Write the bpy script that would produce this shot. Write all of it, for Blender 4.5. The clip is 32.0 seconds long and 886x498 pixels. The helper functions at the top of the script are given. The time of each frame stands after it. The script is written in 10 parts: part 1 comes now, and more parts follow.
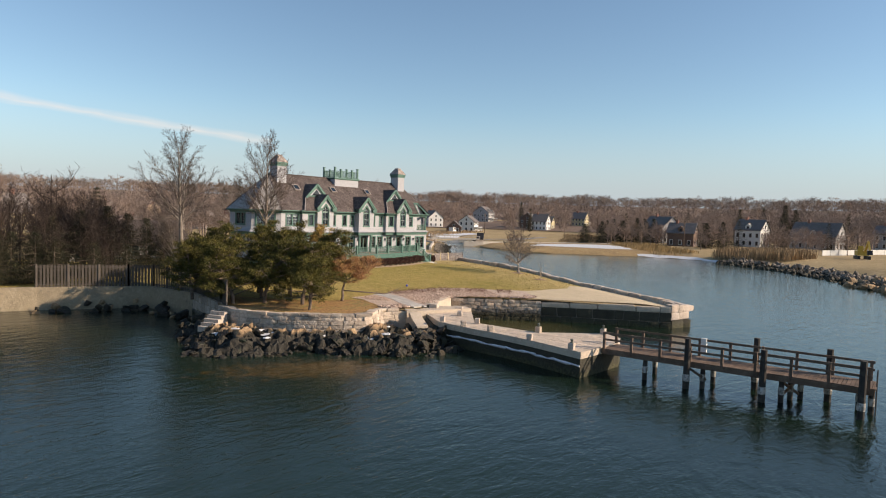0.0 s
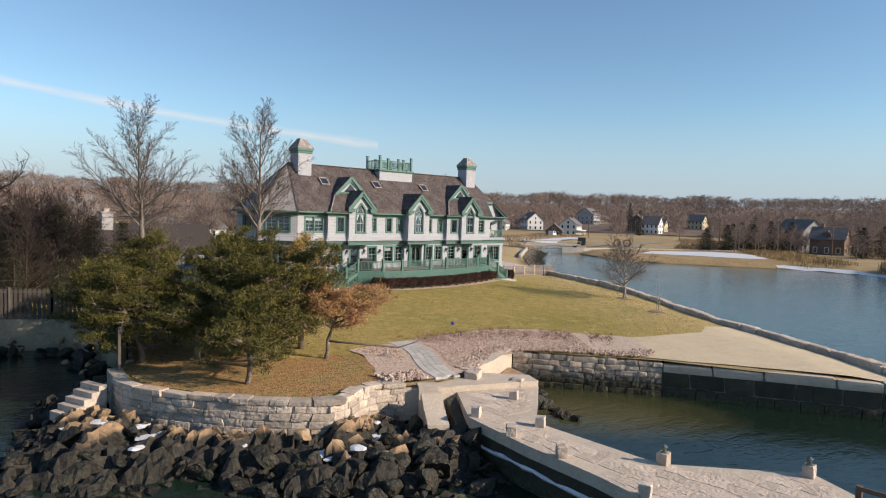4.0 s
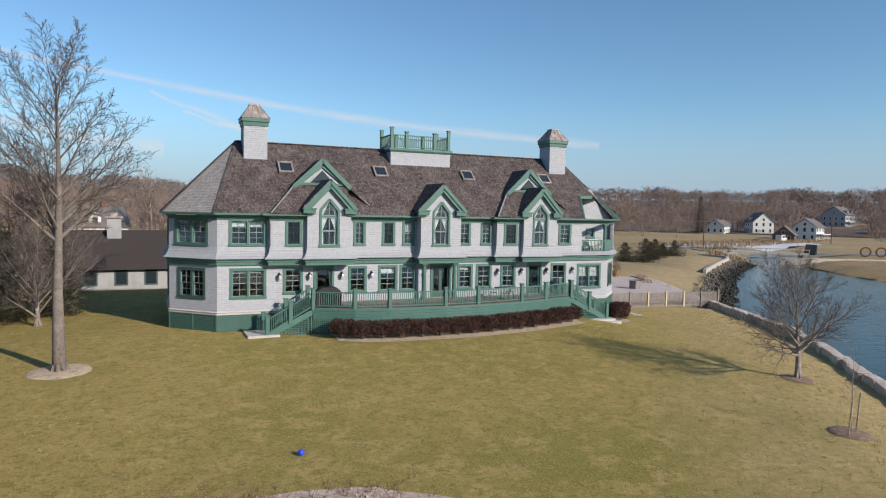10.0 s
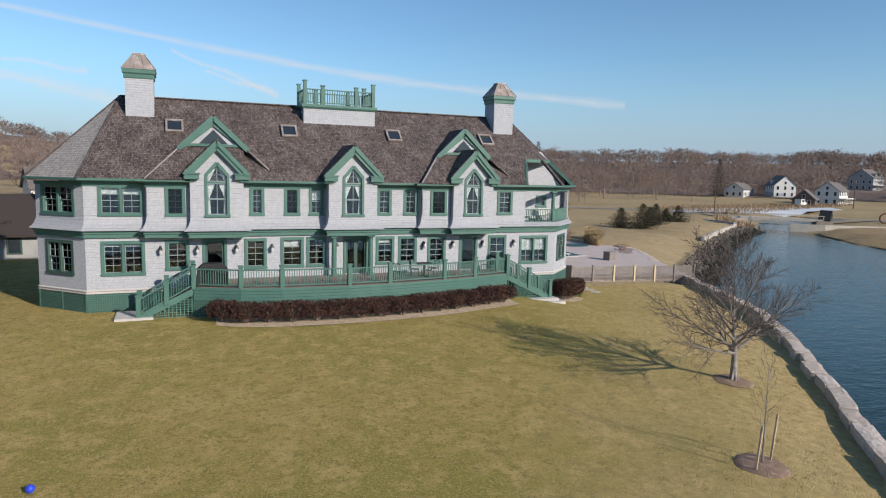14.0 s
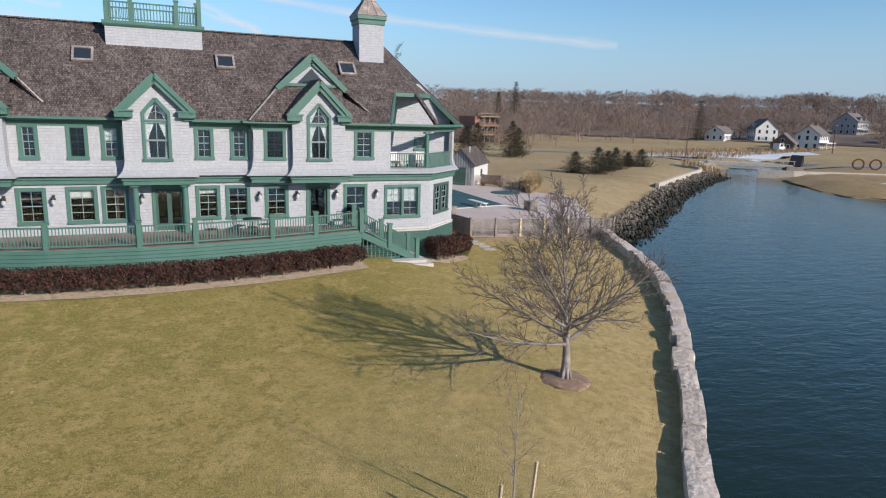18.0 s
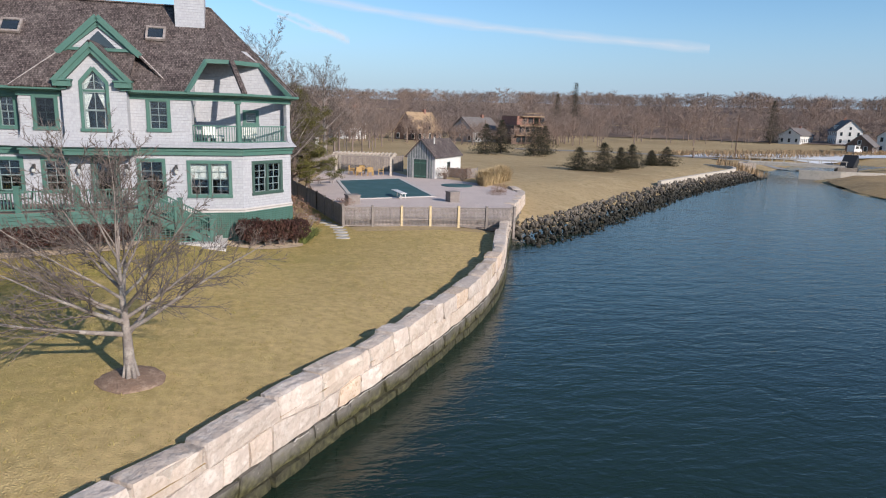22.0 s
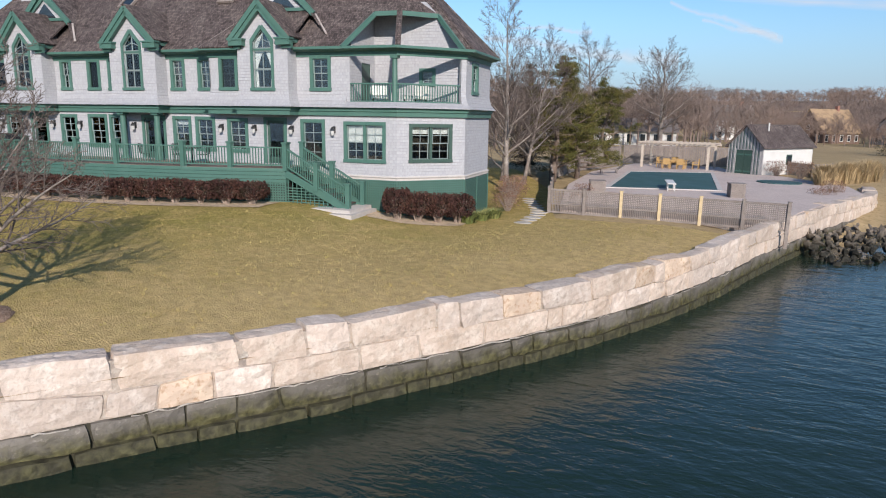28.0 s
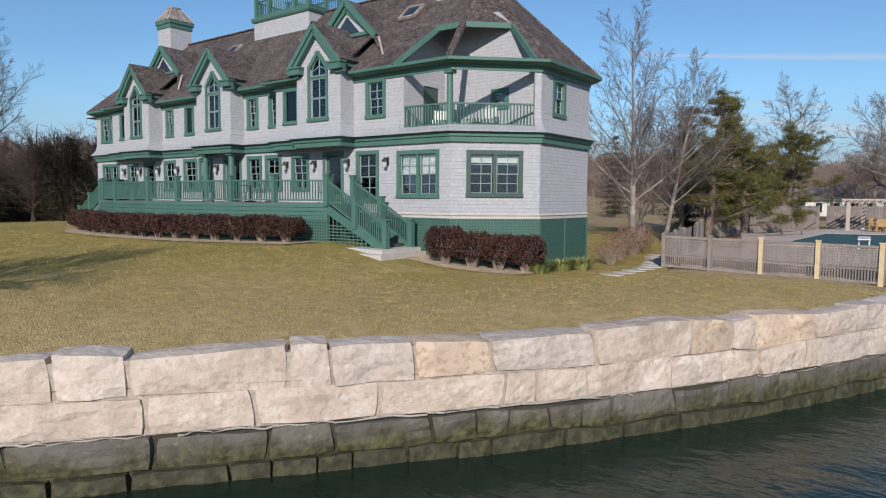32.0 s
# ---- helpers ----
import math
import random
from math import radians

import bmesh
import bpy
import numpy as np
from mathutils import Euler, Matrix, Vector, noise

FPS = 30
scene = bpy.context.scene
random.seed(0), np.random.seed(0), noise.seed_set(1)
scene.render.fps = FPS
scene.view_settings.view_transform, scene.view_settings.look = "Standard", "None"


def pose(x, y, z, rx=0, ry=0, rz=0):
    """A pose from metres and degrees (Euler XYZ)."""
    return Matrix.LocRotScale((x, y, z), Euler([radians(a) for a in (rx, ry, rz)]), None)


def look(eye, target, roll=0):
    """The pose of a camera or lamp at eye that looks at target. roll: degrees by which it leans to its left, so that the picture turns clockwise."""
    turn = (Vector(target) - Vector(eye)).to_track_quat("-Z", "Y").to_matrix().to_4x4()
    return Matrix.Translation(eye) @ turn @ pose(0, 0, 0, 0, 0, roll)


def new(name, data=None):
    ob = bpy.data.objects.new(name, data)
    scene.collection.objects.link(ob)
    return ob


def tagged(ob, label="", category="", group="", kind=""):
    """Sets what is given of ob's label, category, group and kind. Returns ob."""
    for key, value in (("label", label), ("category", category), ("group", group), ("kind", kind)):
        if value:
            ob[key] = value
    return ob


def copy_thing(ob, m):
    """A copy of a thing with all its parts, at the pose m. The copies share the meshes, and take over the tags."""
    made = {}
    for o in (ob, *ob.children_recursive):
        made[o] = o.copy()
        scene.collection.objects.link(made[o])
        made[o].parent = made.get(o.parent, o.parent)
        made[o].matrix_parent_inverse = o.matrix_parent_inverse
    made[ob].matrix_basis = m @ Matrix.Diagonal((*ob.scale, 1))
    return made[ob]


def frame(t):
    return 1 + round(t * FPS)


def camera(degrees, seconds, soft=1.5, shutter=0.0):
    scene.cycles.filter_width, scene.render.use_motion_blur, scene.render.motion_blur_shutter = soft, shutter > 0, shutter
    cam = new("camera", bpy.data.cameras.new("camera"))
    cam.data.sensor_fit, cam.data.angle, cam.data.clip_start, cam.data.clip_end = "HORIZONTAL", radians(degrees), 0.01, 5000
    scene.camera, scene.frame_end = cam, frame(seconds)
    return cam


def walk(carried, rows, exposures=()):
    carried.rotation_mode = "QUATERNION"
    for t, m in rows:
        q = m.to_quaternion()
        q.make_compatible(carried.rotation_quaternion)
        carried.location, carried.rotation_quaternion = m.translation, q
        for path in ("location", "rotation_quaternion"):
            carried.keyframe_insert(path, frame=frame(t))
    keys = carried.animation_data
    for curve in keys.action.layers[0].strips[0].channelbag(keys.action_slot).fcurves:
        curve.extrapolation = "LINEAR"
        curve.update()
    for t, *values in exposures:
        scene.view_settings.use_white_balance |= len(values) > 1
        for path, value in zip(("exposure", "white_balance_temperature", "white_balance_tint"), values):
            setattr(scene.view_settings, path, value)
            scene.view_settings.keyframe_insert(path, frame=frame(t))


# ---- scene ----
cam = camera(68.6, 32.0, soft=1.1)
METRES, EYE, TURN = 105.0, 9.05, -52.0
OX, OY = -47.42, -60.68
ROWS = [
    (0.0, 0.0, 0.0, 0.0, 0.09, -2.93, -1.74),
    (0.5, 0.0036, 0.039, 0.0006, 1.51, -2.95, -1.74),
    (1.0, 0.0058, 0.074, 0.0009, 2.86, -2.97, -1.77),
    (1.5, 0.0072, 0.1041, 0.001, 4.28, -2.99, -1.78),
    (2.0, 0.0085, 0.1303, 0.0011, 5.19, -3.01, -1.8),
    (2.5, 0.0109, 0.153, 0.0012, 6.14, -3.03, -1.81),
    (3.0, 0.0145, 0.1725, 0.0017, 7.12, -3.05, -1.82),
    (3.5, 0.0196, 0.1894, 0.0019, 8.11, -3.05, -1.8),
    (5.5, 0.0369, 0.2668, 0.0011, 13.31, -3.09, -1.74),
    (6.0, 0.0395, 0.2937, 0.0015, 14.58, -3.19, -1.75),
    (6.5, 0.0422, 0.3215, 0.0016, 15.95, -3.18, -1.64),
    (7.0, 0.0455, 0.3492, 0.0017, 17.37, -3.16, -1.6),
    (7.5, 0.0503, 0.3749, 0.0018, 18.73, -3.15, -1.5),
    (8.0, 0.0578, 0.3974, 0.0022, 19.91, -3.14, -1.45),
    (8.5, 0.0672, 0.4172, 0.0024, 21.6, -3.15, -1.34),
    (9.0, 0.0767, 0.4357, 0.0029, 23.87, -3.2, -1.29),
    (9.5, 0.085, 0.4531, 0.0033, 26.3, -3.25, -1.2),
    (10.0, 0.091, 0.4689, 0.0038, 28.73, -3.27, -1.13),
    (10.5, 0.0952, 0.4828, 0.0043, 30.72, -3.25, -1.08),
    (11.0, 0.0987, 0.4945, 0.0047, 30.81, -3.27, -1.08),
    (11.5, 0.1019, 0.5039, 0.0051, 30.8, -3.28, -1.14),
    (12.0, 0.1047, 0.512, 0.0053, 30.79, -3.76, -1.17),
    (12.5, 0.1075, 0.5189, 0.0058, 30.78, -4.48, -1.23),
    (13.0, 0.1108, 0.5251, 0.006, 30.79, -5.21, -1.24),
    (13.5, 0.1146, 0.5317, 0.0066, 30.8, -6.05, -1.26),
    (15.5, 0.1342, 0.5577, 0.0089, 30.6, -8.31, -1.49),
    (16.0, 0.1374, 0.5656, 0.0088, 30.55, -9.15, -1.51),
    (16.5, 0.1399, 0.5757, 0.0079, 30.36, -10.37, -1.53),
    (17.0, 0.1413, 0.5889, 0.007, 30.17, -11.42, -1.56),
    (17.5, 0.1435, 0.6064, 0.006, 29.95, -11.68, -1.6),
    (18.0, 0.1492, 0.626, 0.0064, 29.88, -11.7, -1.67),
    (18.5, 0.155, 0.6384, 0.0059, 29.85, -11.7, -1.65),
    (19.0, 0.163, 0.6479, 0.0033, 29.85, -11.69, -1.63),
    (19.5, 0.1757, 0.6584, 0.0006, 29.85, -11.66, -1.65),
    (20.0, 0.1926, 0.6719, 0.0007, 29.89, -11.67, -1.65),
    (20.5, 0.2086, 0.6847, 0.0006, 30.4, -11.67, -1.63),
    (21.0, 0.2222, 0.6984, -0.0022, 32.41, -11.69, -1.56),
    (21.5, 0.2306, 0.7131, -0.0056, 35.45, -11.76, -1.52),
    (22.0, 0.2344, 0.729, -0.0072, 37.21, -11.39, -1.58),
    (22.5, 0.2361, 0.7439, -0.0115, 38.38, -10.77, -1.5),
    (23.0, 0.2359, 0.7541, -0.016, 40.96, -10.74, -1.36),
    (23.5, 0.2348, 0.7562, -0.0183, 47.61, -10.85, -1.16),
    (24.0, 0.2341, 0.7558, -0.0187, 50.19, -10.93, -1.21),
    (24.5, 0.2327, 0.757, -0.02, 51.73, -10.95, -1.16),
    (26.5, 0.2397, 0.8055, -0.0241, 60.51, -11.26, -1.27),
    (27.0, 0.2433, 0.8218, -0.0249, 64.33, -11.34, -1.13),
    (27.5, 0.2441, 0.8365, -0.0256, 68.2, -11.4, -1.02),
    (28.0, 0.2419, 0.8494, -0.027, 71.96, -11.44, -0.93),
    (28.5, 0.2381, 0.8616, -0.0291, 74.56, -11.49, -0.86),
    (29.0, 0.2338, 0.8733, -0.0306, 76.5, -11.49, -0.79),
    (29.5, 0.2298, 0.8833, -0.032, 78.11, -11.36, -0.77),
    (30.0, 0.2259, 0.8917, -0.0338, 79.68, -9.02, -0.78),
    (30.5, 0.2219, 0.8987, -0.0368, 81.4, -6.59, -0.73),
    (31.0, 0.2174, 0.9046, -0.0414, 83.61, -4.87, -0.65),
    (31.5, 0.2108, 0.9098, -0.045, 86.84, -4.46, -0.52),
    (32.0, 0.2016, 0.9137, -0.0465, 90.05, -4.46, -0.42),
]
walk(cam, [(t, pose(OX, OY, EYE, 0, 0, TURN) @ pose(METRES * x, METRES * y, METRES * z, 90 + pitch, roll, yaw)) for t, x, y, z, yaw, pitch, roll in ROWS], exposures=((0.0, 0.36, 7900, 15), (3.0, 0.33, 7250, 13), (4.0, 0.31, 7150, 13), (8.0, 0.12, 6450, 10), (13.0, 0.06, 6450, 10), (20.0, 0.18, 6350, 12), (24.0, 0.2, 6400, 13), (28.0, 0.12, 6350, 13), (32.0, -0.12, 6250, 11)))

# ---------------------------------------------------------------- light
SUN_AZ, SUN_EL = math.atan2(0.5, -0.866), radians(25)     # compass from +y towards +x, height
SUN_DIR = Vector((math.sin(SUN_AZ) * math.cos(SUN_EL), math.cos(SUN_AZ) * math.cos(SUN_EL), math.sin(SUN_EL)))
world = bpy.data.worlds.new("world")
scene.world = world
world.use_nodes = True
wn = world.node_tree.nodes
sky = wn.new("ShaderNodeTexSky")
sky.sky_type, sky.sun_disc = "NISHITA", False
sky.sun_elevation, sky.sun_rotation = SUN_EL, SUN_AZ
sky.air_density, sky.dust_density, sky.ozone_density = 1.0, 0.2, 3.2
tint = wn.new("ShaderNodeMix")
tint.data_type, tint.blend_type = "RGBA", "MULTIPLY"
tint.inputs["Factor"].default_value = 1.0
tint.inputs[7].default_value = (0.83, 0.975, 1.03, 1)
world.node_tree.links.new(sky.outputs[0], tint.inputs[6])
world.node_tree.links.new(tint.outputs[2], wn["Background"].inputs[0])
wn["Background"].inputs[1].default_value = 0.125
sun = new("sun", bpy.data.lights.new("sun", "SUN"))
sun.data.energy, sun.data.angle, sun.data.color = 4.9, radians(0.55), (1.0, 0.91, 0.80)
sun.matrix_world = look(SUN_DIR * 100, (0, 0, 0))
scene.view_settings.exposure = 0.0

# ---------------------------------------------------------------- materials
MATS = {}


def material(name, colour, rough=0.8, metal=0.0, spots=(), bump=0.0, bump_scale=30.0, island=0.0, spec=0.4):
    """A principled material. spots: (scale, colour, low, high) layers of noise over the base; island: brightness change from piece to piece."""
    if name in MATS:
        return MATS[name]
    m = bpy.data.materials.new(name)
    m.use_nodes = True
    nt = m.node_tree
    N, L = nt.nodes, nt.links
    b = N["Principled BSDF"]
    b.inputs["Roughness"].default_value, b.inputs["Metallic"].default_value = rough, metal
    b.inputs["Specular IOR Level"].default_value = spec
    geo = N.new("ShaderNodeNewGeometry")
    rgb = N.new("ShaderNodeRGB")
    rgb.outputs[0].default_value = (*colour, 1)
    out = rgb.outputs[0]
    for scale, col, low, high in spots:
        n = N.new("ShaderNodeTexNoise")
        n.inputs["Scale"].default_value, n.inputs["Detail"].default_value, n.inputs["Roughness"].default_value = scale, 6, 0.62
        L.new(geo.outputs["Position"], n.inputs["Vector"])
        r = N.new("ShaderNodeMapRange")
        r.inputs["From Min"].default_value, r.inputs["From Max"].default_value = low, high
        L.new(n.outputs["Fac"], r.inputs["Value"])
        mix = N.new("ShaderNodeMix")
        mix.data_type = "RGBA"
        L.new(r.outputs[0], mix.inputs["Factor"])
        L.new(out, mix.inputs[6])
        mix.inputs[7].default_value = (*col, 1)
        out = mix.outputs[2]
    if island:
        info = N.new("ShaderNodeObjectInfo")
        add = N.new("ShaderNodeMath")
        add.operation = "ADD"
        L.new(info.outputs["Random"], add.inputs[0])
        L.new(geo.outputs["Random Per Island"], add.inputs[1])
        fr = N.new("ShaderNodeMath")
        fr.operation = "FRACT"
        L.new(add.outputs[0], fr.inputs[0])
        mr = N.new("ShaderNodeMapRange")
        mr.inputs["To Min"].default_value, mr.inputs["To Max"].default_value = 1 - island, 1 + island
        L.new(fr.outputs[0], mr.inputs["Value"])
        hsv = N.new("ShaderNodeHueSaturation")
        L.new(mr.outputs[0], hsv.inputs["Value"])
        L.new(out, hsv.inputs["Color"])
        out = hsv.outputs[0]
    L.new(out, b.inputs["Base Color"])
    if bump:
        n = N.new("ShaderNodeTexNoise")
        n.inputs["Scale"].default_value, n.inputs["Detail"].default_value = bump_scale, 8
        L.new(geo.outputs["Position"], n.inputs["Vector"])
        bp = N.new("ShaderNodeBump")
        bp.inputs["Strength"].default_value, bp.inputs["Distance"].default_value = 1.0, bump
        L.new(n.outputs["Fac"], bp.inputs["Height"])
        L.new(bp.outputs[0], b.inputs["Normal"])
    MATS[name] = m
    return m


def coursed(name, colours, course, width, gap, rough=0.85, bump=0.012, weather=(0.3, 0.3, 0.3), amount=0.3, spread=0.2, joint=0.55):
    """Lapped wooden shingles: courses across the face's UV, in metres, each one tilted out at its butt."""
    m = bpy.data.materials.new(name)
    m.use_nodes = True
    N, L = m.node_tree.nodes, m.node_tree.links
    b = N["Principled BSDF"]
    b.inputs["Roughness"].default_value = rough
    b.inputs["Specular IOR Level"].default_value = 0.25
    tc = N.new("ShaderNodeUVMap")
    br = N.new("ShaderNodeTexBrick")
    br.offset, br.squash = 0.37, 1.0
    br.inputs["Scale"].default_value = 1.0
    br.inputs["Brick Width"].default_value, br.inputs["Row Height"].default_value = width, course
    br.inputs["Mortar Size"].default_value, br.inputs["Mortar Smooth"].default_value = gap, 0.3
    br.inputs["Bias"].default_value = 0.0
    br.inputs["Color1"].default_value, br.inputs["Color2"].default_value = (*colours[0], 1), (*colours[1], 1)
    # gap lines darkened by joint, painting the shadow below each butt
    br.inputs["Mortar"].default_value = (*[c * joint for c in colours[0]], 1)
    L.new(tc.outputs[0], br.inputs["Vector"])
    n = N.new("ShaderNodeTexNoise")
    n.inputs["Scale"].default_value, n.inputs["Detail"].default_value, n.inputs["Roughness"].default_value = 0.9, 8, 0.7
    L.new(tc.outputs[0], n.inputs["Vector"])
    r = N.new("ShaderNodeMapRange")
    r.inputs["From Min"].default_value, r.inputs["From Max"].default_value, r.inputs["To Max"].default_value = 0.45, 0.72, amount
    L.new(n.outputs["Fac"], r.inputs["Value"])
    mix = N.new("ShaderNodeMix")
    mix.data_type = "RGBA"
    L.new(r.outputs[0], mix.inputs["Factor"])
    L.new(br.outputs["Color"], mix.inputs[6])
    mix.inputs[7].default_value = (*weather, 1)
    wn_ = N.new("ShaderNodeTexWhiteNoise")
    sn = N.new("ShaderNodeVectorMath")
    sn.operation = "SNAP"
    sn.inputs[1].default_value = (width * 0.5, course, 1)
    L.new(tc.outputs[0], sn.inputs[0])
    L.new(sn.outputs[0], wn_.inputs["Vector"])
    mr = N.new("ShaderNodeMapRange")
    mr.inputs["To Min"].default_value, mr.inputs["To Max"].default_value = 1 - spread, 1 + spread
    L.new(wn_.outputs["Value"], mr.inputs["Value"])
    hsv = N.new("ShaderNodeHueSaturation")
    L.new(mr.outputs[0], hsv.inputs["Value"])
    L.new(mix.outputs[2], hsv.inputs["Color"])
    L.new(hsv.outputs[0], b.inputs["Base Color"])
    sep = N.new("ShaderNodeSeparateXYZ")
    L.new(tc.outputs[0], sep.inputs[0])
    md = N.new("ShaderNodeMath")
    md.operation = "MODULO"
    L.new(sep.outputs[1], md.inputs[0])
    md.inputs[1].default_value = course
    inv = N.new("ShaderNodeMath")
    inv.operation = "MULTIPLY_ADD"
    inv.inputs[1].default_value, inv.inputs[2].default_value = -1.0 / course, 1.0
    L.new(md.outputs[0], inv.inputs[0])
    bp = N.new("ShaderNodeBump")
    bp.inputs["Distance"].default_value = bump
    L.new(inv.outputs[0], bp.inputs["Height"])
    L.new(bp.outputs[0], b.inputs["Normal"])
    MATS[name] = m
    return m


def tidal(name, dry, weed, low, high):
    """Stone between the tides: weed-stained below, bare above, with a ragged border and pale crusts."""
    m = material(name, dry, 0.78, spots=((1.3, [c * 0.72 for c in dry], 0.45, 0.62), (9, [min(1, c * 1.9) for c in dry], 0.6, 0.74)), bump=0.05, bump_scale=7, island=0.2)
    N, L = m.node_tree.nodes, m.node_tree.links
    b = N["Principled BSDF"]
    old = b.inputs["Base Color"].links[0].from_socket
    geo = N.new("ShaderNodeNewGeometry")
    sep = N.new("ShaderNodeSeparateXYZ")
    L.new(geo.outputs["Position"], sep.inputs[0])
    n = N.new("ShaderNodeTexNoise")
    n.inputs["Scale"].default_value, n.inputs["Detail"].default_value = 1.4, 7
    L.new(geo.outputs["Position"], n.inputs["Vector"])
    ad = N.new("ShaderNodeMath")
    ad.operation = "MULTIPLY_ADD"
    L.new(n.outputs["Fac"], ad.inputs[0])
    ad.inputs[1].default_value = -0.9
    L.new(sep.outputs[2], ad.inputs[2])
    r = N.new("ShaderNodeMapRange")
    r.inputs["From Min"].default_value, r.inputs["From Max"].default_value = low - 0.45, high - 0.45
    L.new(ad.outputs[0], r.inputs["Value"])
    n2 = N.new("ShaderNodeTexNoise")
    n2.inputs["Scale"].default_value, n2.inputs["Detail"].default_value = 7, 5
    L.new(geo.outputs["Position"], n2.inputs["Vector"])
    cr = N.new("ShaderNodeValToRGB")
    cr.color_ramp.elements[0].position, cr.color_ramp.elements[0].color = 0.38, (*[c * 0.5 for c in weed], 1)
    cr.color_ramp.elements[1].position, cr.color_ramp.elements[1].color = 0.66, (*[c * 1.5 for c in weed], 1)
    L.new(n2.outputs["Fac"], cr.inputs[0])
    mix = N.new("ShaderNodeMix")
    mix.data_type = "RGBA"
    L.new(r.outputs[0], mix.inputs["Factor"])
    L.new(cr.outputs[0], mix.inputs[6])
    L.new(old, mix.inputs[7])
    L.new(mix.outputs[2], b.inputs["Base Color"])
    return m


WALL = coursed("white_cedar_shingle", ((0.40, 0.402, 0.42), (0.365, 0.368, 0.388)), 0.13, 0.17, 0.006, bump=0.035, weather=(0.35, 0.342, 0.355), amount=0.35, spread=0.05, joint=0.8)
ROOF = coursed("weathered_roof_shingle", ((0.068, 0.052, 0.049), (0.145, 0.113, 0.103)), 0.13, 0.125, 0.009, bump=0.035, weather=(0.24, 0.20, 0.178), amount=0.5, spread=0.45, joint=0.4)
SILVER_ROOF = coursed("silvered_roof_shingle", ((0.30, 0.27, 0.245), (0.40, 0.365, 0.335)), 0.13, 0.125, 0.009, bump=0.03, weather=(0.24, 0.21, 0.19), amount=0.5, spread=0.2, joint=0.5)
GREEN = material("green_paint", (0.066, 0.148, 0.12), 0.5, spots=((1.3, (0.084, 0.172, 0.142), 0.45, 0.7), (25, (0.058, 0.132, 0.105), 0.5, 0.75)), bump=0.002, bump_scale=40)
GREEN_DARK = material("dark_green_paint", (0.045, 0.085, 0.07), 0.5, spots=((3, (0.06, 0.1, 0.085), 0.45, 0.7),))
GLASS = material("window_glass", (0.022, 0.03, 0.038), 0.04, spots=((0.6, (0.05, 0.055, 0.06), 0.5, 0.8),), spec=1.0)
CURTAIN = material("white_curtain", (0.75, 0.74, 0.7), 0.9, spots=((6, (0.6, 0.59, 0.56), 0.45, 0.7),))
SASH = material("sash_paint", (0.22, 0.265, 0.26), 0.5)
# near-black, stands in for the shade under the deck
DARK = material("deck_shade", (0.02, 0.018, 0.016), 0.9)
COPPER = material("weathered_copper", (0.26, 0.215, 0.19), 0.6, 0.15, spots=((2.5, (0.42, 0.36, 0.33), 0.45, 0.65), (9, (0.17, 0.12, 0.1), 0.55, 0.75)))
GRANITE = material("pink_granite", (0.55, 0.445, 0.37), 0.9, spots=((0.9, (0.43, 0.34, 0.27), 0.42, 0.62), (3.2, (0.58, 0.495, 0.42), 0.48, 0.64), (0.8, (0.47, 0.32, 0.195), 0.64, 0.73), (1.9, (0.31, 0.26, 0.22), 0.57, 0.72), (11, (0.43, 0.35, 0.285), 0.5, 0.68), (45, (0.60, 0.53, 0.46), 0.58, 0.75)), bump=0.06, bump_scale=6, island=0.1)
WETSTONE = tidal("wet_granite", (0.145, 0.13, 0.112), (0.072, 0.066, 0.028), 0.34, 0.72)
ALGAE = tidal("algae_stone", (0.05, 0.045, 0.03), (0.055, 0.052, 0.024), 0.0, 0.5)
GRASS = material("winter_lawn", (0.455, 0.325, 0.11), 0.95, spots=((0.12, (0.31, 0.26, 0.068), 0.43, 0.62), (0.9, (0.51, 0.365, 0.14), 0.47, 0.6), (2.2, (0.30, 0.24, 0.07), 0.5, 0.64), (5, (0.26, 0.215, 0.064), 0.52, 0.64), (11, (0.54, 0.40, 0.165), 0.53, 0.66), (30, (0.14, 0.12, 0.042), 0.53, 0.64)), bump=0.08, bump_scale=24, spec=0.1)
FIELD = material("dry_field", (0.41, 0.305, 0.17), 0.95, spots=((0.03, (0.32, 0.235, 0.13), 0.42, 0.62), (0.3, (0.46, 0.35, 0.205), 0.5, 0.7), (1.3, (0.31, 0.235, 0.125), 0.5, 0.64), (5, (0.25, 0.19, 0.105), 0.52, 0.68)), bump=0.08, bump_scale=8, spec=0.1)
SAND = material("packed_sand", (0.58, 0.465, 0.31), 0.95, spots=((0.5, (0.50, 0.40, 0.265), 0.42, 0.65), (3, (0.62, 0.50, 0.345), 0.5, 0.7), (30, (0.33, 0.27, 0.19), 0.5, 0.75)), bump=0.02, bump_scale=20)
NEEDLES = material("pine_needle_bed", (0.34, 0.19, 0.066), 0.95, spots=((0.5, (0.26, 0.21, 0.065), 0.45, 0.58), (2.6, (0.44, 0.235, 0.09), 0.46, 0.62), (7, (0.13, 0.065, 0.03), 0.5, 0.64), (22, (0.42, 0.25, 0.12), 0.55, 0.7)), bump=0.09, bump_scale=11)
GRAVEL = material("pink_gravel", (0.54, 0.40, 0.31), 0.95, spots=((10, (0.60, 0.47, 0.39), 0.48, 0.58), (7, (0.2, 0.135, 0.1), 0.54, 0.63), (0.7, (0.46, 0.335, 0.255), 0.45, 0.7)), bump=0.09, bump_scale=8)
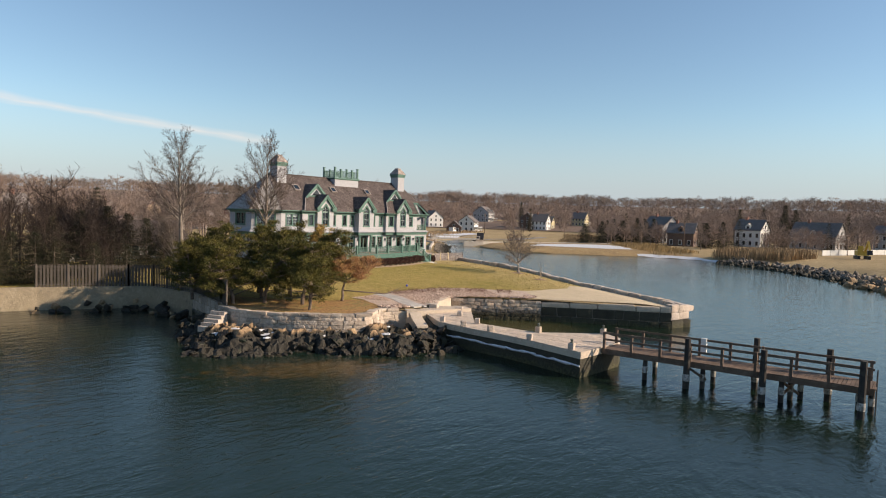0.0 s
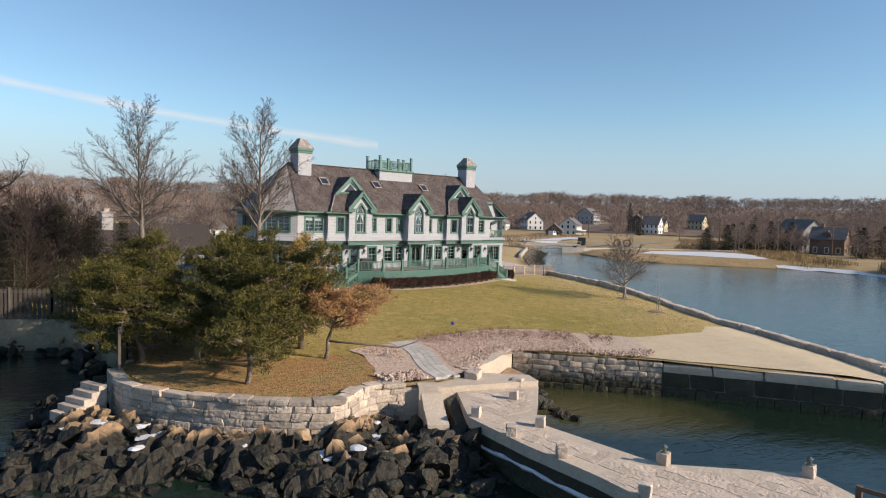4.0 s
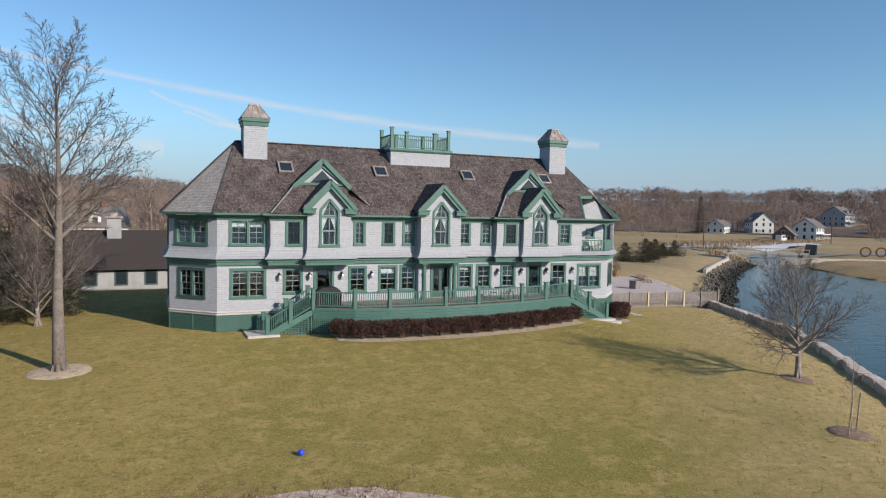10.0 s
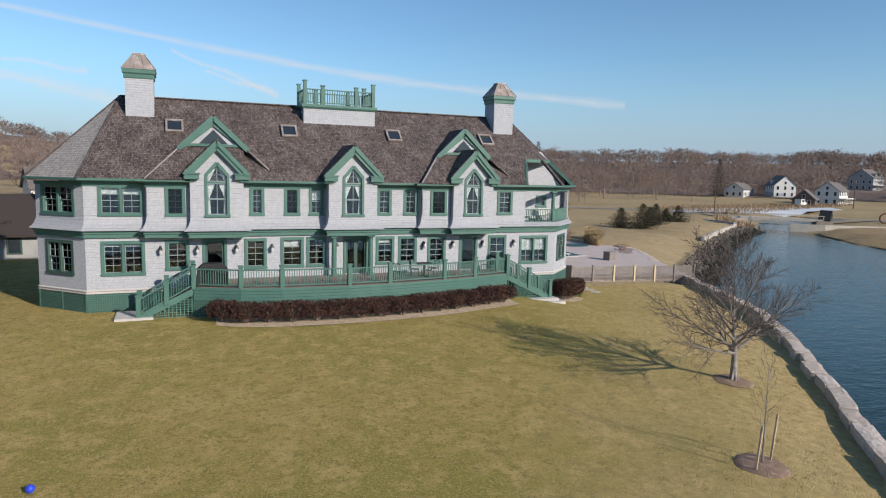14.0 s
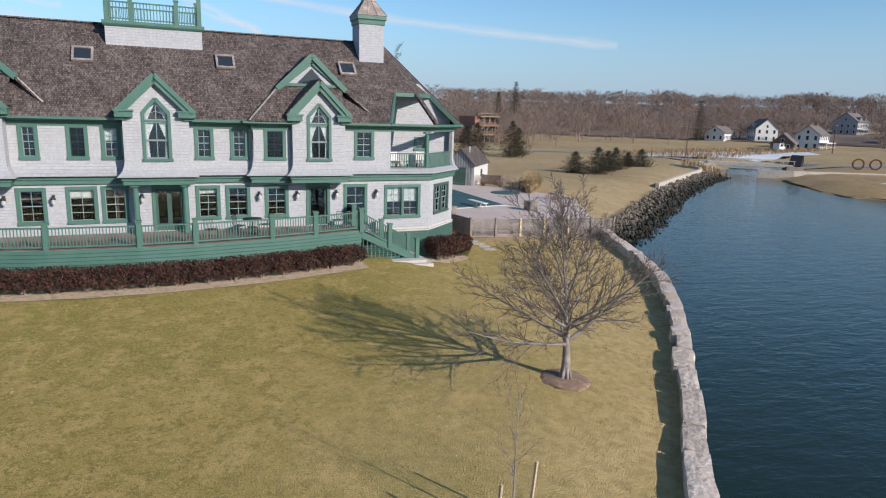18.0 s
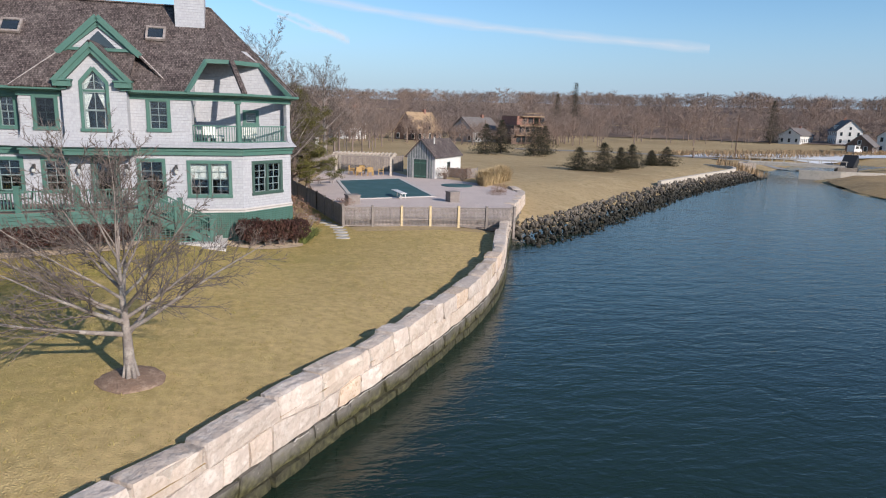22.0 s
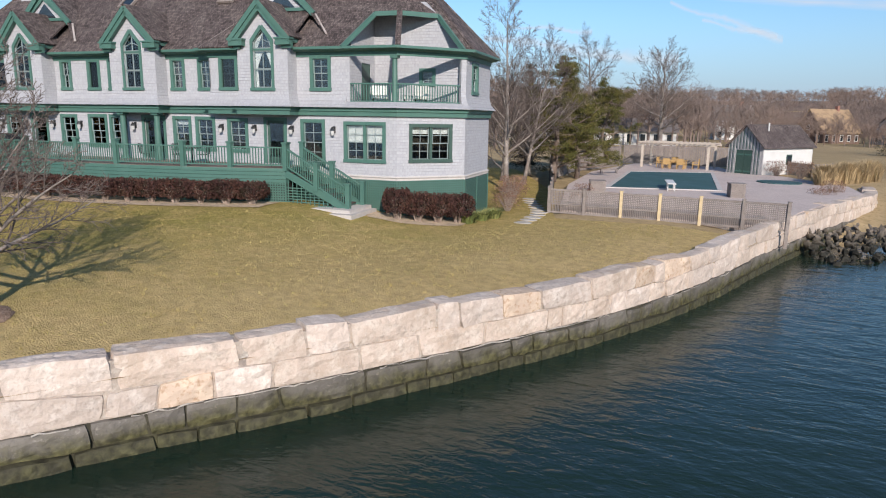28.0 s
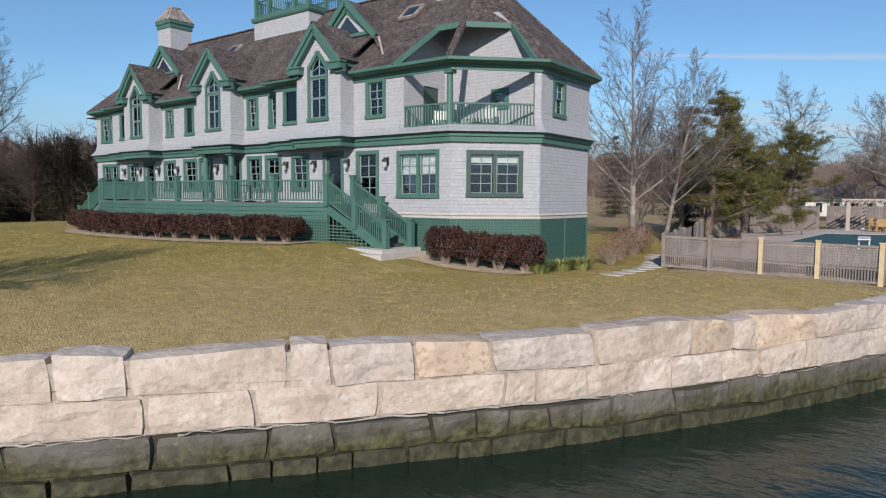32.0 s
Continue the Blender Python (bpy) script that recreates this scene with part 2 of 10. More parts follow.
BARK = material("grey_bark", (0.22, 0.185, 0.165), 0.95, spots=((2.2, (0.36, 0.32, 0.28), 0.45, 0.65), (14, (0.14, 0.115, 0.1), 0.5, 0.72)), bump=0.03, bump_scale=14)
TWIG = material("brown_twigs", (0.225, 0.167, 0.14), 0.95, spots=((0.05, (0.275, 0.195, 0.152), 0.4, 0.65), (0.012, (0.185, 0.145, 0.128), 0.45, 0.6)))


def add_straw(m, colour):
    """Sun-dried grass towards the sea wall."""
    N, L = m.node_tree.nodes, m.node_tree.links
    b = N["Principled BSDF"]
    old = b.inputs["Base Color"].links[0].from_socket
    geo = N.new("ShaderNodeNewGeometry")
    dot = N.new("ShaderNodeVectorMath")
    dot.operation = "DOT_PRODUCT"
    L.new(geo.outputs["Position"], dot.inputs[0])
    dot.inputs[1].default_value = (0.83, -0.56, 0)
    n = N.new("ShaderNodeTexNoise")
    n.inputs["Scale"].default_value, n.inputs["Detail"].default_value = 0.35, 6
    L.new(geo.outputs["Position"], n.inputs["Vector"])
    ad = N.new("ShaderNodeMath")
    ad.operation = "MULTIPLY_ADD"
    L.new(n.outputs["Fac"], ad.inputs[0])
    ad.inputs[1].default_value = 9.0
    L.new(dot.outputs["Value"], ad.inputs[2])
    r = N.new("ShaderNodeMapRange")
    r.inputs["From Min"].default_value, r.inputs["From Max"].default_value, r.inputs["To Max"].default_value = 26.0, 38.0, 0.8
    L.new(ad.outputs[0], r.inputs["Value"])
    mix = N.new("ShaderNodeMix")
    mix.data_type = "RGBA"
    L.new(r.outputs[0], mix.inputs["Factor"])
    L.new(old, mix.inputs[6])
    n3 = N.new("ShaderNodeTexNoise")
    n3.inputs["Scale"].default_value, n3.inputs["Detail"].default_value = 3.5, 8
    L.new(geo.outputs["Position"], n3.inputs["Vector"])
    cr = N.new("ShaderNodeValToRGB")
    cr.color_ramp.elements[0].position, cr.color_ramp.elements[0].color = 0.35, (*[c * 0.72 for c in colour], 1)
    cr.color_ramp.elements[1].position, cr.color_ramp.elements[1].color = 0.62, (*colour, 1)
    L.new(n3.outputs["Fac"], cr.inputs[0])
    L.new(cr.outputs[0], mix.inputs[7])
    L.new(mix.outputs[2], b.inputs["Base Color"])


add_straw(GRASS, (0.64, 0.47, 0.235))


def water_material():
    m = bpy.data.materials.new("sea_water")
    m.use_nodes = True
    N, L = m.node_tree.nodes, m.node_tree.links
    b = N["Principled BSDF"]
    b.inputs["Roughness"].default_value = 0.07
    b.inputs["IOR"].default_value = 1.33
    geo = N.new("ShaderNodeNewGeometry")
    n = N.new("ShaderNodeTexNoise")
    n.inputs["Scale"].default_value, n.inputs["Detail"].default_value = 0.035, 4
    L.new(geo.outputs["Position"], n.inputs["Vector"])
    cr = N.new("ShaderNodeValToRGB")
    cr.color_ramp.elements[0].position, cr.color_ramp.elements[0].color = 0.35, (0.008, 0.017, 0.011, 1)
    cr.color_ramp.elements[1].position, cr.color_ramp.elements[1].color = 0.7, (0.012, 0.027, 0.019, 1)
    L.new(n.outputs["Fac"], cr.inputs[0])
    wf = N.new("ShaderNodeTexNoise")
    wf.inputs["Scale"].default_value, wf.inputs["Detail"].default_value, wf.inputs["Roughness"].default_value = 1.1, 8, 0.7
    L.new(geo.outputs["Position"], wf.inputs["Vector"])
    col = cr.outputs[0]
    # submerged weed before the rocks, and the murky shallows of the boat basin: centre, two half axes, raggedness, edge, colour
    for centre, one, two, ragged, lo, hi, tint_ in (((-22.3, -32.4, 0), (0.091, -0.064, 0), (0.18, 0.255, 0), -3.4, -1.15, -1.75, (0.075, 0.048, 0.016, 1)), ((-2.2, -31.6, 0), (0.085, -0.115, 0), (0.20, 0.15, 0), -1.2, 0.6, -0.5, (0.07, 0.066, 0.028, 1))):
        rel = N.new("ShaderNodeVectorMath")
        rel.operation = "SUBTRACT"
        rel.inputs[1].default_value = centre
        L.new(geo.outputs["Position"], rel.inputs[0])
        parts = []
        for axis in (one, two):
            dt, sq = N.new("ShaderNodeVectorMath"), N.new("ShaderNodeMath")
            dt.operation, sq.operation = "DOT_PRODUCT", "MULTIPLY"
            dt.inputs[1].default_value = axis
            L.new(rel.outputs[0], dt.inputs[0])
            L.new(dt.outputs["Value"], sq.inputs[0])
            L.new(dt.outputs["Value"], sq.inputs[1])
            parts.append(sq)
        m2, m3, rg, mx = (N.new("ShaderNode" + k) for k in ("Math", "Math", "MapRange", "Mix"))
        m2.operation, m3.operation = "ADD", "MULTIPLY_ADD"
        L.new(parts[0].outputs[0], m2.inputs[0])
        L.new(parts[1].outputs[0], m2.inputs[1])
        L.new(wf.outputs["Fac"], m3.inputs[0])
        m3.inputs[1].default_value = ragged
        L.new(m2.outputs[0], m3.inputs[2])
        rg.inputs["From Min"].default_value, rg.inputs["From Max"].default_value = lo, hi
        L.new(m3.outputs[0], rg.inputs["Value"])
        mx.data_type = "RGBA"
        L.new(rg.outputs[0], mx.inputs["Factor"])
        L.new(col, mx.inputs[6])
        mx.inputs[7].default_value = tint_
        col = mx.outputs[2]
    L.new(col, b.inputs["Base Color"])
    last = None
    for scale, stretch, dist in ((0.5, (1.0, 2.4, 1), 0.055), (2.2, (1.0, 1.9, 1), 0.021), (8.0, (1, 1.4, 1), 0.006)):
        mp = N.new("ShaderNodeMapping")
        mp.inputs["Rotation"].default_value = (0, 0, 0.9)
        mp.inputs["Scale"].default_value = stretch
        L.new(geo.outputs["Position"], mp.inputs["Vector"])
        w = N.new("ShaderNodeTexNoise")
        w.inputs["Scale"].default_value, w.inputs["Detail"].default_value, w.inputs["Distortion"].default_value = scale, 3, 0.6
        L.new(mp.outputs[0], w.inputs["Vector"])
        bp = N.new("ShaderNodeBump")
        bp.inputs["Distance"].default_value = dist
        L.new(w.outputs["Fac"], bp.inputs["Height"])
        if last:
            L.new(last, bp.inputs["Normal"])
        last = bp.outputs[0]
    L.new(last, b.inputs["Normal"])
    return m


WATER = water_material()


# ---------------------------------------------------------------- mesh helpers
def mesh_of(name, verts, faces, mats, uvs=None, idx=None, smooth=False):
    me = bpy.data.meshes.new(name)
    me.from_pydata([tuple(v) for v in verts], [], [tuple(f) for f in faces])
    for m in (mats if isinstance(mats, (list, tuple)) else [mats]):
        me.materials.append(m)
    if idx is not None:
        me.polygons.foreach_set("material_index", idx)
    if smooth:
        me.polygons.foreach_set("use_smooth", [True] * len(me.polygons))
    me.update()
    return me


def metre_uv(me):
    """UV in metres on every face: across along the level direction, up along the slope."""
    lay = me.uv_layers.new(name="UVMap")
    for p in me.polygons:
        n = p.normal
        side = Vector((0, 0, 1)).cross(n)
        side = side.normalized() if side.length > 0.05 else Vector((1, 0, 0))
        up = n.cross(side)
        for li in p.loop_indices:
            co = me.vertices[me.loops[li].vertex_index].co
            lay.data[li].uv = (co.dot(side) + 50, co.dot(up) + 50)


class Geo:
    """Collects boxes, prisms and tubes into one mesh."""

    def __init__(self):
        self.v, self.f = [], []

    def box(self, x0, y0, z0, x1, y1, z1, m=None):
        i = len(self.v)
        pts = [Vector((x, y, z)) for z in (z0, z1) for y in (y0, y1) for x in (x0, x1)]
        self.v += [m @ p for p in pts] if m else pts
        self.f += [(i, i + 2, i + 3, i + 1), (i + 4, i + 5, i + 7, i + 6), (i, i + 1, i + 5, i + 4), (i + 2, i + 6, i + 7, i + 3), (i, i + 4, i + 6, i + 2), (i + 1, i + 3, i + 7, i + 5)]
        return self

    def prism(self, poly, a, b, m=None):
        """A polygon of (x, z) pushed from y = a to y = b."""
        i, n = len(self.v), len(poly)
        pts = [Vector((x, y, z)) for y in (a, b) for x, z in poly]
        self.v += [m @ p for p in pts] if m else pts
        self.f += [tuple(range(i, i + n)), tuple(reversed(range(i + n, i + 2 * n)))]
        self.f += [(i + (k + 1) % n, i + k, i + n + k, i + n + (k + 1) % n) for k in range(n)]
        return self

    def slab(self, poly, z0, z1):
        """A polygon of (x, y) from z0 to z1, counterclockwise from above."""
        i, n = len(self.v), len(poly)
        self.v += [Vector((x, y, z)) for z in (z0, z1) for x, y in poly]
        self.f += [tuple(reversed(range(i, i + n))), tuple(range(i + n, i + 2 * n))]
        self.f += [(i + k, i + (k + 1) % n, i + n + (k + 1) % n, i + n + k) for k in range(n)]
        return self

    def face(self, *pts):
        i = len(self.v)
        self.v += [Vector(p) for p in pts]
        self.f.append(tuple(range(i, i + len(pts))))
        return self

    def tube(self, pts, radii, n=6, cap=True):
        i = len(self.v)
        pts = [Vector(p) for p in pts]
        for k, p in enumerate(pts):
            d = (pts[min(k + 1, len(pts) - 1)] - pts[max(k - 1, 0)]).normalized()
            a = d.cross(Vector((0.3, 0.9, 0.2)) if abs(d.z) > 0.8 else Vector((0, 0, 1))).normalized()
            b = d.cross(a)
            for s in range(n):
                t = 2 * math.pi * s / n
                self.v.append(p + (a * math.cos(t) + b * math.sin(t)) * radii[k])
        for k in range(len(pts) - 1):
            for s in range(n):
                q = i + k * n
                self.f.append((q + s, q + (s + 1) % n, q + n + (s + 1) % n, q + n + s))
        if cap:
            self.f.append(tuple(reversed(range(i, i + n))))
            e = i + (len(pts) - 1) * n
            self.f.append(tuple(range(e, e + n)))
        return self

    def beam(self, a, b, w, h):
        """A straight bar of section w by h from a to b, upright in its section."""
        a, b = Vector(a), Vector(b)
        d = (b - a).normalized()
        s = Vector((0, 0, 1)).cross(d)
        s = (s.normalized() if s.length > 1e-3 else Vector((1, 0, 0))) * w / 2
        u = d.cross(s).normalized() * h / 2
        i = len(self.v)
        self.v += [p + q for p in (a, b) for q in (-s - u, s - u, s + u, -s + u)]
        self.f += [(i, i + 3, i + 2, i + 1), (i + 4, i + 5, i + 6, i + 7)] + [(i + k, i + (k + 1) % 4, i + 4 + (k + 1) % 4, i + 4 + k) for k in range(4)]
        return self


def part(name, geo, mat, parent=None, label="", uv=False, smooth=False, local=None):
    me = mesh_of(name, geo.v, geo.f, mat, smooth=smooth)
    bm = bmesh.new()
    bm.from_mesh(me)
    bmesh.ops.recalc_face_normals(bm, faces=bm.faces)
    bm.to_mesh(me)
    bm.free()
    if uv:
        metre_uv(me)
    ob = new(name, me)
    if parent:
        ob.parent = parent
    if local is not None:
        ob.matrix_basis = local
    if label:
        ob["label"] = label
    return ob


def thing(name, m=None, label="", category="", group="", kind=""):
    ob = new(name)
    ob.empty_display_size = 0.3
    if m is not None:
        ob.matrix_basis = m
    return tagged(ob, label, category, group, kind)


# ---------------------------------------------------------------- land
SEAWALL = [(10.2, -42.9), (13.0, -39.6), (17.2, -33.6), (20.4, -28.6), (24.7, -22.9), (26.9, -20.3), (29.6, -17.0), (31.8, -14.4), (34.3, -11.1), (36.1, -8.6), (37.8, -5.8), (39.9, -1.5), (42.0, 3.8), (44.4, 9.5), (46.2, 13.5)]
BASIN = [(-1.7, -26.1), (3.0, -32.5), (8.3, -42.2)]
PROM = [(-20.3, -18.8), (-20.6, -22.0), (-19.2, -24.7), (-17.6, -26.8), (-15.8, -28.4), (-14.6, -28.8), (-12.8, -28.0), (-11.2, -28.4)]
INLET = [(-60.0, 14.0), (-28.0, 1.0), (-25.4, 0.0), (-19.2, -3.5), (-17.9, -4.6), (-17.6, -11.0), (-19.4, -17.5)]
SHORE = [(47.0, 10.5), (52.5, 14.1), (62.0, 23.0), (73.3, 33.0), (90.0, 46.0), (107.8, 58.6), (116.0, 67.0), (140.0, 84.0), (160.0, 90.0), (161.0, 84.0), (142.0, 77.0), (118.0, 58.0), (111.0, 54.0), (105.0, 43.0), (100.0, 34.0), (99.0, 28.0), (104.3, 20.9), (108.0, 12.0), (114.0, 4.0), (117.0, -4.0), (115.5, -13.0), (108.0, -25.0), (99.7, -35.5), (84.0, -46.0), (67.9, -53.5), (62.0, -62.0), (75.0, -85.0), (140.0, -140.0), (900.0, -500.0)]


def to_line(x, y, line):
    """Distance of points to a polyline."""
    best = np.full(np.shape(x), 1e9)
    for (ax, ay), (bx, by) in zip(line, line[1:]):
        dx, dy = bx - ax, by - ay
        t = np.clip(((x - ax) * dx + (y - ay) * dy) / (dx * dx + dy * dy), 0, 1)
        best = np.minimum(best, np.hypot(x - ax - t * dx, y - ay - t * dy))
    return best


def smooth01(t):
    t = np.clip(t, 0, 1)
    return t * t * (3 - 2 * t)


def ground(x, y):
    x, y = np.asarray(x, float), np.asarray(y, float)
    d = np.hypot(np.maximum(np.maximum(-2.5 - x, x - 29.5), 0), np.maximum(np.maximum(0.3 - y, y - 9), 0))
    z = 1.88 + (0.58 - 0.98 * smooth01((x - 22.5) / 7.5)) * smooth01(1 - d / 20)
    z = z - 0.36 * smooth01(1 - to_line(x, y, SEAWALL) / 4.5)
    z = z - 0.6 * smooth01((x - 50) / 30) * smooth01((y + 60) / 40)
    r = np.hypot(x - 20, y + 10)
    z = z + 7 * smooth01((r - 250) / 200) + 16 * smooth01((r - 380) / 240)
    z = z + 11 * smooth01((-x - 60) / 120) * smooth01((y - 0) / 60)
    return np.minimum(z, -0.35 + 0.22 * to_line(x, y, SHORE))


def gz(x, y):
    return float(ground(x, y))


def inside(x, y, poly):
    c = False
    for (ax, ay), (bx, by) in zip(poly, poly[1:] + poly[:1]):
        if (ay > y) != (by > y) and x < (bx - ax) * (y - ay) / (by - ay) + ax:
            c = not c
    return c


from mathutils.geometry import delaunay_2d_cdt


def resample(poly, step):
    out = []
    for (ax, ay), (bx, by) in zip(poly, poly[1:] + poly[:1]):
        n = max(1, int(math.hypot(bx - ax, by - ay) / step))
        out += [(ax + (bx - ax) * k / n, ay + (by - ay) * k / n) for k in range(n)]
    return out


def sheet(name, outline, lift, mat, step=1.0, wobble=0.0, points=None, label="", category="", kind="structure", edge=0.0):
    """A sheet that follows the ground inside an outline."""
    ring = resample(outline, step)
    if wobble:
        ring = [(x + wobble * noise.noise((x * 0.9, y * 0.9, 3)) + wobble * 0.5 * noise.noise((x * 2.7, y * 2.7, 7)), y + wobble * noise.noise((x * 0.9, y * 0.9, 11))) for x, y in ring]
    pts = [Vector(p) for p in ring]
    xs, ys = [p[0] for p in ring], [p[1] for p in ring]
    if points is None:
        points = [(x + 0.3 * step * random.uniform(-1, 1), y + 0.3 * step * random.uniform(-1, 1)) for x in np.arange(min(xs) + step / 2, max(xs), step) for y in np.arange(min(ys) + step / 2, max(ys), step)]
    n = len(pts)
    pts += [Vector(p) for p in points]
    v, _, f, *_ = delaunay_2d_cdt(pts, [(i, (i + 1) % n) for i in range(n)], [], 1, 1e-4)
    x, y = np.array([p.x for p in v]), np.array([p.y for p in v])
    z = ground(x, y) + lift
    return tagged(new(name, mesh_of(name, zip(x, y, z), f, mat, smooth=True)), label, category, "", kind)


LAND = [*INLET, *PROM, (-9.0, -28.6), (-7.2, -28.3), (-4.6, -27.4), *BASIN, (9.2, -42.6), *SEAWALL, *SHORE, (3000, -900), (3000, 3000), (-3000, 3000), (-3000, 400)]
far_pts = [(r * math.cos(a) + 40, r * math.sin(a)) for r in (60, 75, 92, 112, 138, 170, 210, 260, 320, 400, 520, 700, 1000, 1500, 2200) for a in np.arange(0, 2 * math.pi, 0.06)]
near_pts = [(x, y) for x in np.arange(-60, 100, 3) for y in np.arange(-55, 90, 3)]
land = sheet("ground", LAND, 0.0, FIELD, 6.0, points=far_pts + near_pts, label="dry winter grassland reaching to the wooded hills", category="ground")
tagged(new("water", mesh_of("water", [(-3500, -3500, 0), (3500, -3500, 0), (3500, 3500, 0), (-3500, 3500, 0)], [(0, 1, 2, 3)], WATER)), "rippled blue-green tidal water of the cove", "water", "", "structure")
LAWN = [(-40, 8), (-28, 1.4), (-25.2, 0.5), (-19.0, -3.2), (-17.4, -4.6), (-17.2, -11), (-19.0, -17.5), (-20.0, -19), (-20.2, -22), (-18.8, -24.5), (-17.2, -26.5), (-15.6, -28), (-12.8, -27.6), (-9, -28), (-2, -25.6), (2.9, -32.0), (7.2, -27.8), (13.3, -29.7), (16.0, -28.8), (20.0, -28.4), (24.2, -22.9), (29.0, -17.0), (33.8, -11.0), (37.2, -5.8), (39.3, -1.5), (41.5, 4.2), (33, 5.2), (31, 16), (25, 30), (0, 36), (-25, 30), (-45, 22)]
for v in land.data.vertices:      # the field lies deeper where the lawn covers it
    if inside(v.co.x, v.co.y, LAWN) and float(to_line(v.co.x, v.co.y, LAWN + LAWN[:1])) > 1.2:
        v.co.z -= 0.35
sheet("lawn", LAWN, 0.03, GRASS, 1.5, 0.15, label="close-cropped olive and straw-coloured winter lawn", category="lawn")


# ---------------------------------------------------------------- the house
def clear_glass(name, tint, gloss):
    m = bpy.data.materials.new(name)
    m.use_nodes = True
    N, L = m.node_tree.nodes, m.node_tree.links
    N.remove(N["Principled BSDF"])
    tr, gl, mx, fr, ma = (N.new("ShaderNode" + k) for k in ("BsdfTransparent", "BsdfGlossy", "MixShader", "Fresnel", "Math"))
    tr.inputs[0].default_value = (*tint, 1)
    gl.inputs["Roughness"].default_value = 0.015
    gl.inputs["Color"].default_value = (0.9, 0.95, 1, 1)
    fr.inputs[0].default_value = 1.5
    ma.operation, ma.use_clamp = "ADD", True
    ma.inputs[1].default_value = gloss
    L.new(fr.outputs[0], ma.inputs[0])
    L.new(ma.outputs[0], mx.inputs[0])
    L.new(tr.outputs[0], mx.inputs[1])
    L.new(gl.outputs[0], mx.inputs[2])
    L.new(mx.outputs[0], N["Material Output"].inputs[0])
    MATS[name] = m
    return m


PANE = clear_glass("pane_glass", (0.80, 0.84, 0.85), 0.045)
# near-black in place of unlit room surfaces
ROOM = material("dim_room", (0.075, 0.07, 0.066), 0.9, spots=((0.7, (0.07, 0.06, 0.055), 0.45, 0.65),))
FLOORWOOD = material("deck_boards", (0.20, 0.15, 0.125), 0.75, spots=((1.2, (0.26, 0.2, 0.17), 0.45, 0.65), (16, (0.13, 0.1, 0.08), 0.5, 0.72)), island=0.12)
RAFTER = material("dark_trim", (0.035, 0.06, 0.05), 0.6)
LAMPM = material("pewter_lamp", (0.10, 0.10, 0.10), 0.35, 0.8)
LAMPG = material("lamp_glass", (0.5, 0.5, 0.48), 0.2)
PAVER = material("pale_stone_slab", (0.50, 0.46, 0.43), 0.85, spots=((1.5, (0.42, 0.385, 0.36), 0.45, 0.65), (20, (0.56, 0.53, 0.5), 0.5, 0.7)), bump=0.01, bump_scale=20)
HOUSE = pose(13.4, 0.35, 0, 0, 0, 0.9)
house = thing("shingle_house", HOUSE, "large white-shingled two-storey house with green trim and brown shingle roof", "house")
OUT = [(-13.4, 0.0), (-10.6, 0.0), (-10.6, -0.4), (-8.55, -0.4), (-8.55, -0.75), (-5.95, -0.75), (-5.95, 0.0), (-1.5, 0.0), (-1.5, -0.75), (1.25, -0.75), (1.25, 0.0), (4.05, 0.0), (4.05, -0.4), (5.9, -0.4), (5.9, -0.75), (8.5, -0.75), (8.5, 0.0), (13.4, 0.0), (15.8, 2.3), (15.8, 6.4), (13.4, 8.7), (-13.4, 8.7), (-15.8, 6.4), (-15.8, 2.3)]
OCT = [(-13.4, 0.0), (13.4, 0.0), (15.8, 2.3), (15.8, 6.4), (13.4, 8.7), (-13.4, 8.7), (-15.8, 6.4), (-15.8, 2.3)]


def sweep(path, profile, closed=False):
    """A profile of (out, z) along a level path, mitred; out is to the right of the way."""
    g, n = Geo(), len(path)
    rings = []
    for i in range(n):
        p = Vector(path[i])
        a = (p - Vector(path[i - 1])).normalized() if closed or i else None
        b = (Vector(path[(i + 1) % n]) - p).normalized() if closed or i < n - 1 else None
        na = Vector((a.y, -a.x)) if a else None
        nb = Vector((b.y, -b.x)) if b else None
        m = (na + nb) / max(0.4, (1 + na.dot(nb))) if a and b else (na or nb)
        rings.append([(p.x + m.x * o, p.y + m.y * o, z) for o, z in profile])
    k = len(profile)
    g.v = [Vector(q) for r in rings for q in r]
    for i in range(n if closed else n - 1):
        j = (i + 1) % n
        g.f += [(i * k + s, i * k + (s + 1) % k, j * k + (s + 1) % k, j * k + s) for s in range(k)]
    if not closed:
        g.f += [tuple(range(k)), tuple(reversed(range((n - 1) * k, n * k)))]
    return g


def along(a, b):
    """The pose on a wall from a to b: x along it, y inwards, z up."""
    d = Vector((b[0] - a[0], b[1] - a[1]))
    return pose(a[0], a[1], 0, 0, 0, math.degrees(math.atan2(d.y, d.x))), d.length


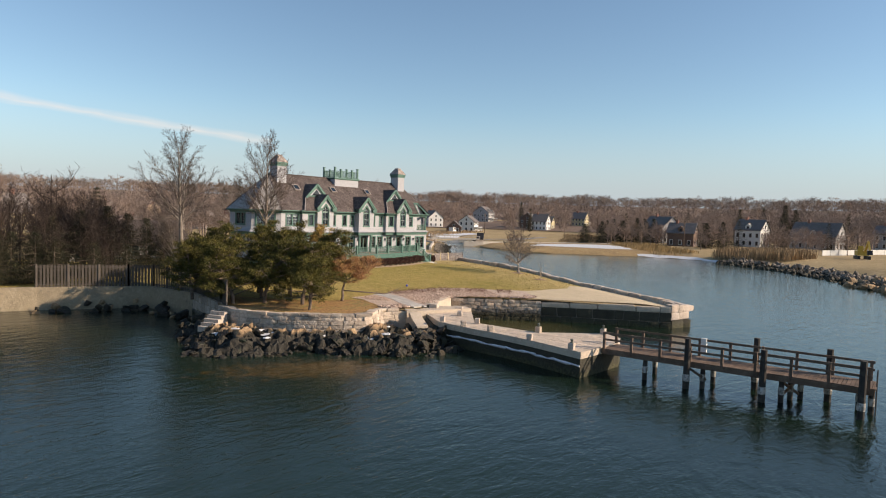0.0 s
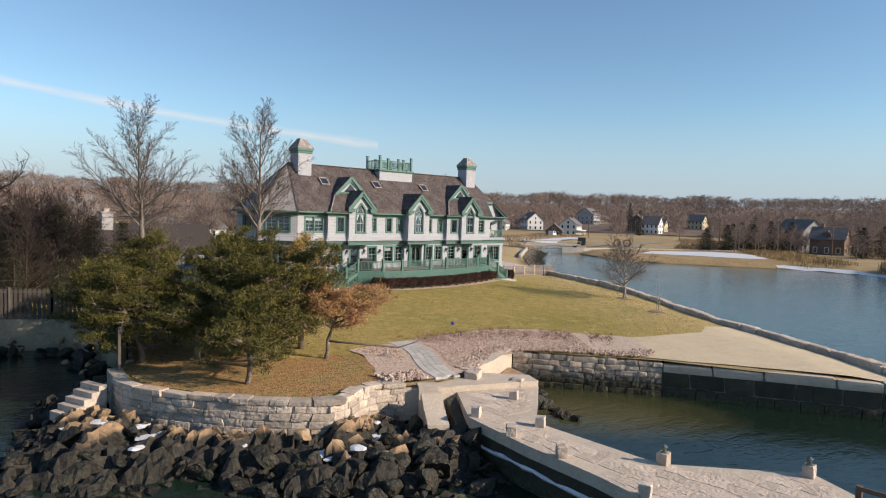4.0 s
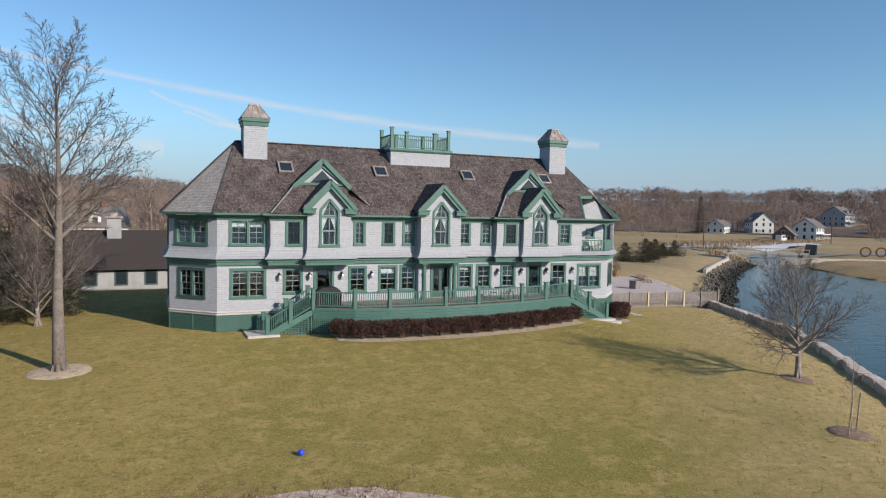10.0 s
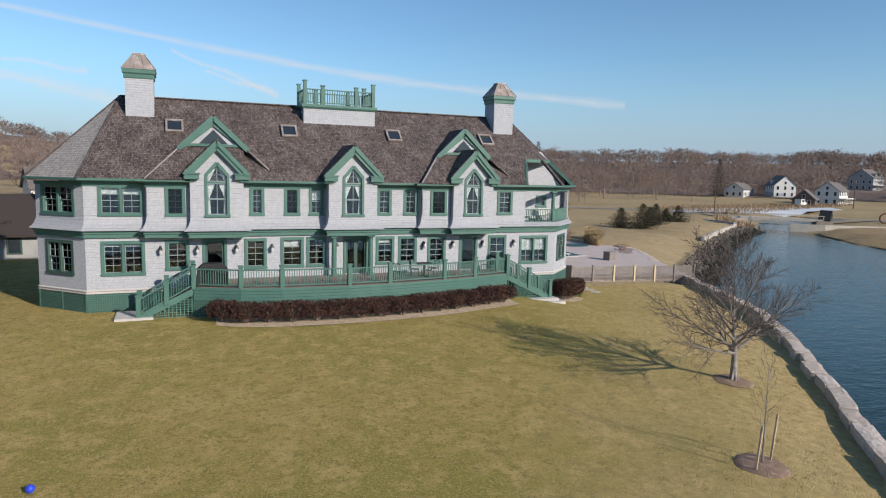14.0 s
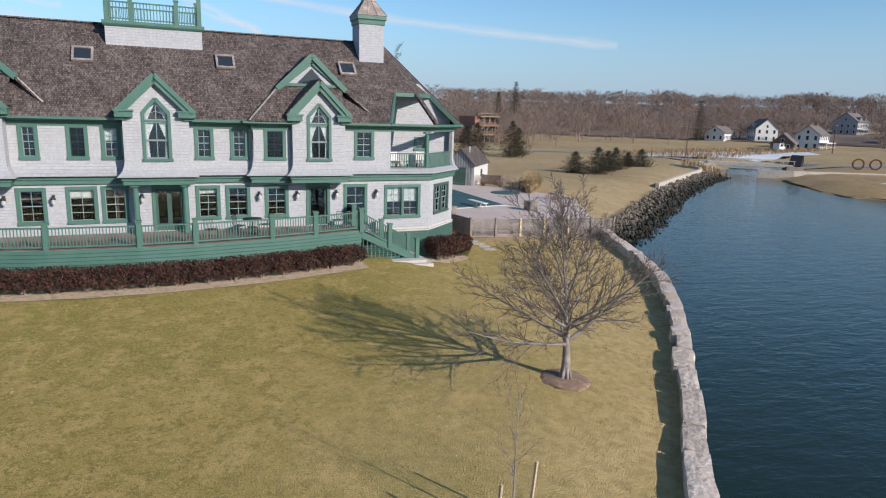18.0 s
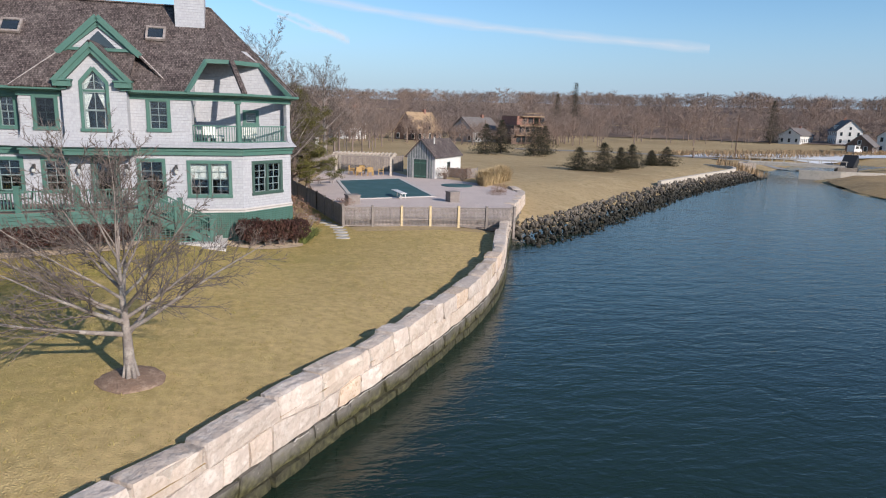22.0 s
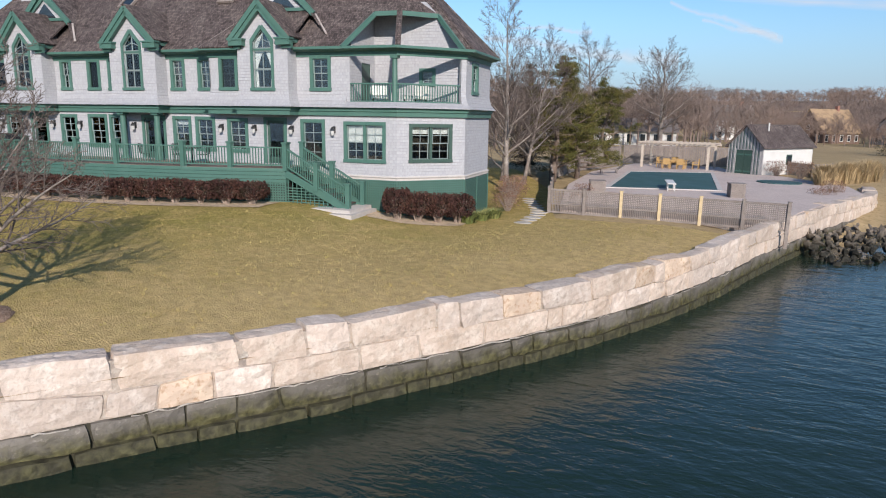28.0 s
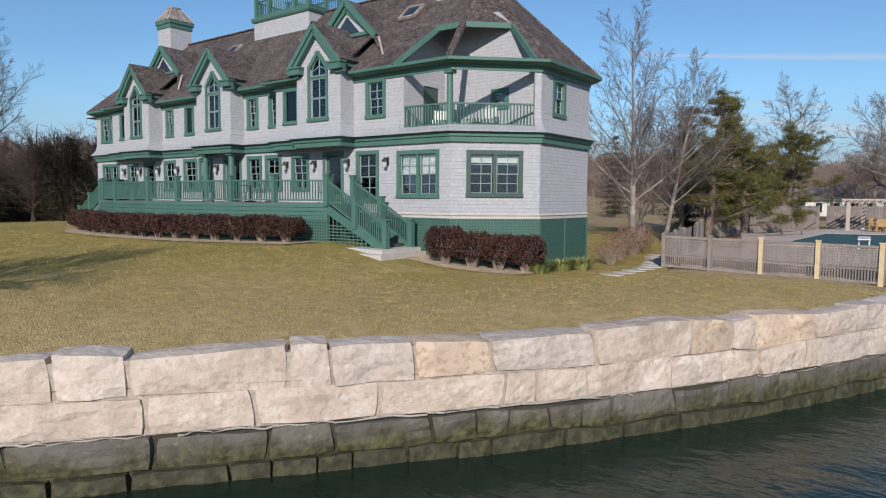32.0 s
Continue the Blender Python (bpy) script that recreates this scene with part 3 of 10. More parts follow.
def wall_panel(a, b, z0, z1, holes=(), thick=0.2, mat=WALL, parent=None, name="wall"):
    """A wall from a to b with rectangular openings (x0, x1, z0, z1) through it."""
    m, length = along(a, b)
    xs = sorted({0.0, length, *[h[0] for h in holes], *[h[1] for h in holes]})
    zs = sorted({z0, z1, *[min(max(h[k], z0), z1) for h in holes for k in (2, 3)]})
    g, nx, nz = Geo(), len(xs), len(zs)
    g.v = [Vector((x, y, z)) for y in (0, thick) for z in zs for x in xs]
    vid = lambda i, k, y: y * nx * nz + k * nx + i
    solid = lambda i, k: 0 <= i < nx - 1 and 0 <= k < nz - 1 and not any(h[0] < (xs[i] + xs[i + 1]) / 2 < h[1] and h[2] < (zs[k] + zs[k + 1]) / 2 < h[3] for h in holes)
    for i in range(nx - 1):
        for k in range(nz - 1):
            if not solid(i, k):
                continue
            g.f += [(vid(i, k, 0), vid(i + 1, k, 0), vid(i + 1, k + 1, 0), vid(i, k + 1, 0)), (vid(i, k, 1), vid(i, k + 1, 1), vid(i + 1, k + 1, 1), vid(i + 1, k, 1))]
            for di, dk, p, q in ((-1, 0, (i, k), (i, k + 1)), (1, 0, (i + 1, k), (i + 1, k + 1)), (0, -1, (i, k), (i + 1, k)), (0, 1, (i, k + 1), (i + 1, k + 1))):
                if not solid(i + di, k + dk):
                    g.f.append((vid(*p, 0), vid(*q, 0), vid(*q, 1), vid(*p, 1)))
    used = sorted({v for f in g.f for v in f})
    to = {v: n for n, v in enumerate(used)}
    g.v, g.f = [g.v[v] for v in used], [tuple(to[v] for v in f) for f in g.f]
    g.v = [m @ p for p in g.v]
    return part(name, g, mat, parent or house, uv=True)


def sash(win, x0, x1, z0, z1, y, nx, nz, colour=None):
    """One sash with its bars and pane."""
    g = Geo()
    t = 0.036
    g.box(x0, y, z0, x1, y + 0.04, z0 + t).box(x0, y, z1 - t, x1, y + 0.04, z1).box(x0, y, z0 + t, x0 + t, y + 0.04, z1 - t).box(x1 - t, y, z0 + t, x1, y + 0.04, z1 - t)
    for k in range(1, nx):
        x = x0 + (x1 - x0) * k / nx
        g.box(x - 0.013, y + 0.008, z0 + t, x + 0.013, y + 0.034, z1 - t)
    for k in range(1, nz):
        z = z0 + (z1 - z0) * k / nz
        g.box(x0 + t, y + 0.006, z - 0.013, x1 - t, y + 0.036, z + 0.013)
    part("sash", g, colour or SASH, win)
    p = part("pane", Geo().box(x0 + t * 0.5, y + 0.017, z0 + t * 0.5, x1 - t * 0.5, y + 0.023, z1 - t * 0.5), PANE, win, "clear window glass")
    p.visible_shadow = False


def window(m, x0, x1, z0, z1, units=1, nx=2, shade=0.0, screen=False, name="window", frame_mat=None):
    """A green-framed double-hung window in an opening; m is the wall's pose. shade: how much of the upper sash a blind covers."""
    fm = frame_mat or GREEN
    c = 0.13
    g = Geo()
    ring = [(c, -0.04), (-0.025, -0.04), (-0.025, 0.18), (0.0, 0.18), (0.0, 0.03), (c, 0.03)]
    for sx, sz in ((0, 0), (1, 0), (1, 1), (0, 1)):
        g.v += [Vector(((x1 + o) if sx else (x0 - o), y, (z1 + o) if sz else (z0 - min(o, 0.02)))) for o, y in ring]
    n = len(ring)
    g.f = [(q * n + k, q * n + (k + 1) % n, (q + 1) % 4 * n + (k + 1) % n, (q + 1) % 4 * n + k) for q in range(4) for k in range(n)]
    w = (x1 - x0 - 0.12 * (units - 1)) / units
    win = part(name, g, fm, house)
    win.matrix_basis = m
    for k in range(1, units):
        part("mullion", Geo().box(x0 + k * w + 0.12 * (k - 1), -0.03, z0 + 0.02, x0 + k * (w + 0.12), 0.12, z1 - 0.02), fm, win)
    part("sill", Geo().box(x0 - c - 0.02, -0.07, z0 - 0.13, x1 + c + 0.02, 0.16, z0), fm, win)
    for k in range(units):
        a = x0 + k * (w + 0.12) + 0.02
        b = a + w - 0.04
        mid = (z0 + z1) / 2
        sash(win, a, b, mid - 0.02, z1 - 0.02, 0.055, nx, 2)
        sash(win, a, b, z0 + 0.01, mid + 0.02, 0.10, nx, 2 if nx == 2 else 1)
        if shade:
            part("blind", Geo().box(a, 0.19, z1 - (z1 - z0) * shade, b, 0.2, z1), CURTAIN, win, "drawn pale fabric blind")
        if screen:
            part("insect_screen", Geo().box(a, 0.046, z0 + 0.02, b, 0.05, z1 - 0.03), SCREEN, win, "grey insect screen")
    return win


SCREEN = clear_glass("insect_mesh", (0.55, 0.55, 0.54), 0.02)
FLASH = material("pale_lead_flashing", (0.42, 0.37, 0.34), 0.6, spots=((3, (0.3, 0.25, 0.22), 0.48, 0.66),))
FM, FL = along((-13.4, 0), (13.4, 0))                       # front plane
X = 13.4


def front(z0, z1, a, b, v, holes):
    return wall_panel((a, v), (b, v), z0, z1, [(h[0] - a, h[1] - a, h[2], h[3]) for h in holes])


UZ0, UZ1 = 7.42, 8.72
# upper storey, front planes (left to right), each with its openings
front(6.5, 9.1, -13.4, -10.6, 0.0, [(-12.65, -10.85, UZ0, UZ1)])
front(6.5, 9.1, -10.6, -8.55, -0.4, [(-9.6, -8.9, UZ0, UZ1)])
front(6.5, 9.1, -5.95, -1.5, 0.0, [(-5.45, -4.95, UZ0, UZ1), (-3.65, -3.05, UZ0, UZ1), (-2.3, -1.75, UZ0, UZ1)])
front(6.5, 9.1, 1.25, 4.05, 0.0, [(1.6, 2.2, UZ0, UZ1), (3.2, 3.78, UZ0, UZ1)])
front(6.5, 9.1, 4.05, 5.9, -0.4, [(4.72, 5.5, UZ0, UZ1)])
front(6.5, 9.1, 8.5, 11.0, 0.0, [(9.3, 10.1, UZ0 - 0.03, UZ1 + 0.05)])
for a, b in (((-10.6, 0.2), (-10.6, -0.4)), ((5.9, -0.4), (5.9, 0.2)), ((-8.55, 0.2), (-8.55, -0.4)), ((4.05, 0.2), (4.05, -0.4))):
    wall_panel(a, b, 6.5, 9.1, thick=0.05)
for x0, x1, v, u, sh, sc in ((-12.65, -10.85, 0, 2, 0.25, False), (-9.6, -8.9, -0.4, 1, 0, True), (-5.45, -4.95, 0, 1, 0, False), (-3.65, -3.05, 0, 1, 0, True), (-2.3, -1.75, 0, 1, 0.45, False), (1.6, 2.2, 0, 1, 0, False), (3.2, 3.78, 0, 1, 0, False), (4.72, 5.5, -0.4, 1, 0, True), (9.3, 10.1, 0, 1, 0, False)):
    window(pose(0, v, 0), x0, x1, UZ0, UZ1, u, 2, sh, sc)
# chamfers and ends, upper
LCU, LCL = along((-15.8, 2.3), (-13.4, 0))
wall_panel((-15.8, 2.3), (-13.4, 0), 6.5, 9.1, [(0.55, 2.6, UZ0, UZ1)])
window(LCU, 0.55, 2.6, UZ0, UZ1, 2, 2)
RCU, RCL = along((13.4, 0), (15.8, 2.3))
wall_panel((15.62, 2.13), (15.8, 2.3), 6.5, 9.1)
wall_panel((11.0, 0.0), (13.4, 0.0), 6.5, 6.75)
wall_panel((13.4, 0.0), (15.62, 2.13), 6.5, 6.75)
wall_panel((15.8, 2.3), (15.8, 6.4), 6.5, 9.1, [(1.0, 1.8, 7.4, 8.6)])
REU, _ = along((15.8, 2.3), (15.8, 6.4))
window(REU, 1.0, 1.8, 7.4, 8.6)
wall_panel((15.8, 6.4), (13.4, 8.7), 2.4, 9.1)
wall_panel((13.4, 8.7), (-13.4, 8.7), 2.4, 9.1)
wall_panel((-13.4, 8.7), (-15.8, 6.4), 2.4, 9.1)
wall_panel((-15.8, 6.4), (-15.8, 2.3), 2.4, 9.1, [(1.2, 2.9, 4.4, 5.9), (1.2, 2.9, UZ0, UZ1)])
LEU, _ = along((-15.8, 6.4), (-15.8, 2.3))
window(LEU, 1.2, 2.9, 4.4, 5.9, 2)
window(LEU, 1.2, 2.9, UZ0, UZ1, 2)
# lower storey
LZ0, LZ1 = 4.42, 5.92
DOORS = [(-7.85, -6.9), (-0.35, 0.85), (6.8, 7.75)]
LOWER = [(-12.6, -10.85, LZ0, LZ1, 2), (-9.65, -8.75, 4.6, 5.92, 1), (-5.75, -4.85, 4.55, 5.95, 1), (-3.85, -2.85, 4.55, 5.98, 1), (-2.45, -1.6, 4.55, 5.98, 1), (1.55, 2.4, 4.55, 5.95, 1), (2.9, 3.8, 4.55, 5.95, 1), (4.75, 5.65, 4.55, 5.92, 1), (8.75, 9.75, 4.1, 5.92, 1), (10.95, 12.75, 4.3, 5.85, 2)]
front(2.4, 6.5, -13.4, 13.4, 0.0, [w[:4] for w in LOWER] + [(a, b, 3.98, 5.95) for a, b in DOORS])
for k, (a, b, z0, z1, u) in enumerate(LOWER):
    window(pose(0, 0, 0), a, b, z0, z1, u, 2, (0.12, 0, 0, 0.3, 0, 0.2, 0, 0, 0, 0.5)[k], False)
wall_panel((-15.8, 2.3), (-13.4, 0), 2.4, 6.5, [(0.75, 2.4, LZ0, LZ1)])
window(LCU, 0.75, 2.4, LZ0, LZ1, 2, frame_mat=GREEN_DARK)
wall_panel((13.4, 0), (15.8, 2.3), 2.4, 6.5, [(0.7, 2.55, 4.35, 5.8)])
window(RCU, 0.7, 2.55, 4.35, 5.8, 2, 2, 0.22, frame_mat=GREEN_DARK)
wall_panel((15.8, 2.3), (15.8, 6.4), 1.4, 6.5)
for a, b in DOORS:
    g = Geo().box(a - 0.14, -0.04, 3.98, a, 0.03, 6.1).box(b, -0.04, 3.98, b + 0.14, 0.03, 6.1).box(a, -0.04, 5.95, b, 0.03, 6.1)
    d = part("door", g, GREEN, house, "green-framed glazed terrace door")
    leafs = Geo().box(a, 0.08, 3.98, b, 0.12, 4.3).box(a, 0.08, 5.83, b, 0.12, 5.95).box(a, 0.08, 4.3, a + 0.12, 0.12, 5.83).box(b - 0.12, 0.08, 4.3, b, 0.12, 5.83)
    if b - a > 1.1:
        leafs.box((a + b) / 2 - 0.1, 0.08, 4.3, (a + b) / 2 + 0.1, 0.12, 5.83)
    part("door_leaf", leafs, GREEN_DARK, d)
    part("pane", Geo().box(a + 0.1, 0.095, 4.28, b - 0.1, 0.105, 5.85), PANE, d).visible_shadow = False
    part("handle", Geo().box(b - 0.08, 0.02, 4.95, b - 0.05, 0.08, 5.05), LAMPM, d)
# rooms behind the glass, their dimness put into the dark colour
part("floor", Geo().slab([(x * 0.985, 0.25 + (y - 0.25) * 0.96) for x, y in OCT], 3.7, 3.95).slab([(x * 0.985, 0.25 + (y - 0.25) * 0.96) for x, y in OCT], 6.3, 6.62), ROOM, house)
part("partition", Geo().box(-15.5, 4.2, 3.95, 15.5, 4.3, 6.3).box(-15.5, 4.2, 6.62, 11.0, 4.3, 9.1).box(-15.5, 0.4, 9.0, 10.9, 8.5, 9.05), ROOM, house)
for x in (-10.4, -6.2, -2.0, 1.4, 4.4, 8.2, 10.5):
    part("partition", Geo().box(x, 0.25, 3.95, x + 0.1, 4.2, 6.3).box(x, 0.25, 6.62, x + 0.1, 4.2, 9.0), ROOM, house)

# belt, flared skirt, water table, lattice base
part("belt_course", sweep(OUT, [(0.0, 6.22), (0.10, 6.22), (0.10, 6.40), (0.16, 6.42), (0.16, 6.53), (0.22, 6.55), (0.22, 6.60), (0.0, 6.60)], True), GREEN, house, "broad green moulded belt course")
SKIRT = [(15.62, 2.13)] + OUT[18:] + OUT[:17] + [(11.0, 0.0)]
part("flared_skirt", sweep([(11.0, 0.0), (13.4, 0.0), (15.62, 2.13)], [(0.0, 6.84), (0.05, 6.84), (0.11, 6.79), (0.22, 6.70), (0.33, 6.60), (0.33, 6.585), (0.0, 6.585)]), WALL, house, "white shingles flaring out under the balcony", uv=True)
part("flared_skirt", sweep(SKIRT, [(0.0, 7.25), (0.002, 7.25), (0.03, 7.05), (0.10, 6.86), (0.22, 6.70), (0.33, 6.60), (0.33, 6.585), (0.0, 6.585)]), WALL, house, "white shingles flaring out over the belt", uv=True)
part("water_table", sweep(OCT, [(0.0, 3.42), (0.05, 3.42), (0.05, 3.52), (0.09, 3.56), (0.0, 3.62)], True), PAVER, house)
part("base_skirt", sweep(OCT, [(0.0, 1.2), (0.02, 1.2), (0.02, 3.42), (0.0, 3.42)], True), GREEN_DARK, house, "green painted base boards")


def lattice(a, b, z0, z1, step=0.105, out=0.045, louvre=False):
    m, length = along(a, b)
    g = Geo()
    if louvre:
        for k in range(int((z1 - z0) / 0.07)):
            g.box(0.08, -out, z0 + k * 0.07, length - 0.08, -out + 0.02, z0 + k * 0.07 + 0.045)
        for x in (0.0, length / 2 - 0.04, length - 0.08):
            g.box(x, -out - 0.02, z0, x + 0.08, -out + 0.02, z1)
    else:
        for k in range(int(length / step) + 1):
            g.box(k * step, -out, z0, k * step + 0.045, -out + 0.012, z1)
        for k in range(int((z1 - z0) / step) + 1):
            g.box(0, -out - 0.012, z0 + k * step, length, -out, z0 + k * step + 0.045)
    g.v = [m @ p for p in g.v]
    return part("lattice", g, GREEN, house, "green wooden garden lattice")


for a, b, lv in (((-13.4, 0), (-10.0, 0), False), ((9.5, 0), (13.4, 0), False), ((-15.8, 2.3), (-13.4, 0), True), ((13.4, 0), (15.8, 2.3), False), ((15.8, 2.3), (15.8, 6.4), True)):
    lattice(a, b, 1.5 if a[0] > 9 else 2.35, 3.4, louvre=lv)

# roof
EAVE, RIDGE, PITCH = 9.16, 13.6, 0.927
E8 = [(-13.6, -0.45), (13.6, -0.45), (16.2, 2.1), (16.2, 6.6), (13.6, 9.15), (-13.6, 9.15), (-16.2, 6.6), (-16.2, 2.1)]
PA, PB = Vector((-11.9, 4.35, RIDGE)), Vector((11.9, 4.35, RIDGE))
P8 = [Vector((x, y, EAVE)) for x, y in E8]


def lerp(a, b, t):
    return a + (b - a) * t


S = 0.36
hipl, hipr = lerp(P8[1], PB, S), lerp(P8[2], PB, S)
fl = lambda u, s: Vector((u, lerp(P8[1], PB, s).y, lerp(P8[1], PB, s).z))
roof = None
for k, poly in enumerate(([P8[0], fl(11.0, 0), fl(11.8, S), hipl, PB, PA], [hipl, hipr, PB], [lerp(P8[1], P8[2], 0.86), P8[2], hipr, lerp(hipl, hipr, 0.8)], [P8[2], P8[3], PB], [P8[3], P8[4], PB], [P8[4], P8[5], PA, PB], [P8[5], P8[6], PA], [P8[6], P8[7], PA], [P8[7], P8[0], PA])):
    n = (poly[1] - poly[0]).cross(poly[2] - poly[0]).normalized()
    slope = Geo()
    slope.v = [p - Vector((0, 0, d)) for d in (0.0, 0.1) for p in poly]
    m = len(poly)
    slope.f = [tuple(range(m)), tuple(reversed(range(m, 2 * m)))] + [(i, i + m, (i + 1) % m + m, (i + 1) % m) for i in range(m)]
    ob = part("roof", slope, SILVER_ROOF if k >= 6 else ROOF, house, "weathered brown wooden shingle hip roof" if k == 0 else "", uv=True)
    roof = roof or ob
part("hip_rafter", Geo().beam(P8[1] + Vector((0, 0.05, 0.0)), hipl, 0.24, 0.14), ROOF, house, "shingled hip rafter over the balcony", uv=True)
trim = Geo()
for a, b in ((fl(11.0, 0.0), fl(11.8, S)), (fl(11.8, S), hipl), (hipl, lerp(hipl, hipr, 0.8)), (lerp(hipl, hipr, 0.8), lerp(P8[1], P8[2], 0.86))):
    trim.beam(a + Vector((0, 0, -0.05)), b + Vector((0, 0, -0.05)), 0.12, 0.2)
part("roof_opening_trim", trim, GREEN, house, "green trim round the roof opening")
ridge = Geo().beam(PA, PB, 0.26, 0.07)
for k, top in ((0, PA), (7, PA), (6, PA), (2, PB), (3, PB)):
    ridge.beam(P8[k], top, 0.2, 0.06)
part("ridge_cap", ridge, ROOF, roof, "row of ridge shingles", uv=True)
CORN = [(0.0, 8.78), (0.05, 8.78), (0.05, 8.98), (0.28, 9.0), (0.33, 9.05), (0.47, 9.06), (0.47, 9.17), (0.0, 9.17)]
for seg in ([(-15.8, 6.4), (-15.8, 2.3), (-13.4, 0), (-10.6, 0), (-10.6, -0.4), (-8.55, -0.4)], [(-5.95, 0), (-1.5, 0)], [(1.25, 0), (4.05, 0), (4.05, -0.4), (5.9, -0.4)], [(8.5, 0), (13.4, 0), (15.8, 2.3), (15.8, 6.4), (13.4, 8.7), (-13.4, 8.7), (-15.8, 6.4)]):
    part("cornice", sweep(seg, CORN), GREEN, house, "green moulded eave cornice")


def roof_faces(name, faces, parent=None):
    g = Geo()
    for f in faces:
        g.face(*f)
    ob = part(name, g, ROOF, parent or roof, uv=True)
    s = ob.modifiers.new("thickness", "SOLIDIFY")
    s.thickness, s.offset = 0.07, 0
    return ob


def main_v(z):
    return -0.45 + (z - EAVE) / PITCH


def gabled_bay(c):
    """The hipped bay roof with the small green gablet on top of it."""
    top, base, hw = 12.45, 10.9, 1.55
    vb = -0.9 + (base - EAVE) / PITCH
    f1 = [(c - 3.3, -0.9, EAVE), (c - 1.42, -0.9, EAVE), (c - 1.42, -0.2, EAVE + 0.7 * PITCH), (c + 1.42, -0.2, EAVE + 0.7 * PITCH), (c + hw, vb, base), (c - hw, vb, base)]
    back = (c, main_v(top), top)
    left = [(c - 3.3, -0.9, EAVE), (c - hw - 0.12, vb - 0.05, base - 0.12), (c - hw - 0.12, vb - 0.25, base - 0.12), (c, vb - 0.25, top + 0.03), back, (c - 3.3, main_v(EAVE), EAVE)]
    rq = (c + 2.75, main_v(9.7), 9.7)
    right = [(c + hw + 0.12, vb - 0.25, base - 0.12), (c, vb - 0.25, top + 0.03), back, rq]
    bay = roof_faces("bay_roof", [f1, left, right])
    part("valley_flashing", Geo().beam((c - 3.3, -0.85, EAVE + 0.05), (c - hw - 0.14, vb - 0.05, base - 0.05), 0.09, 0.03).beam((c + hw + 0.2, vb + 0.0, base - 0.14), (c + 2.75, main_v(9.7), 9.76), 0.09, 0.03), FLASH, bay, "pale metal valley strip")
    part("gablet", Geo().prism([(c - hw, base), (c + hw, base), (c, top)], vb - 0.04, vb + 0.06), WALL, bay, "small gable with green boards", uv=True)
    gl = Geo()
    for s in (-1, 1):
        gl.beam((c + s * (hw + 0.2), vb - 0.2, base - 0.16), (c, vb - 0.2, top - 0.04), 0.12, 0.26)
        gl.beam((c + s * (hw - 0.05), vb - 0.1, base + 0.0), (c, vb - 0.1, top - 0.33), 0.1, 0.22)
    gl.box(c - hw, vb - 0.14, base, c + hw, vb - 0.02, base + 0.14)
    part("bargeboard", gl, GREEN, bay)
    p = part("pane", Geo().prism([(c - 0.72, base + 0.16), (c + 0.72, base + 0.16), (c, base + 0.9)], vb - 0.07, vb - 0.05), GLASS, bay, "dark triangular pane")


gabled_bay(-7.3)
gabled_bay(7.2)


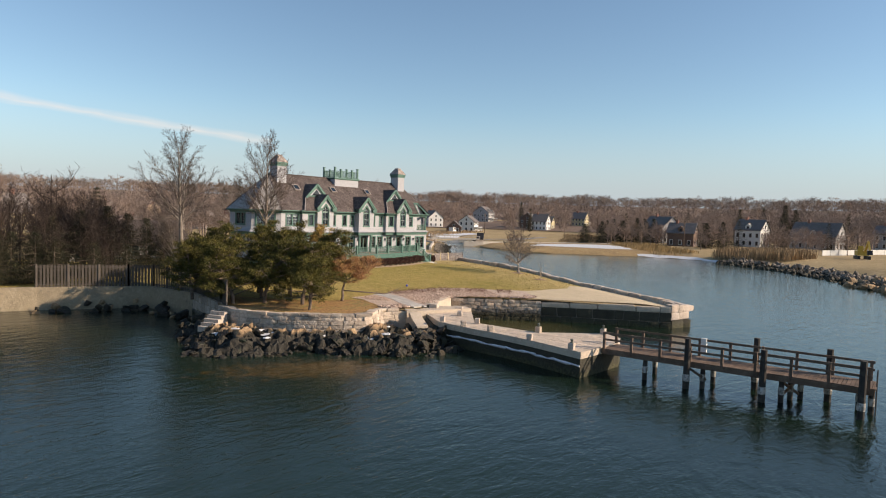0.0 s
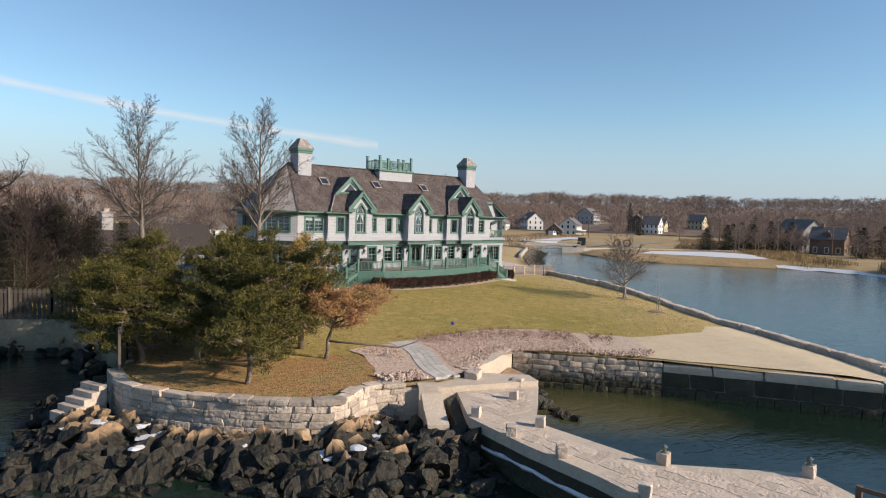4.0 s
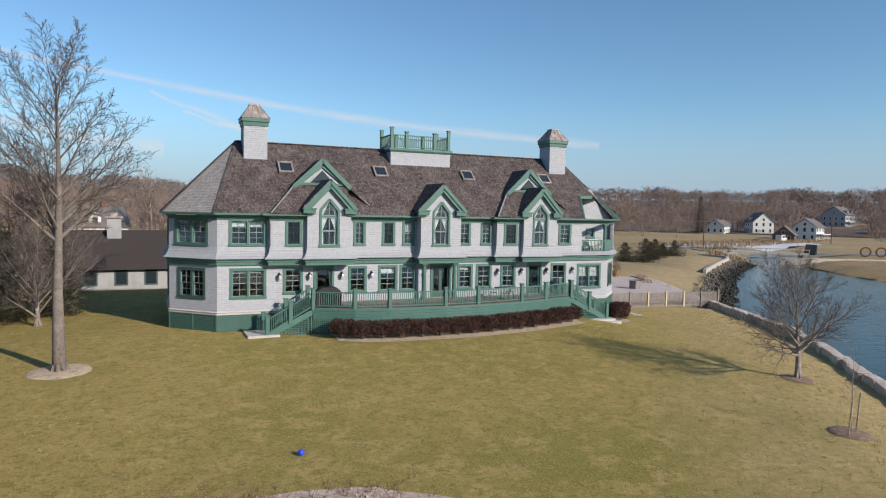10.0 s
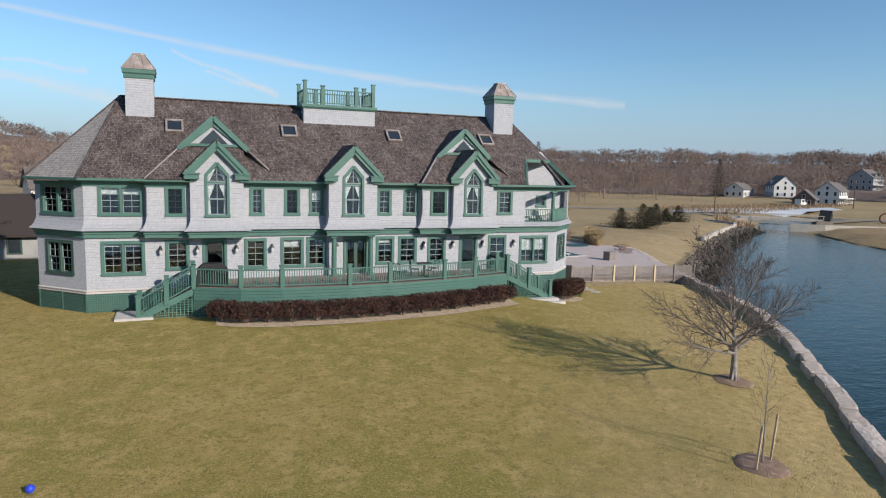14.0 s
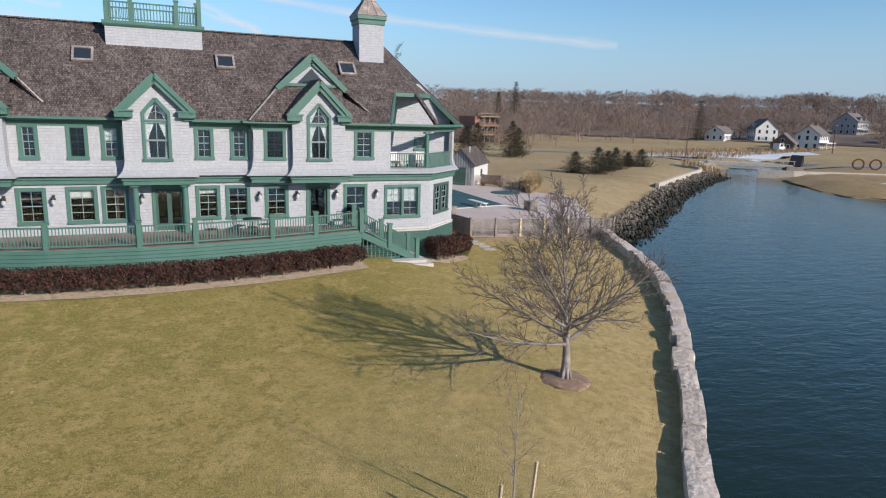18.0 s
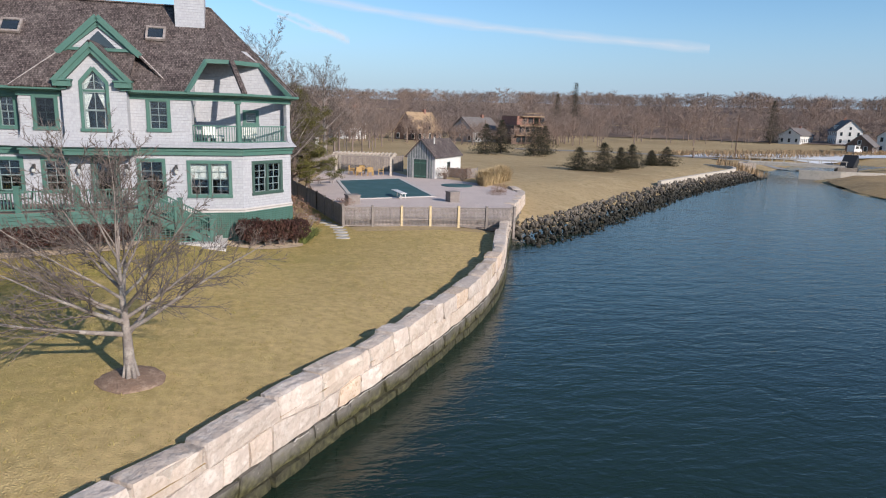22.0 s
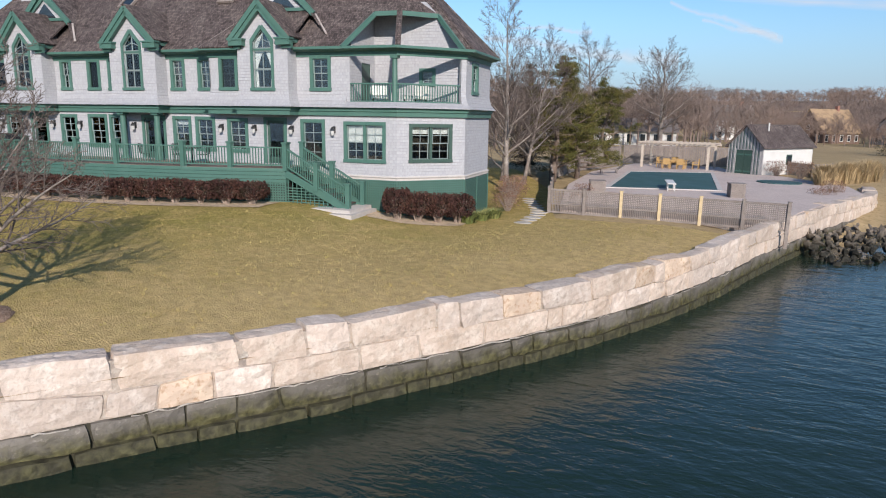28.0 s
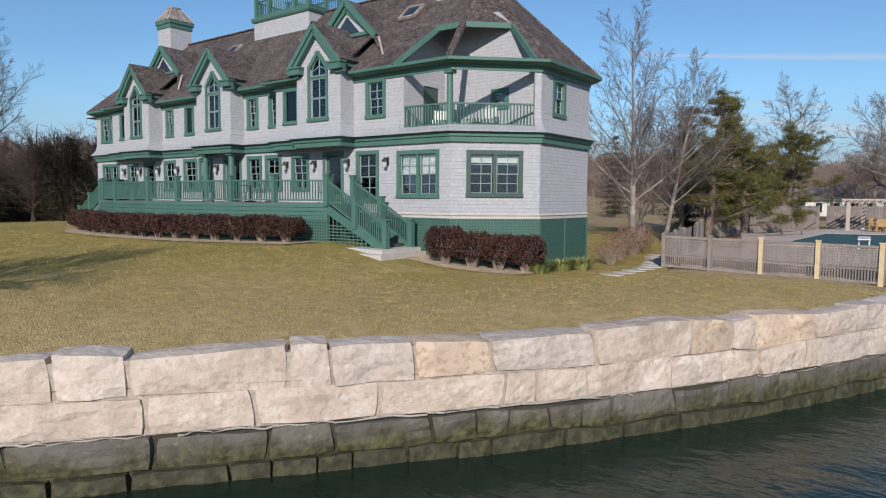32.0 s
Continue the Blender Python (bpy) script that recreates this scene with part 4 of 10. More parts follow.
def dormer(c, hw, v, curtains):
    """A tall projecting wall dormer with a pointed window."""
    peak, low = 11.2, 9.66
    w = 0.47
    d = wall_panel((c - hw, v), (c + hw, v), 6.5, 9.45, [(hw - w, hw + w, 7.4, 9.45)], name="dormer")
    d["label"] = "tall gabled wall dormer with a pointed window"
    g = Geo()
    k = (peak - low) / (hw + 0.18)
    zt = lambda x: peak - 0.1 - abs(x) * k
    for s in (-1, 1):
        g.prism([(c + s * w, 9.45), (c + s * hw, 9.45), (c + s * hw, zt(hw)), (c, zt(0)), (c, 9.98), (c + s * w, 9.45)][:5] + [(c + s * 0.01, 9.98)], v, v + 0.2)
    part("gable", g, WALL, d, uv=True)
    for s in (-1, 1):
        part("cheek", Geo().box(c + s * hw - 0.04 * (s > 0) , v + 0.2, 6.5, c + s * hw + 0.04 * (s < 0), 1.0, 9.66), WALL, d, uv=True)
    # casing and the pointed sash
    fr = Geo().box(c - w - 0.13, v - 0.045, 7.38, c - w, v + 0.03, 9.45).box(c + w, v - 0.045, 7.38, c + w + 0.13, v + 0.03, 9.45)
    for s in (-1, 1):
        fr.beam((c + s * (w + 0.065), v - 0.01, 9.42), (c, v - 0.01, 10.05), 0.08, 0.16)
    fr.box(c - w, v + 0.03, 9.02, c + w, v + 0.12, 9.10)
    win = part("window", fr, GREEN, d)
    part("sill", Geo().box(c - w - 0.17, v - 0.08, 7.27, c + w + 0.17, v + 0.16, 7.4), GREEN, win)
    m = Geo()
    for z0, z1 in ((7.4, 8.22), (8.2, 9.02)):
        m.box(c - w, v + 0.06, z0, c + w, v + 0.1, z0 + 0.05).box(c - w, v + 0.06, z1 - 0.05, c + w, v + 0.1, z1).box(c - w, v + 0.06, z0, c - w + 0.05, v + 0.1, z1).box(c + w - 0.05, v + 0.06, z0, c + w, v + 0.1, z1).box(c - 0.015, v + 0.065, z0, c + 0.015, v + 0.095, z1)
    m.box(c - w, v + 0.06, 9.1, c - w + 0.05, v + 0.1, 9.45).box(c + w - 0.05, v + 0.06, 9.1, c + w, v + 0.1, 9.45).box(c - 0.015, v + 0.065, 9.1, c + 0.015, v + 0.095, 9.95).box(c - w, v + 0.06, 9.1, c + w, v + 0.1, 9.14)
    for s in (-1, 1):
        m.beam((c + s * (w - 0.02), v + 0.08, 9.42), (c, v + 0.08, 9.96), 0.04, 0.05)
        m.beam((c + s * w, v + 0.08, 9.30), (c, v + 0.08, 9.5), 0.025, 0.025)
    part("sash", m, SASH, win)
    pn = part("pane", Geo().prism([(c - w, 7.4), (c + w, 7.4), (c + w, 9.45), (c, 9.98), (c - w, 9.45)], v + 0.075, v + 0.082), PANE, win, "clear window glass")
    pn.visible_shadow = False
    if curtains:
        cu = Geo()
        for s in (-1, 1):
            cu.prism([(c + s * w, 7.45), (c + s * (w - 0.16), 7.45), (c + s * (w - 0.12), 8.3), (c + s * 0.08, 9.0), (c + s * w, 9.0)], v + 0.17, v + 0.19)
            cu.prism([(c + s * w, 9.1), (c + s * (w - 0.1), 9.1), (c + s * 0.04, 9.8), (c + s * w, 9.45)], v + 0.17, v + 0.19)
        part("curtain", cu, CURTAIN, win, "parted white curtain")
    # gable roof
    e = hw + 0.28
    ze, vf = peak - e * k, v - 0.3
    faces = []
    for s in (-1, 1):
        faces.append([(c + s * e, vf, ze), (c, vf, peak), (c, main_v(peak) + 0.1, peak), (c + s * e, main_v(ze) + 0.4, ze)])
    rf = roof_faces("dormer_roof", faces, d)
    rk = Geo()
    for s in (-1, 1):
        rk.beam((c + s * (e - 0.02), vf + 0.03, ze - 0.14), (c, vf + 0.03, peak - 0.13), 0.07, 0.2)
        rk.beam((c + s * (e - 0.16), vf + 0.16, ze - 0.2), (c, vf + 0.16, peak - 0.33), 0.2, 0.26)
        rk.box(c + s * e - (0.72 if s > 0 else 0), vf + 0.02, ze - 0.34, c + s * e + (0.72 if s < 0 else 0), v + 0.02, ze - 0.1)
        rk.box(c + s * (e + 0.05) - (0.82 if s > 0 else 0), vf - 0.03, ze - 0.1, c + s * (e + 0.05) + (0.82 if s < 0 else 0), v + 0.02, ze - 0.03)
        rk.box(c + s * e - (0.5 if s > 0 else 0), v - 0.12, ze - 0.46, c + s * e + (0.5 if s < 0 else 0), v + 0.02, ze - 0.34)
        rk.box(c + s * (hw + 0.02) - 0.16 * (s < 0), v, ze - 0.2, c + s * (hw + 0.02) + 0.16 * (s > 0), 1.0, ze - 0.02)
    part("bargeboard", rk, GREEN, d, "green bargeboards with cornice returns")


dormer(-7.25, 1.3, -0.75, True)
dormer(-0.12, 1.37, -0.75, True)
dormer(7.2, 1.3, -0.75, True)

# chimneys, roof walk and skylights
for c in (-10.9, 11.0):
    v = 3.1
    ch = part("chimney", Geo().box(c - 0.7, v, 11.6, c + 0.7, v + 1.4, 14.6), WALL, house, "square white-shingled chimney with a copper cap", uv=True)
    part("chimney_band", sweep([(c - 0.7, v), (c + 0.7, v), (c + 0.7, v + 1.4), (c - 0.7, v + 1.4)], [(0.0, 14.45), (0.05, 14.45), (0.06, 14.65), (0.12, 14.72), (0.12, 14.92), (0.0, 14.92)], True), GREEN, ch)
    lo, hi = 0.84, 0.28
    g = Geo()
    q = [(-1, -1), (1, -1), (1, 1), (-1, 1)]
    A = [Vector((c + a * lo, v + 0.7 + b * lo, 14.92)) for a, b in q]
    B = [Vector((c + a * hi, v + 0.7 + b * hi, 15.75)) for a, b in q]
    for k in range(4):
        g.face(A[k], A[(k + 1) % 4], B[(k + 1) % 4], B[k])
    g.face(*B).face(*reversed(A))
    for k in range(4):
        for t in (0.0, 0.33, 0.67):
            g.beam(lerp(A[k], A[(k + 1) % 4], t), lerp(B[k], B[(k + 1) % 4], t), 0.03, 0.05)
    g.box(c - 0.32, v + 0.38, 15.73, c + 0.32, v + 1.02, 15.82)
    part("chimney_cap", g, COPPER, ch, "standing-seam copper cap")
walkbox = part("roof_walk", Geo().box(-2.15, 3.2, 11.8, 2.2, 5.5, 13.5), WALL, house, "white-shingled roof platform with a green railing", uv=True)
part("platform_rim", sweep([(-2.15, 3.2), (2.2, 3.2), (2.2, 5.5), (-2.15, 5.5)], [(0.0, 13.42), (0.06, 13.42), (0.12, 13.52), (0.12, 13.66), (0.0, 13.66)], True).slab([(-2.15, 3.2), (2.2, 3.2), (2.2, 5.5), (-2.15, 5.5)], 13.5, 13.66), GREEN, walkbox)


def railing(a, b, z0, z1, parent, step=0.12, mat=None, posts=(True, True), h_post=None, bottom=0.12):
    """A railing from a to b (x, y, floor z): rails, balusters and posts."""
    mat = mat or GREEN
    a, b = Vector((*a, z0)), Vector((*b, z1))
    up = lambda p, h: p + Vector((0, 0, h))
    n = max(2, int((b - a).length / step))
    part("top_rail", Geo().beam(up(a, 0.88), up(b, 0.88), 0.09, 0.06), mat, parent)
    r = part("bottom_rail", Geo().beam(up(a, bottom), up(b, bottom), 0.06, 0.06), mat, parent)
    for k in range(1, n):
        p = lerp(a, b, k / n)
        if ("baluster", parent.name) not in BAL:
            BAL[("baluster", parent.name)] = mesh_of("baluster", *(lambda q: (q.v, q.f))(Geo().box(-0.018, -0.018, 0, 0.018, 0.018, 0.74)), mat)
        ob = new("baluster", BAL[("baluster", parent.name)])
        ob.parent = r
        ob.location = up(p, bottom)
    for e, on in ((a, posts[0]), (b, posts[1])):
        if on:
            hp = h_post or 1.05
            q = Geo().box(e.x - 0.1, e.y - 0.1, e.z - 0.1, e.x + 0.1, e.y + 0.1, e.z + hp).box(e.x - 0.13, e.y - 0.13, e.z + hp, e.x + 0.13, e.y + 0.13, e.z + hp + 0.07)
            part("post", q, mat, parent)
    return r


BAL = {}
corners = [(-2.05, 3.3), (-1.0, 3.3), (1.05, 3.3), (2.1, 3.3), (2.1, 5.4), (1.05, 5.4), (-1.0, 5.4), (-2.05, 5.4)]
for k in range(8):
    tall = k in (0, 3, 4, 7)
    a, b = corners[k], corners[(k + 1) % 8]
    railing(a, b, 13.66, 13.66, walkbox, 0.14, posts=(True, False), h_post=1.32 if tall else 1.08)
for u in (-9.2, -3.1, 3.2, 9.45):
    m = Matrix.Translation((u, main_v(11.9), 11.95)) @ Matrix.Rotation(math.atan(PITCH), 4, "X")
    sk = part("skylight", Geo().box(-0.45, -0.5, 0, 0.45, -0.38, 0.12).box(-0.45, 0.38, 0, 0.45, 0.5, 0.12).box(-0.45, -0.38, 0, -0.35, 0.38, 0.12).box(0.35, -0.38, 0, 0.45, 0.38, 0.12), COPPER, house, "small square roof skylight")
    sk.matrix_basis = m
    part("pane", Geo().box(-0.36, -0.39, 0.02, 0.36, 0.39, 0.08), GLASS, sk)

# balcony
part("balcony_floor", Geo().slab([(10.9, 0.02), (13.4, 0.02), (15.7, 2.25), (15.7, 2.8), (10.9, 2.8)], 6.62, 6.76), FLOORWOOD, house)
wall_panel((11.0, 2.7), (11.0, 0.0), 6.76, 9.2, [(0.5, 1.5, 6.8, 8.6)], thick=0.15)
part("wall", Geo().prism([(2.7, 9.2), (0.15, 9.2), (0.15, 9.4), (2.7, 11.7)], 0, -0.15, pose(11.0, 0, 0, 0, 0, 90)), WALL, house, uv=True)
part("door_leaf", Geo().box(11.05, 1.25, 6.8, 11.1, 2.2, 8.6), GREEN_DARK, house, "dark green balcony door")
wall_panel((11.15, 2.6), (15.65, 2.6), 6.76, 9.2, [(2.4, 2.95, 7.75, 8.3)], thick=0.15)
part("wall", Geo().prism([(11.15, 9.2), (15.65, 9.2), (15.65, 9.45), (13.7, 11.35), (11.15, 11.5)], 2.6, 2.75), WALL, house, uv=True)
window(along((11.15, 2.6), (15.65, 2.6))[0], 2.4, 2.95, 7.75, 8.3)
part("balcony_post", Geo().tube([(13.25, 0.12, 6.6), (13.25, 0.12, 8.9)], [0.13, 0.11], 12).box(13.08, -0.05, 8.68, 13.42, 0.29, 8.8), GREEN, house, "round green balcony post")
bal = part("balcony_railing", Geo().beam((11.0, 0.05, 6.7), (13.25, 0.05, 6.7), 0.1, 0.08).beam((13.25, 0.05, 6.7), (15.58, 2.2, 6.7), 0.1, 0.08), GREEN, house)
railing((11.05, 0.06), (13.2, 0.06), 6.74, 6.74, bal, posts=(False, False))
railing((13.3, 0.1), (15.56, 2.18), 6.74, 6.74, bal, posts=(False, False))
# porch columns, wall lamps
for u in (-1.15, 0.95):
    part("porch_column", Geo().tube([(u, -0.55, 3.95), (u, -0.55, 4.1), (u, -0.55, 4.12), (u, -0.55, 6.05), (u, -0.55, 6.2)], [0.19, 0.19, 0.15, 0.13, 0.18], 14).box(u - 0.2, -0.75, 6.12, u + 0.2, -0.35, 6.24), GREEN, house, "round green porch column", smooth=False)
for u in (-10.0, -8.25, -6.3, -4.45, -0.9, 4.35, 6.2, 8.2, 10.35):
    l = part("wall_lantern", Geo().box(u - 0.06, -0.05, 5.45, u + 0.06, 0.0, 5.75).box(u - 0.02, -0.2, 5.68, u + 0.02, -0.02, 5.71), LAMPM, house, "small pewter wall lantern")
    part("lantern_glass", Geo().tube([(u, -0.2, 5.34), (u, -0.2, 5.40), (u, -0.2, 5.56)], [0.04, 0.08, 0.09], 8), LAMPG, l)
    part("lantern_cap", Geo().tube([(u, -0.2, 5.56), (u, -0.2, 5.62), (u, -0.2, 5.74)], [0.12, 0.1, 0.015], 8), LAMPM, l)

# deck, stairs, landings
DECK = [(-8.5, -2.2), (-6.35, -3.15), (-4.4, -3.5), (-1.0, -3.68), (1.2, -3.58), (4.5, -3.15), (6.6, -2.65), (9.0, -1.95)]
dk = thing("deck", HOUSE, "long faceted green wooden deck with railings along the house", "deck")
part("deck_floor", Geo().slab([*DECK, (9.0, -0.05), (-8.5, -0.05)], 3.84, 3.94), FLOORWOOD, dk)
for a, b in zip([(-8.5, -0.06)] + DECK, DECK + [(9.0, -0.06)]):
    for k in range(4):
        z = 3.80 - k * 0.16
        part("fascia_board", Geo().beam((*a, z + 0.06), (*b, z + 0.06), 0.06 - 0.008 * k, 0.145), GREEN, dk)
sk = Geo()
for a, b in zip([(-8.5, -0.06)] + DECK, DECK + [(9.0, -0.06)]):
    m, length = along(a, b)
    for k in range(int(length / 0.11) + 1):
        sk.box(k * 0.11, 0.02, 2.3, k * 0.11 + 0.05, 0.035, 3.3, m)
    for k in range(9):
        sk.box(0, 0.005, 2.35 + k * 0.11, length, 0.02, 2.40 + k * 0.11, m)
part("lattice_skirt", sk, GREEN, dk)
# added dark sheet that paints the shade behind the slats
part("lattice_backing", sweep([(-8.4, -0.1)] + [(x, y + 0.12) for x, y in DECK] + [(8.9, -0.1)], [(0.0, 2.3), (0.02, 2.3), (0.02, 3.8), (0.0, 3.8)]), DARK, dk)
for a, b in zip(DECK, DECK[1:]):
    railing((a[0], a[1] + 0.12), (b[0], b[1] + 0.12), 3.94, 3.94, dk, posts=(True, a == DECK[-2]))


TREAD = material("dark_stair_boards", (0.075, 0.05, 0.042), 0.7, spots=((3, (0.11, 0.075, 0.06), 0.45, 0.65),))


def stairs(u0, u1, v0, v1, top, n, name, bottom=2.52):
    """A flight that goes down from u0 to u1 between v0 and v1."""
    st = thing(name, HOUSE, "green wooden stair flight with dark treads and railings", "stairs")
    rise, run = (top - bottom) / n, (u1 - u0) / n
    for k in range(n):
        z = top - rise * (k + 1)
        x0, x1 = u0 + run * k, u0 + run * (k + 1)
        lo, hi = min(x0, x1 + 0.03 * math.copysign(1, run)), max(x0, x1 + 0.03 * math.copysign(1, run))
        part("tread", Geo().box(lo, v0, z - 0.04, hi, v1, z), TREAD, st)
        part("riser", Geo().box(x0 - 0.012, v0 + 0.04, z, x0 + 0.012, v1 - 0.04, z + rise - 0.04), GREEN_DARK, st)
    for v in (v0, v1):
        part("stringer", Geo().beam((u0, v, top - 0.22), (u1, v, bottom - 0.02), 0.06, 0.3), GREEN, st)
        lt = Geo()
        for k in range(14):
            t = (k + 0.5) / 14
            lt.box(lerp(u0, u1, t) - 0.02, v - 0.01, bottom - 0.22, lerp(u0, u1, t) + 0.02, v + 0.01, lerp(top, bottom, t) - 0.25)
        for k in range(9):
            z = bottom - 0.16 + 0.12 * k
            t = min(1.0, max(0.0, (top - 0.3 - z) / (top - bottom)))
            lt.beam((u0, v, z), (lerp(u0, u1, t), v, z), 0.015, 0.04)
        part("stair_lattice", lt, GREEN, st)
        um, zm = lerp(u0, u1, 0.5), lerp(top, bottom, 0.5)
        railing((u0, v), (um, v), top, zm, st, posts=(True, True))
        railing((um, v), (u1, v), zm, bottom, st, posts=(False, True))
    return st


stairs(-8.5, -11.0, -2.15, -0.75, 3.94, 8, "stair_flight")
stairs(9.0, 12.0, -1.95, -0.55, 3.94, 9, "stair_flight", 2.3)
for a, b, top in (((-12.3, -2.75), (-10.1, -0.6), 2.58), ((9.1, -2.85), (12.6, -0.4), 2.36)):
    s = part("stone_landing", Geo().box(a[0], a[1], 1.6, b[0], b[1], top - 0.14).box(a[0] + 0.25, a[1] + 0.35, top - 0.14, b[0] - 0.25, b[1], top), PAVER, None, uv=False, local=HOUSE)
    tagged(s, "low stepped landing of pale stone slabs", "landing")


# ---------------------------------------------------------------- sea walls, jetty, dock, rocks
def stone_mesh(name, seed, mats, rough=0.05, bevel=0.085):
    """A rough-hewn block of unit size, centred, with worn edges; shaped at its usual proportions."""
    rng = random.Random(seed)
    size = Vector((1.25, 0.9, 0.58))
    bm = bmesh.new()
    bmesh.ops.create_cube(bm, size=1.0)
    for v in bm.verts:
        v.co = Vector([c * s for c, s in zip(v.co, size)]) + Vector([rng.uniform(-rough, rough) for _ in range(3)])
    bmesh.ops.bevel(bm, geom=list(bm.edges), offset=bevel, segments=2, profile=0.6, affect="EDGES")
    for v in bm.verts:
        v.co += Vector([rng.uniform(-rough, rough) * 0.45 for _ in range(3)])
        v.co = Vector([c / s for c, s in zip(v.co, size)])
    bmesh.ops.triangulate(bm, faces=bm.faces)
    me = bpy.data.meshes.new(name)
    bm.to_mesh(me)
    bm.free()
    me.materials.append(mats)
    return me


def rock_mesh(name, seed, mat, sub=3, rough=0.4):
    """An angular boulder about one metre across."""
    rng = random.Random(seed)
    bm = bmesh.new()
    bmesh.ops.create_icosphere(bm, subdivisions=sub, radius=0.5)
    cuts = [(Vector([rng.uniform(-1, 1) for _ in range(3)]).normalized(), rng.uniform(0.2, 0.42)) for _ in range(15)]
    o = Vector([rng.uniform(-9, 9) for _ in range(3)])
    for v in bm.verts:
        v.co *= 1 + rough * noise.noise(v.co * 2.2 + o)
        for n, d in cuts:
            k = v.co.dot(n)
            if k > d:
                v.co -= n * (k - d) * 0.97
        v.co *= 1 + 0.09 * noise.noise(v.co * 6 + o) + 0.05 * noise.noise(v.co * 14 + o)
    me = bpy.data.meshes.new(name)
    bm.to_mesh(me)
    bm.free()
    me.materials.append(mat)
    return me


TAN_ROCK = material("tan_ledge_rock", (0.29, 0.19, 0.105), 0.9, spots=((1.5, (0.37, 0.265, 0.16), 0.45, 0.65), (4, (0.17, 0.11, 0.065), 0.5, 0.68), (20, (0.15, 0.12, 0.1), 0.56, 0.74)), bump=0.07, bump_scale=5, island=0.2)
DARK_ROCK = material("seaweed_rock", (0.024, 0.02, 0.0155), 0.6, spots=((0.8, (0.05, 0.036, 0.02), 0.5, 0.64), (2.4, (0.022, 0.025, 0.011), 0.48, 0.62), (7, (0.011, 0.01, 0.008), 0.5, 0.62), (16, (0.075, 0.064, 0.048), 0.64, 0.76)), bump=0.14, bump_scale=6, island=0.35)
RIPRAP = tidal("dark_riprap", (0.17, 0.14, 0.11), (0.024, 0.022, 0.015), 0.42, 0.95)
GREY_ROCK = tidal("grey_riprap", (0.17, 0.14, 0.112), (0.03, 0.029, 0.018), 0.4, 0.85)
ICE = material("shore_ice", (0.64, 0.65, 0.67), 0.6, spots=((3, (0.5, 0.5, 0.5), 0.45, 0.65),))
PINK_STONE = material("pink_rubble", (0.45, 0.325, 0.26), 0.9, spots=((3, (0.56, 0.44, 0.365), 0.48, 0.65), (12, (0.25, 0.18, 0.14), 0.52, 0.7)), bump=0.03, bump_scale=12, island=0.35)
MORTAR = material("dark_joint", (0.22, 0.19, 0.16), 0.95, spots=((3, (0.2, 0.18, 0.15), 0.5, 0.7),))
CONCRETE = material("shore_concrete", (0.53, 0.435, 0.34), 0.9, spots=((0.8, (0.44, 0.365, 0.29), 0.42, 0.65), (5, (0.58, 0.49, 0.40), 0.5, 0.7), (35, (0.27, 0.23, 0.19), 0.55, 0.75)), bump=0.03, bump_scale=9)
STONES = {m.name: [stone_mesh("block", k, m) for k in range(9)] for m in (GRANITE, WETSTONE, ALGAE, CONCRETE)}
ROCKS = {m.name: [rock_mesh("rock", k, m) for k in range(8)] for m in (TAN_ROCK, DARK_ROCK, ICE)}


def arc(line):
    """Lengths along a polyline."""
    s = [0.0]
    for a, b in zip(line, line[1:]):
        s.append(s[-1] + math.hypot(b[0] - a[0], b[1] - a[1]))
    return s


def at(line, s, acc):
    s = min(max(s, 0), acc[-1])
    for k in range(len(line) - 1):
        if s <= acc[k + 1] + 1e-9:
            t = (s - acc[k]) / (acc[k + 1] - acc[k])
            a, b = line[k], line[k + 1]
            d = Vector((b[0] - a[0], b[1] - a[1])).normalized()
            return Vector((a[0] + (b[0] - a[0]) * t, a[1] + (b[1] - a[1]) * t)), d
    return Vector(line[-1]), d


def smooth_line(line, n=5):
    """A Catmull-Rom curve through the points."""
    out, p = [], [line[0], *line, line[-1]]
    for i in range(1, len(p) - 2):
        a, b, c, d = (Vector(q) for q in p[i - 1:i + 3])
        for k in range(n):
            t = k / n
            out.append(tuple(0.5 * (2 * b + (c - a) * t + (2 * a - 5 * b + 4 * c - d) * t * t + (3 * b - a - 3 * c + d) * t ** 3)))
    return out + [line[-1]]


def masonry(parent, line, courses, depth, seed, jitter=0.03, skew=0.02, mean=0.0):
    """Courses (z0, z1, shortest, longest, material, out) of blocks along a line; the face is on its right-hand side."""
    rng = random.Random(seed)
    acc = arc(line)
    for z0, z1, lo, hi, mat, out in courses:
        s = -rng.uniform(0, lo)
        while s < acc[-1]:
            w = rng.uniform(lo, hi)
            e = min(s + w, acc[-1])
            b0 = max(s, 0)
            if e - b0 > 0.25:
                p, d = at(line, (b0 + e) / 2, acc)
                n = Vector((d.y, -d.x))
                o = out + rng.uniform(-jitter, jitter)
                c = p + n * (o - depth / 2)
                dz = rng.uniform(-0.03, 0.03)
                ob = new("block", rng.choice(STONES[mat.name]))
                ob.parent = parent
                flip = rng.choice((0, 180))
                ob.matrix_basis = Matrix.LocRotScale((c.x, c.y, (z0 + z1) / 2 + dz / 2), Euler((0, 0, math.atan2(d.y, d.x) + radians(flip) + mean + rng.uniform(-skew, skew))), ((e - b0) * 1.005, depth, z1 - z0 + dz))
            s += w


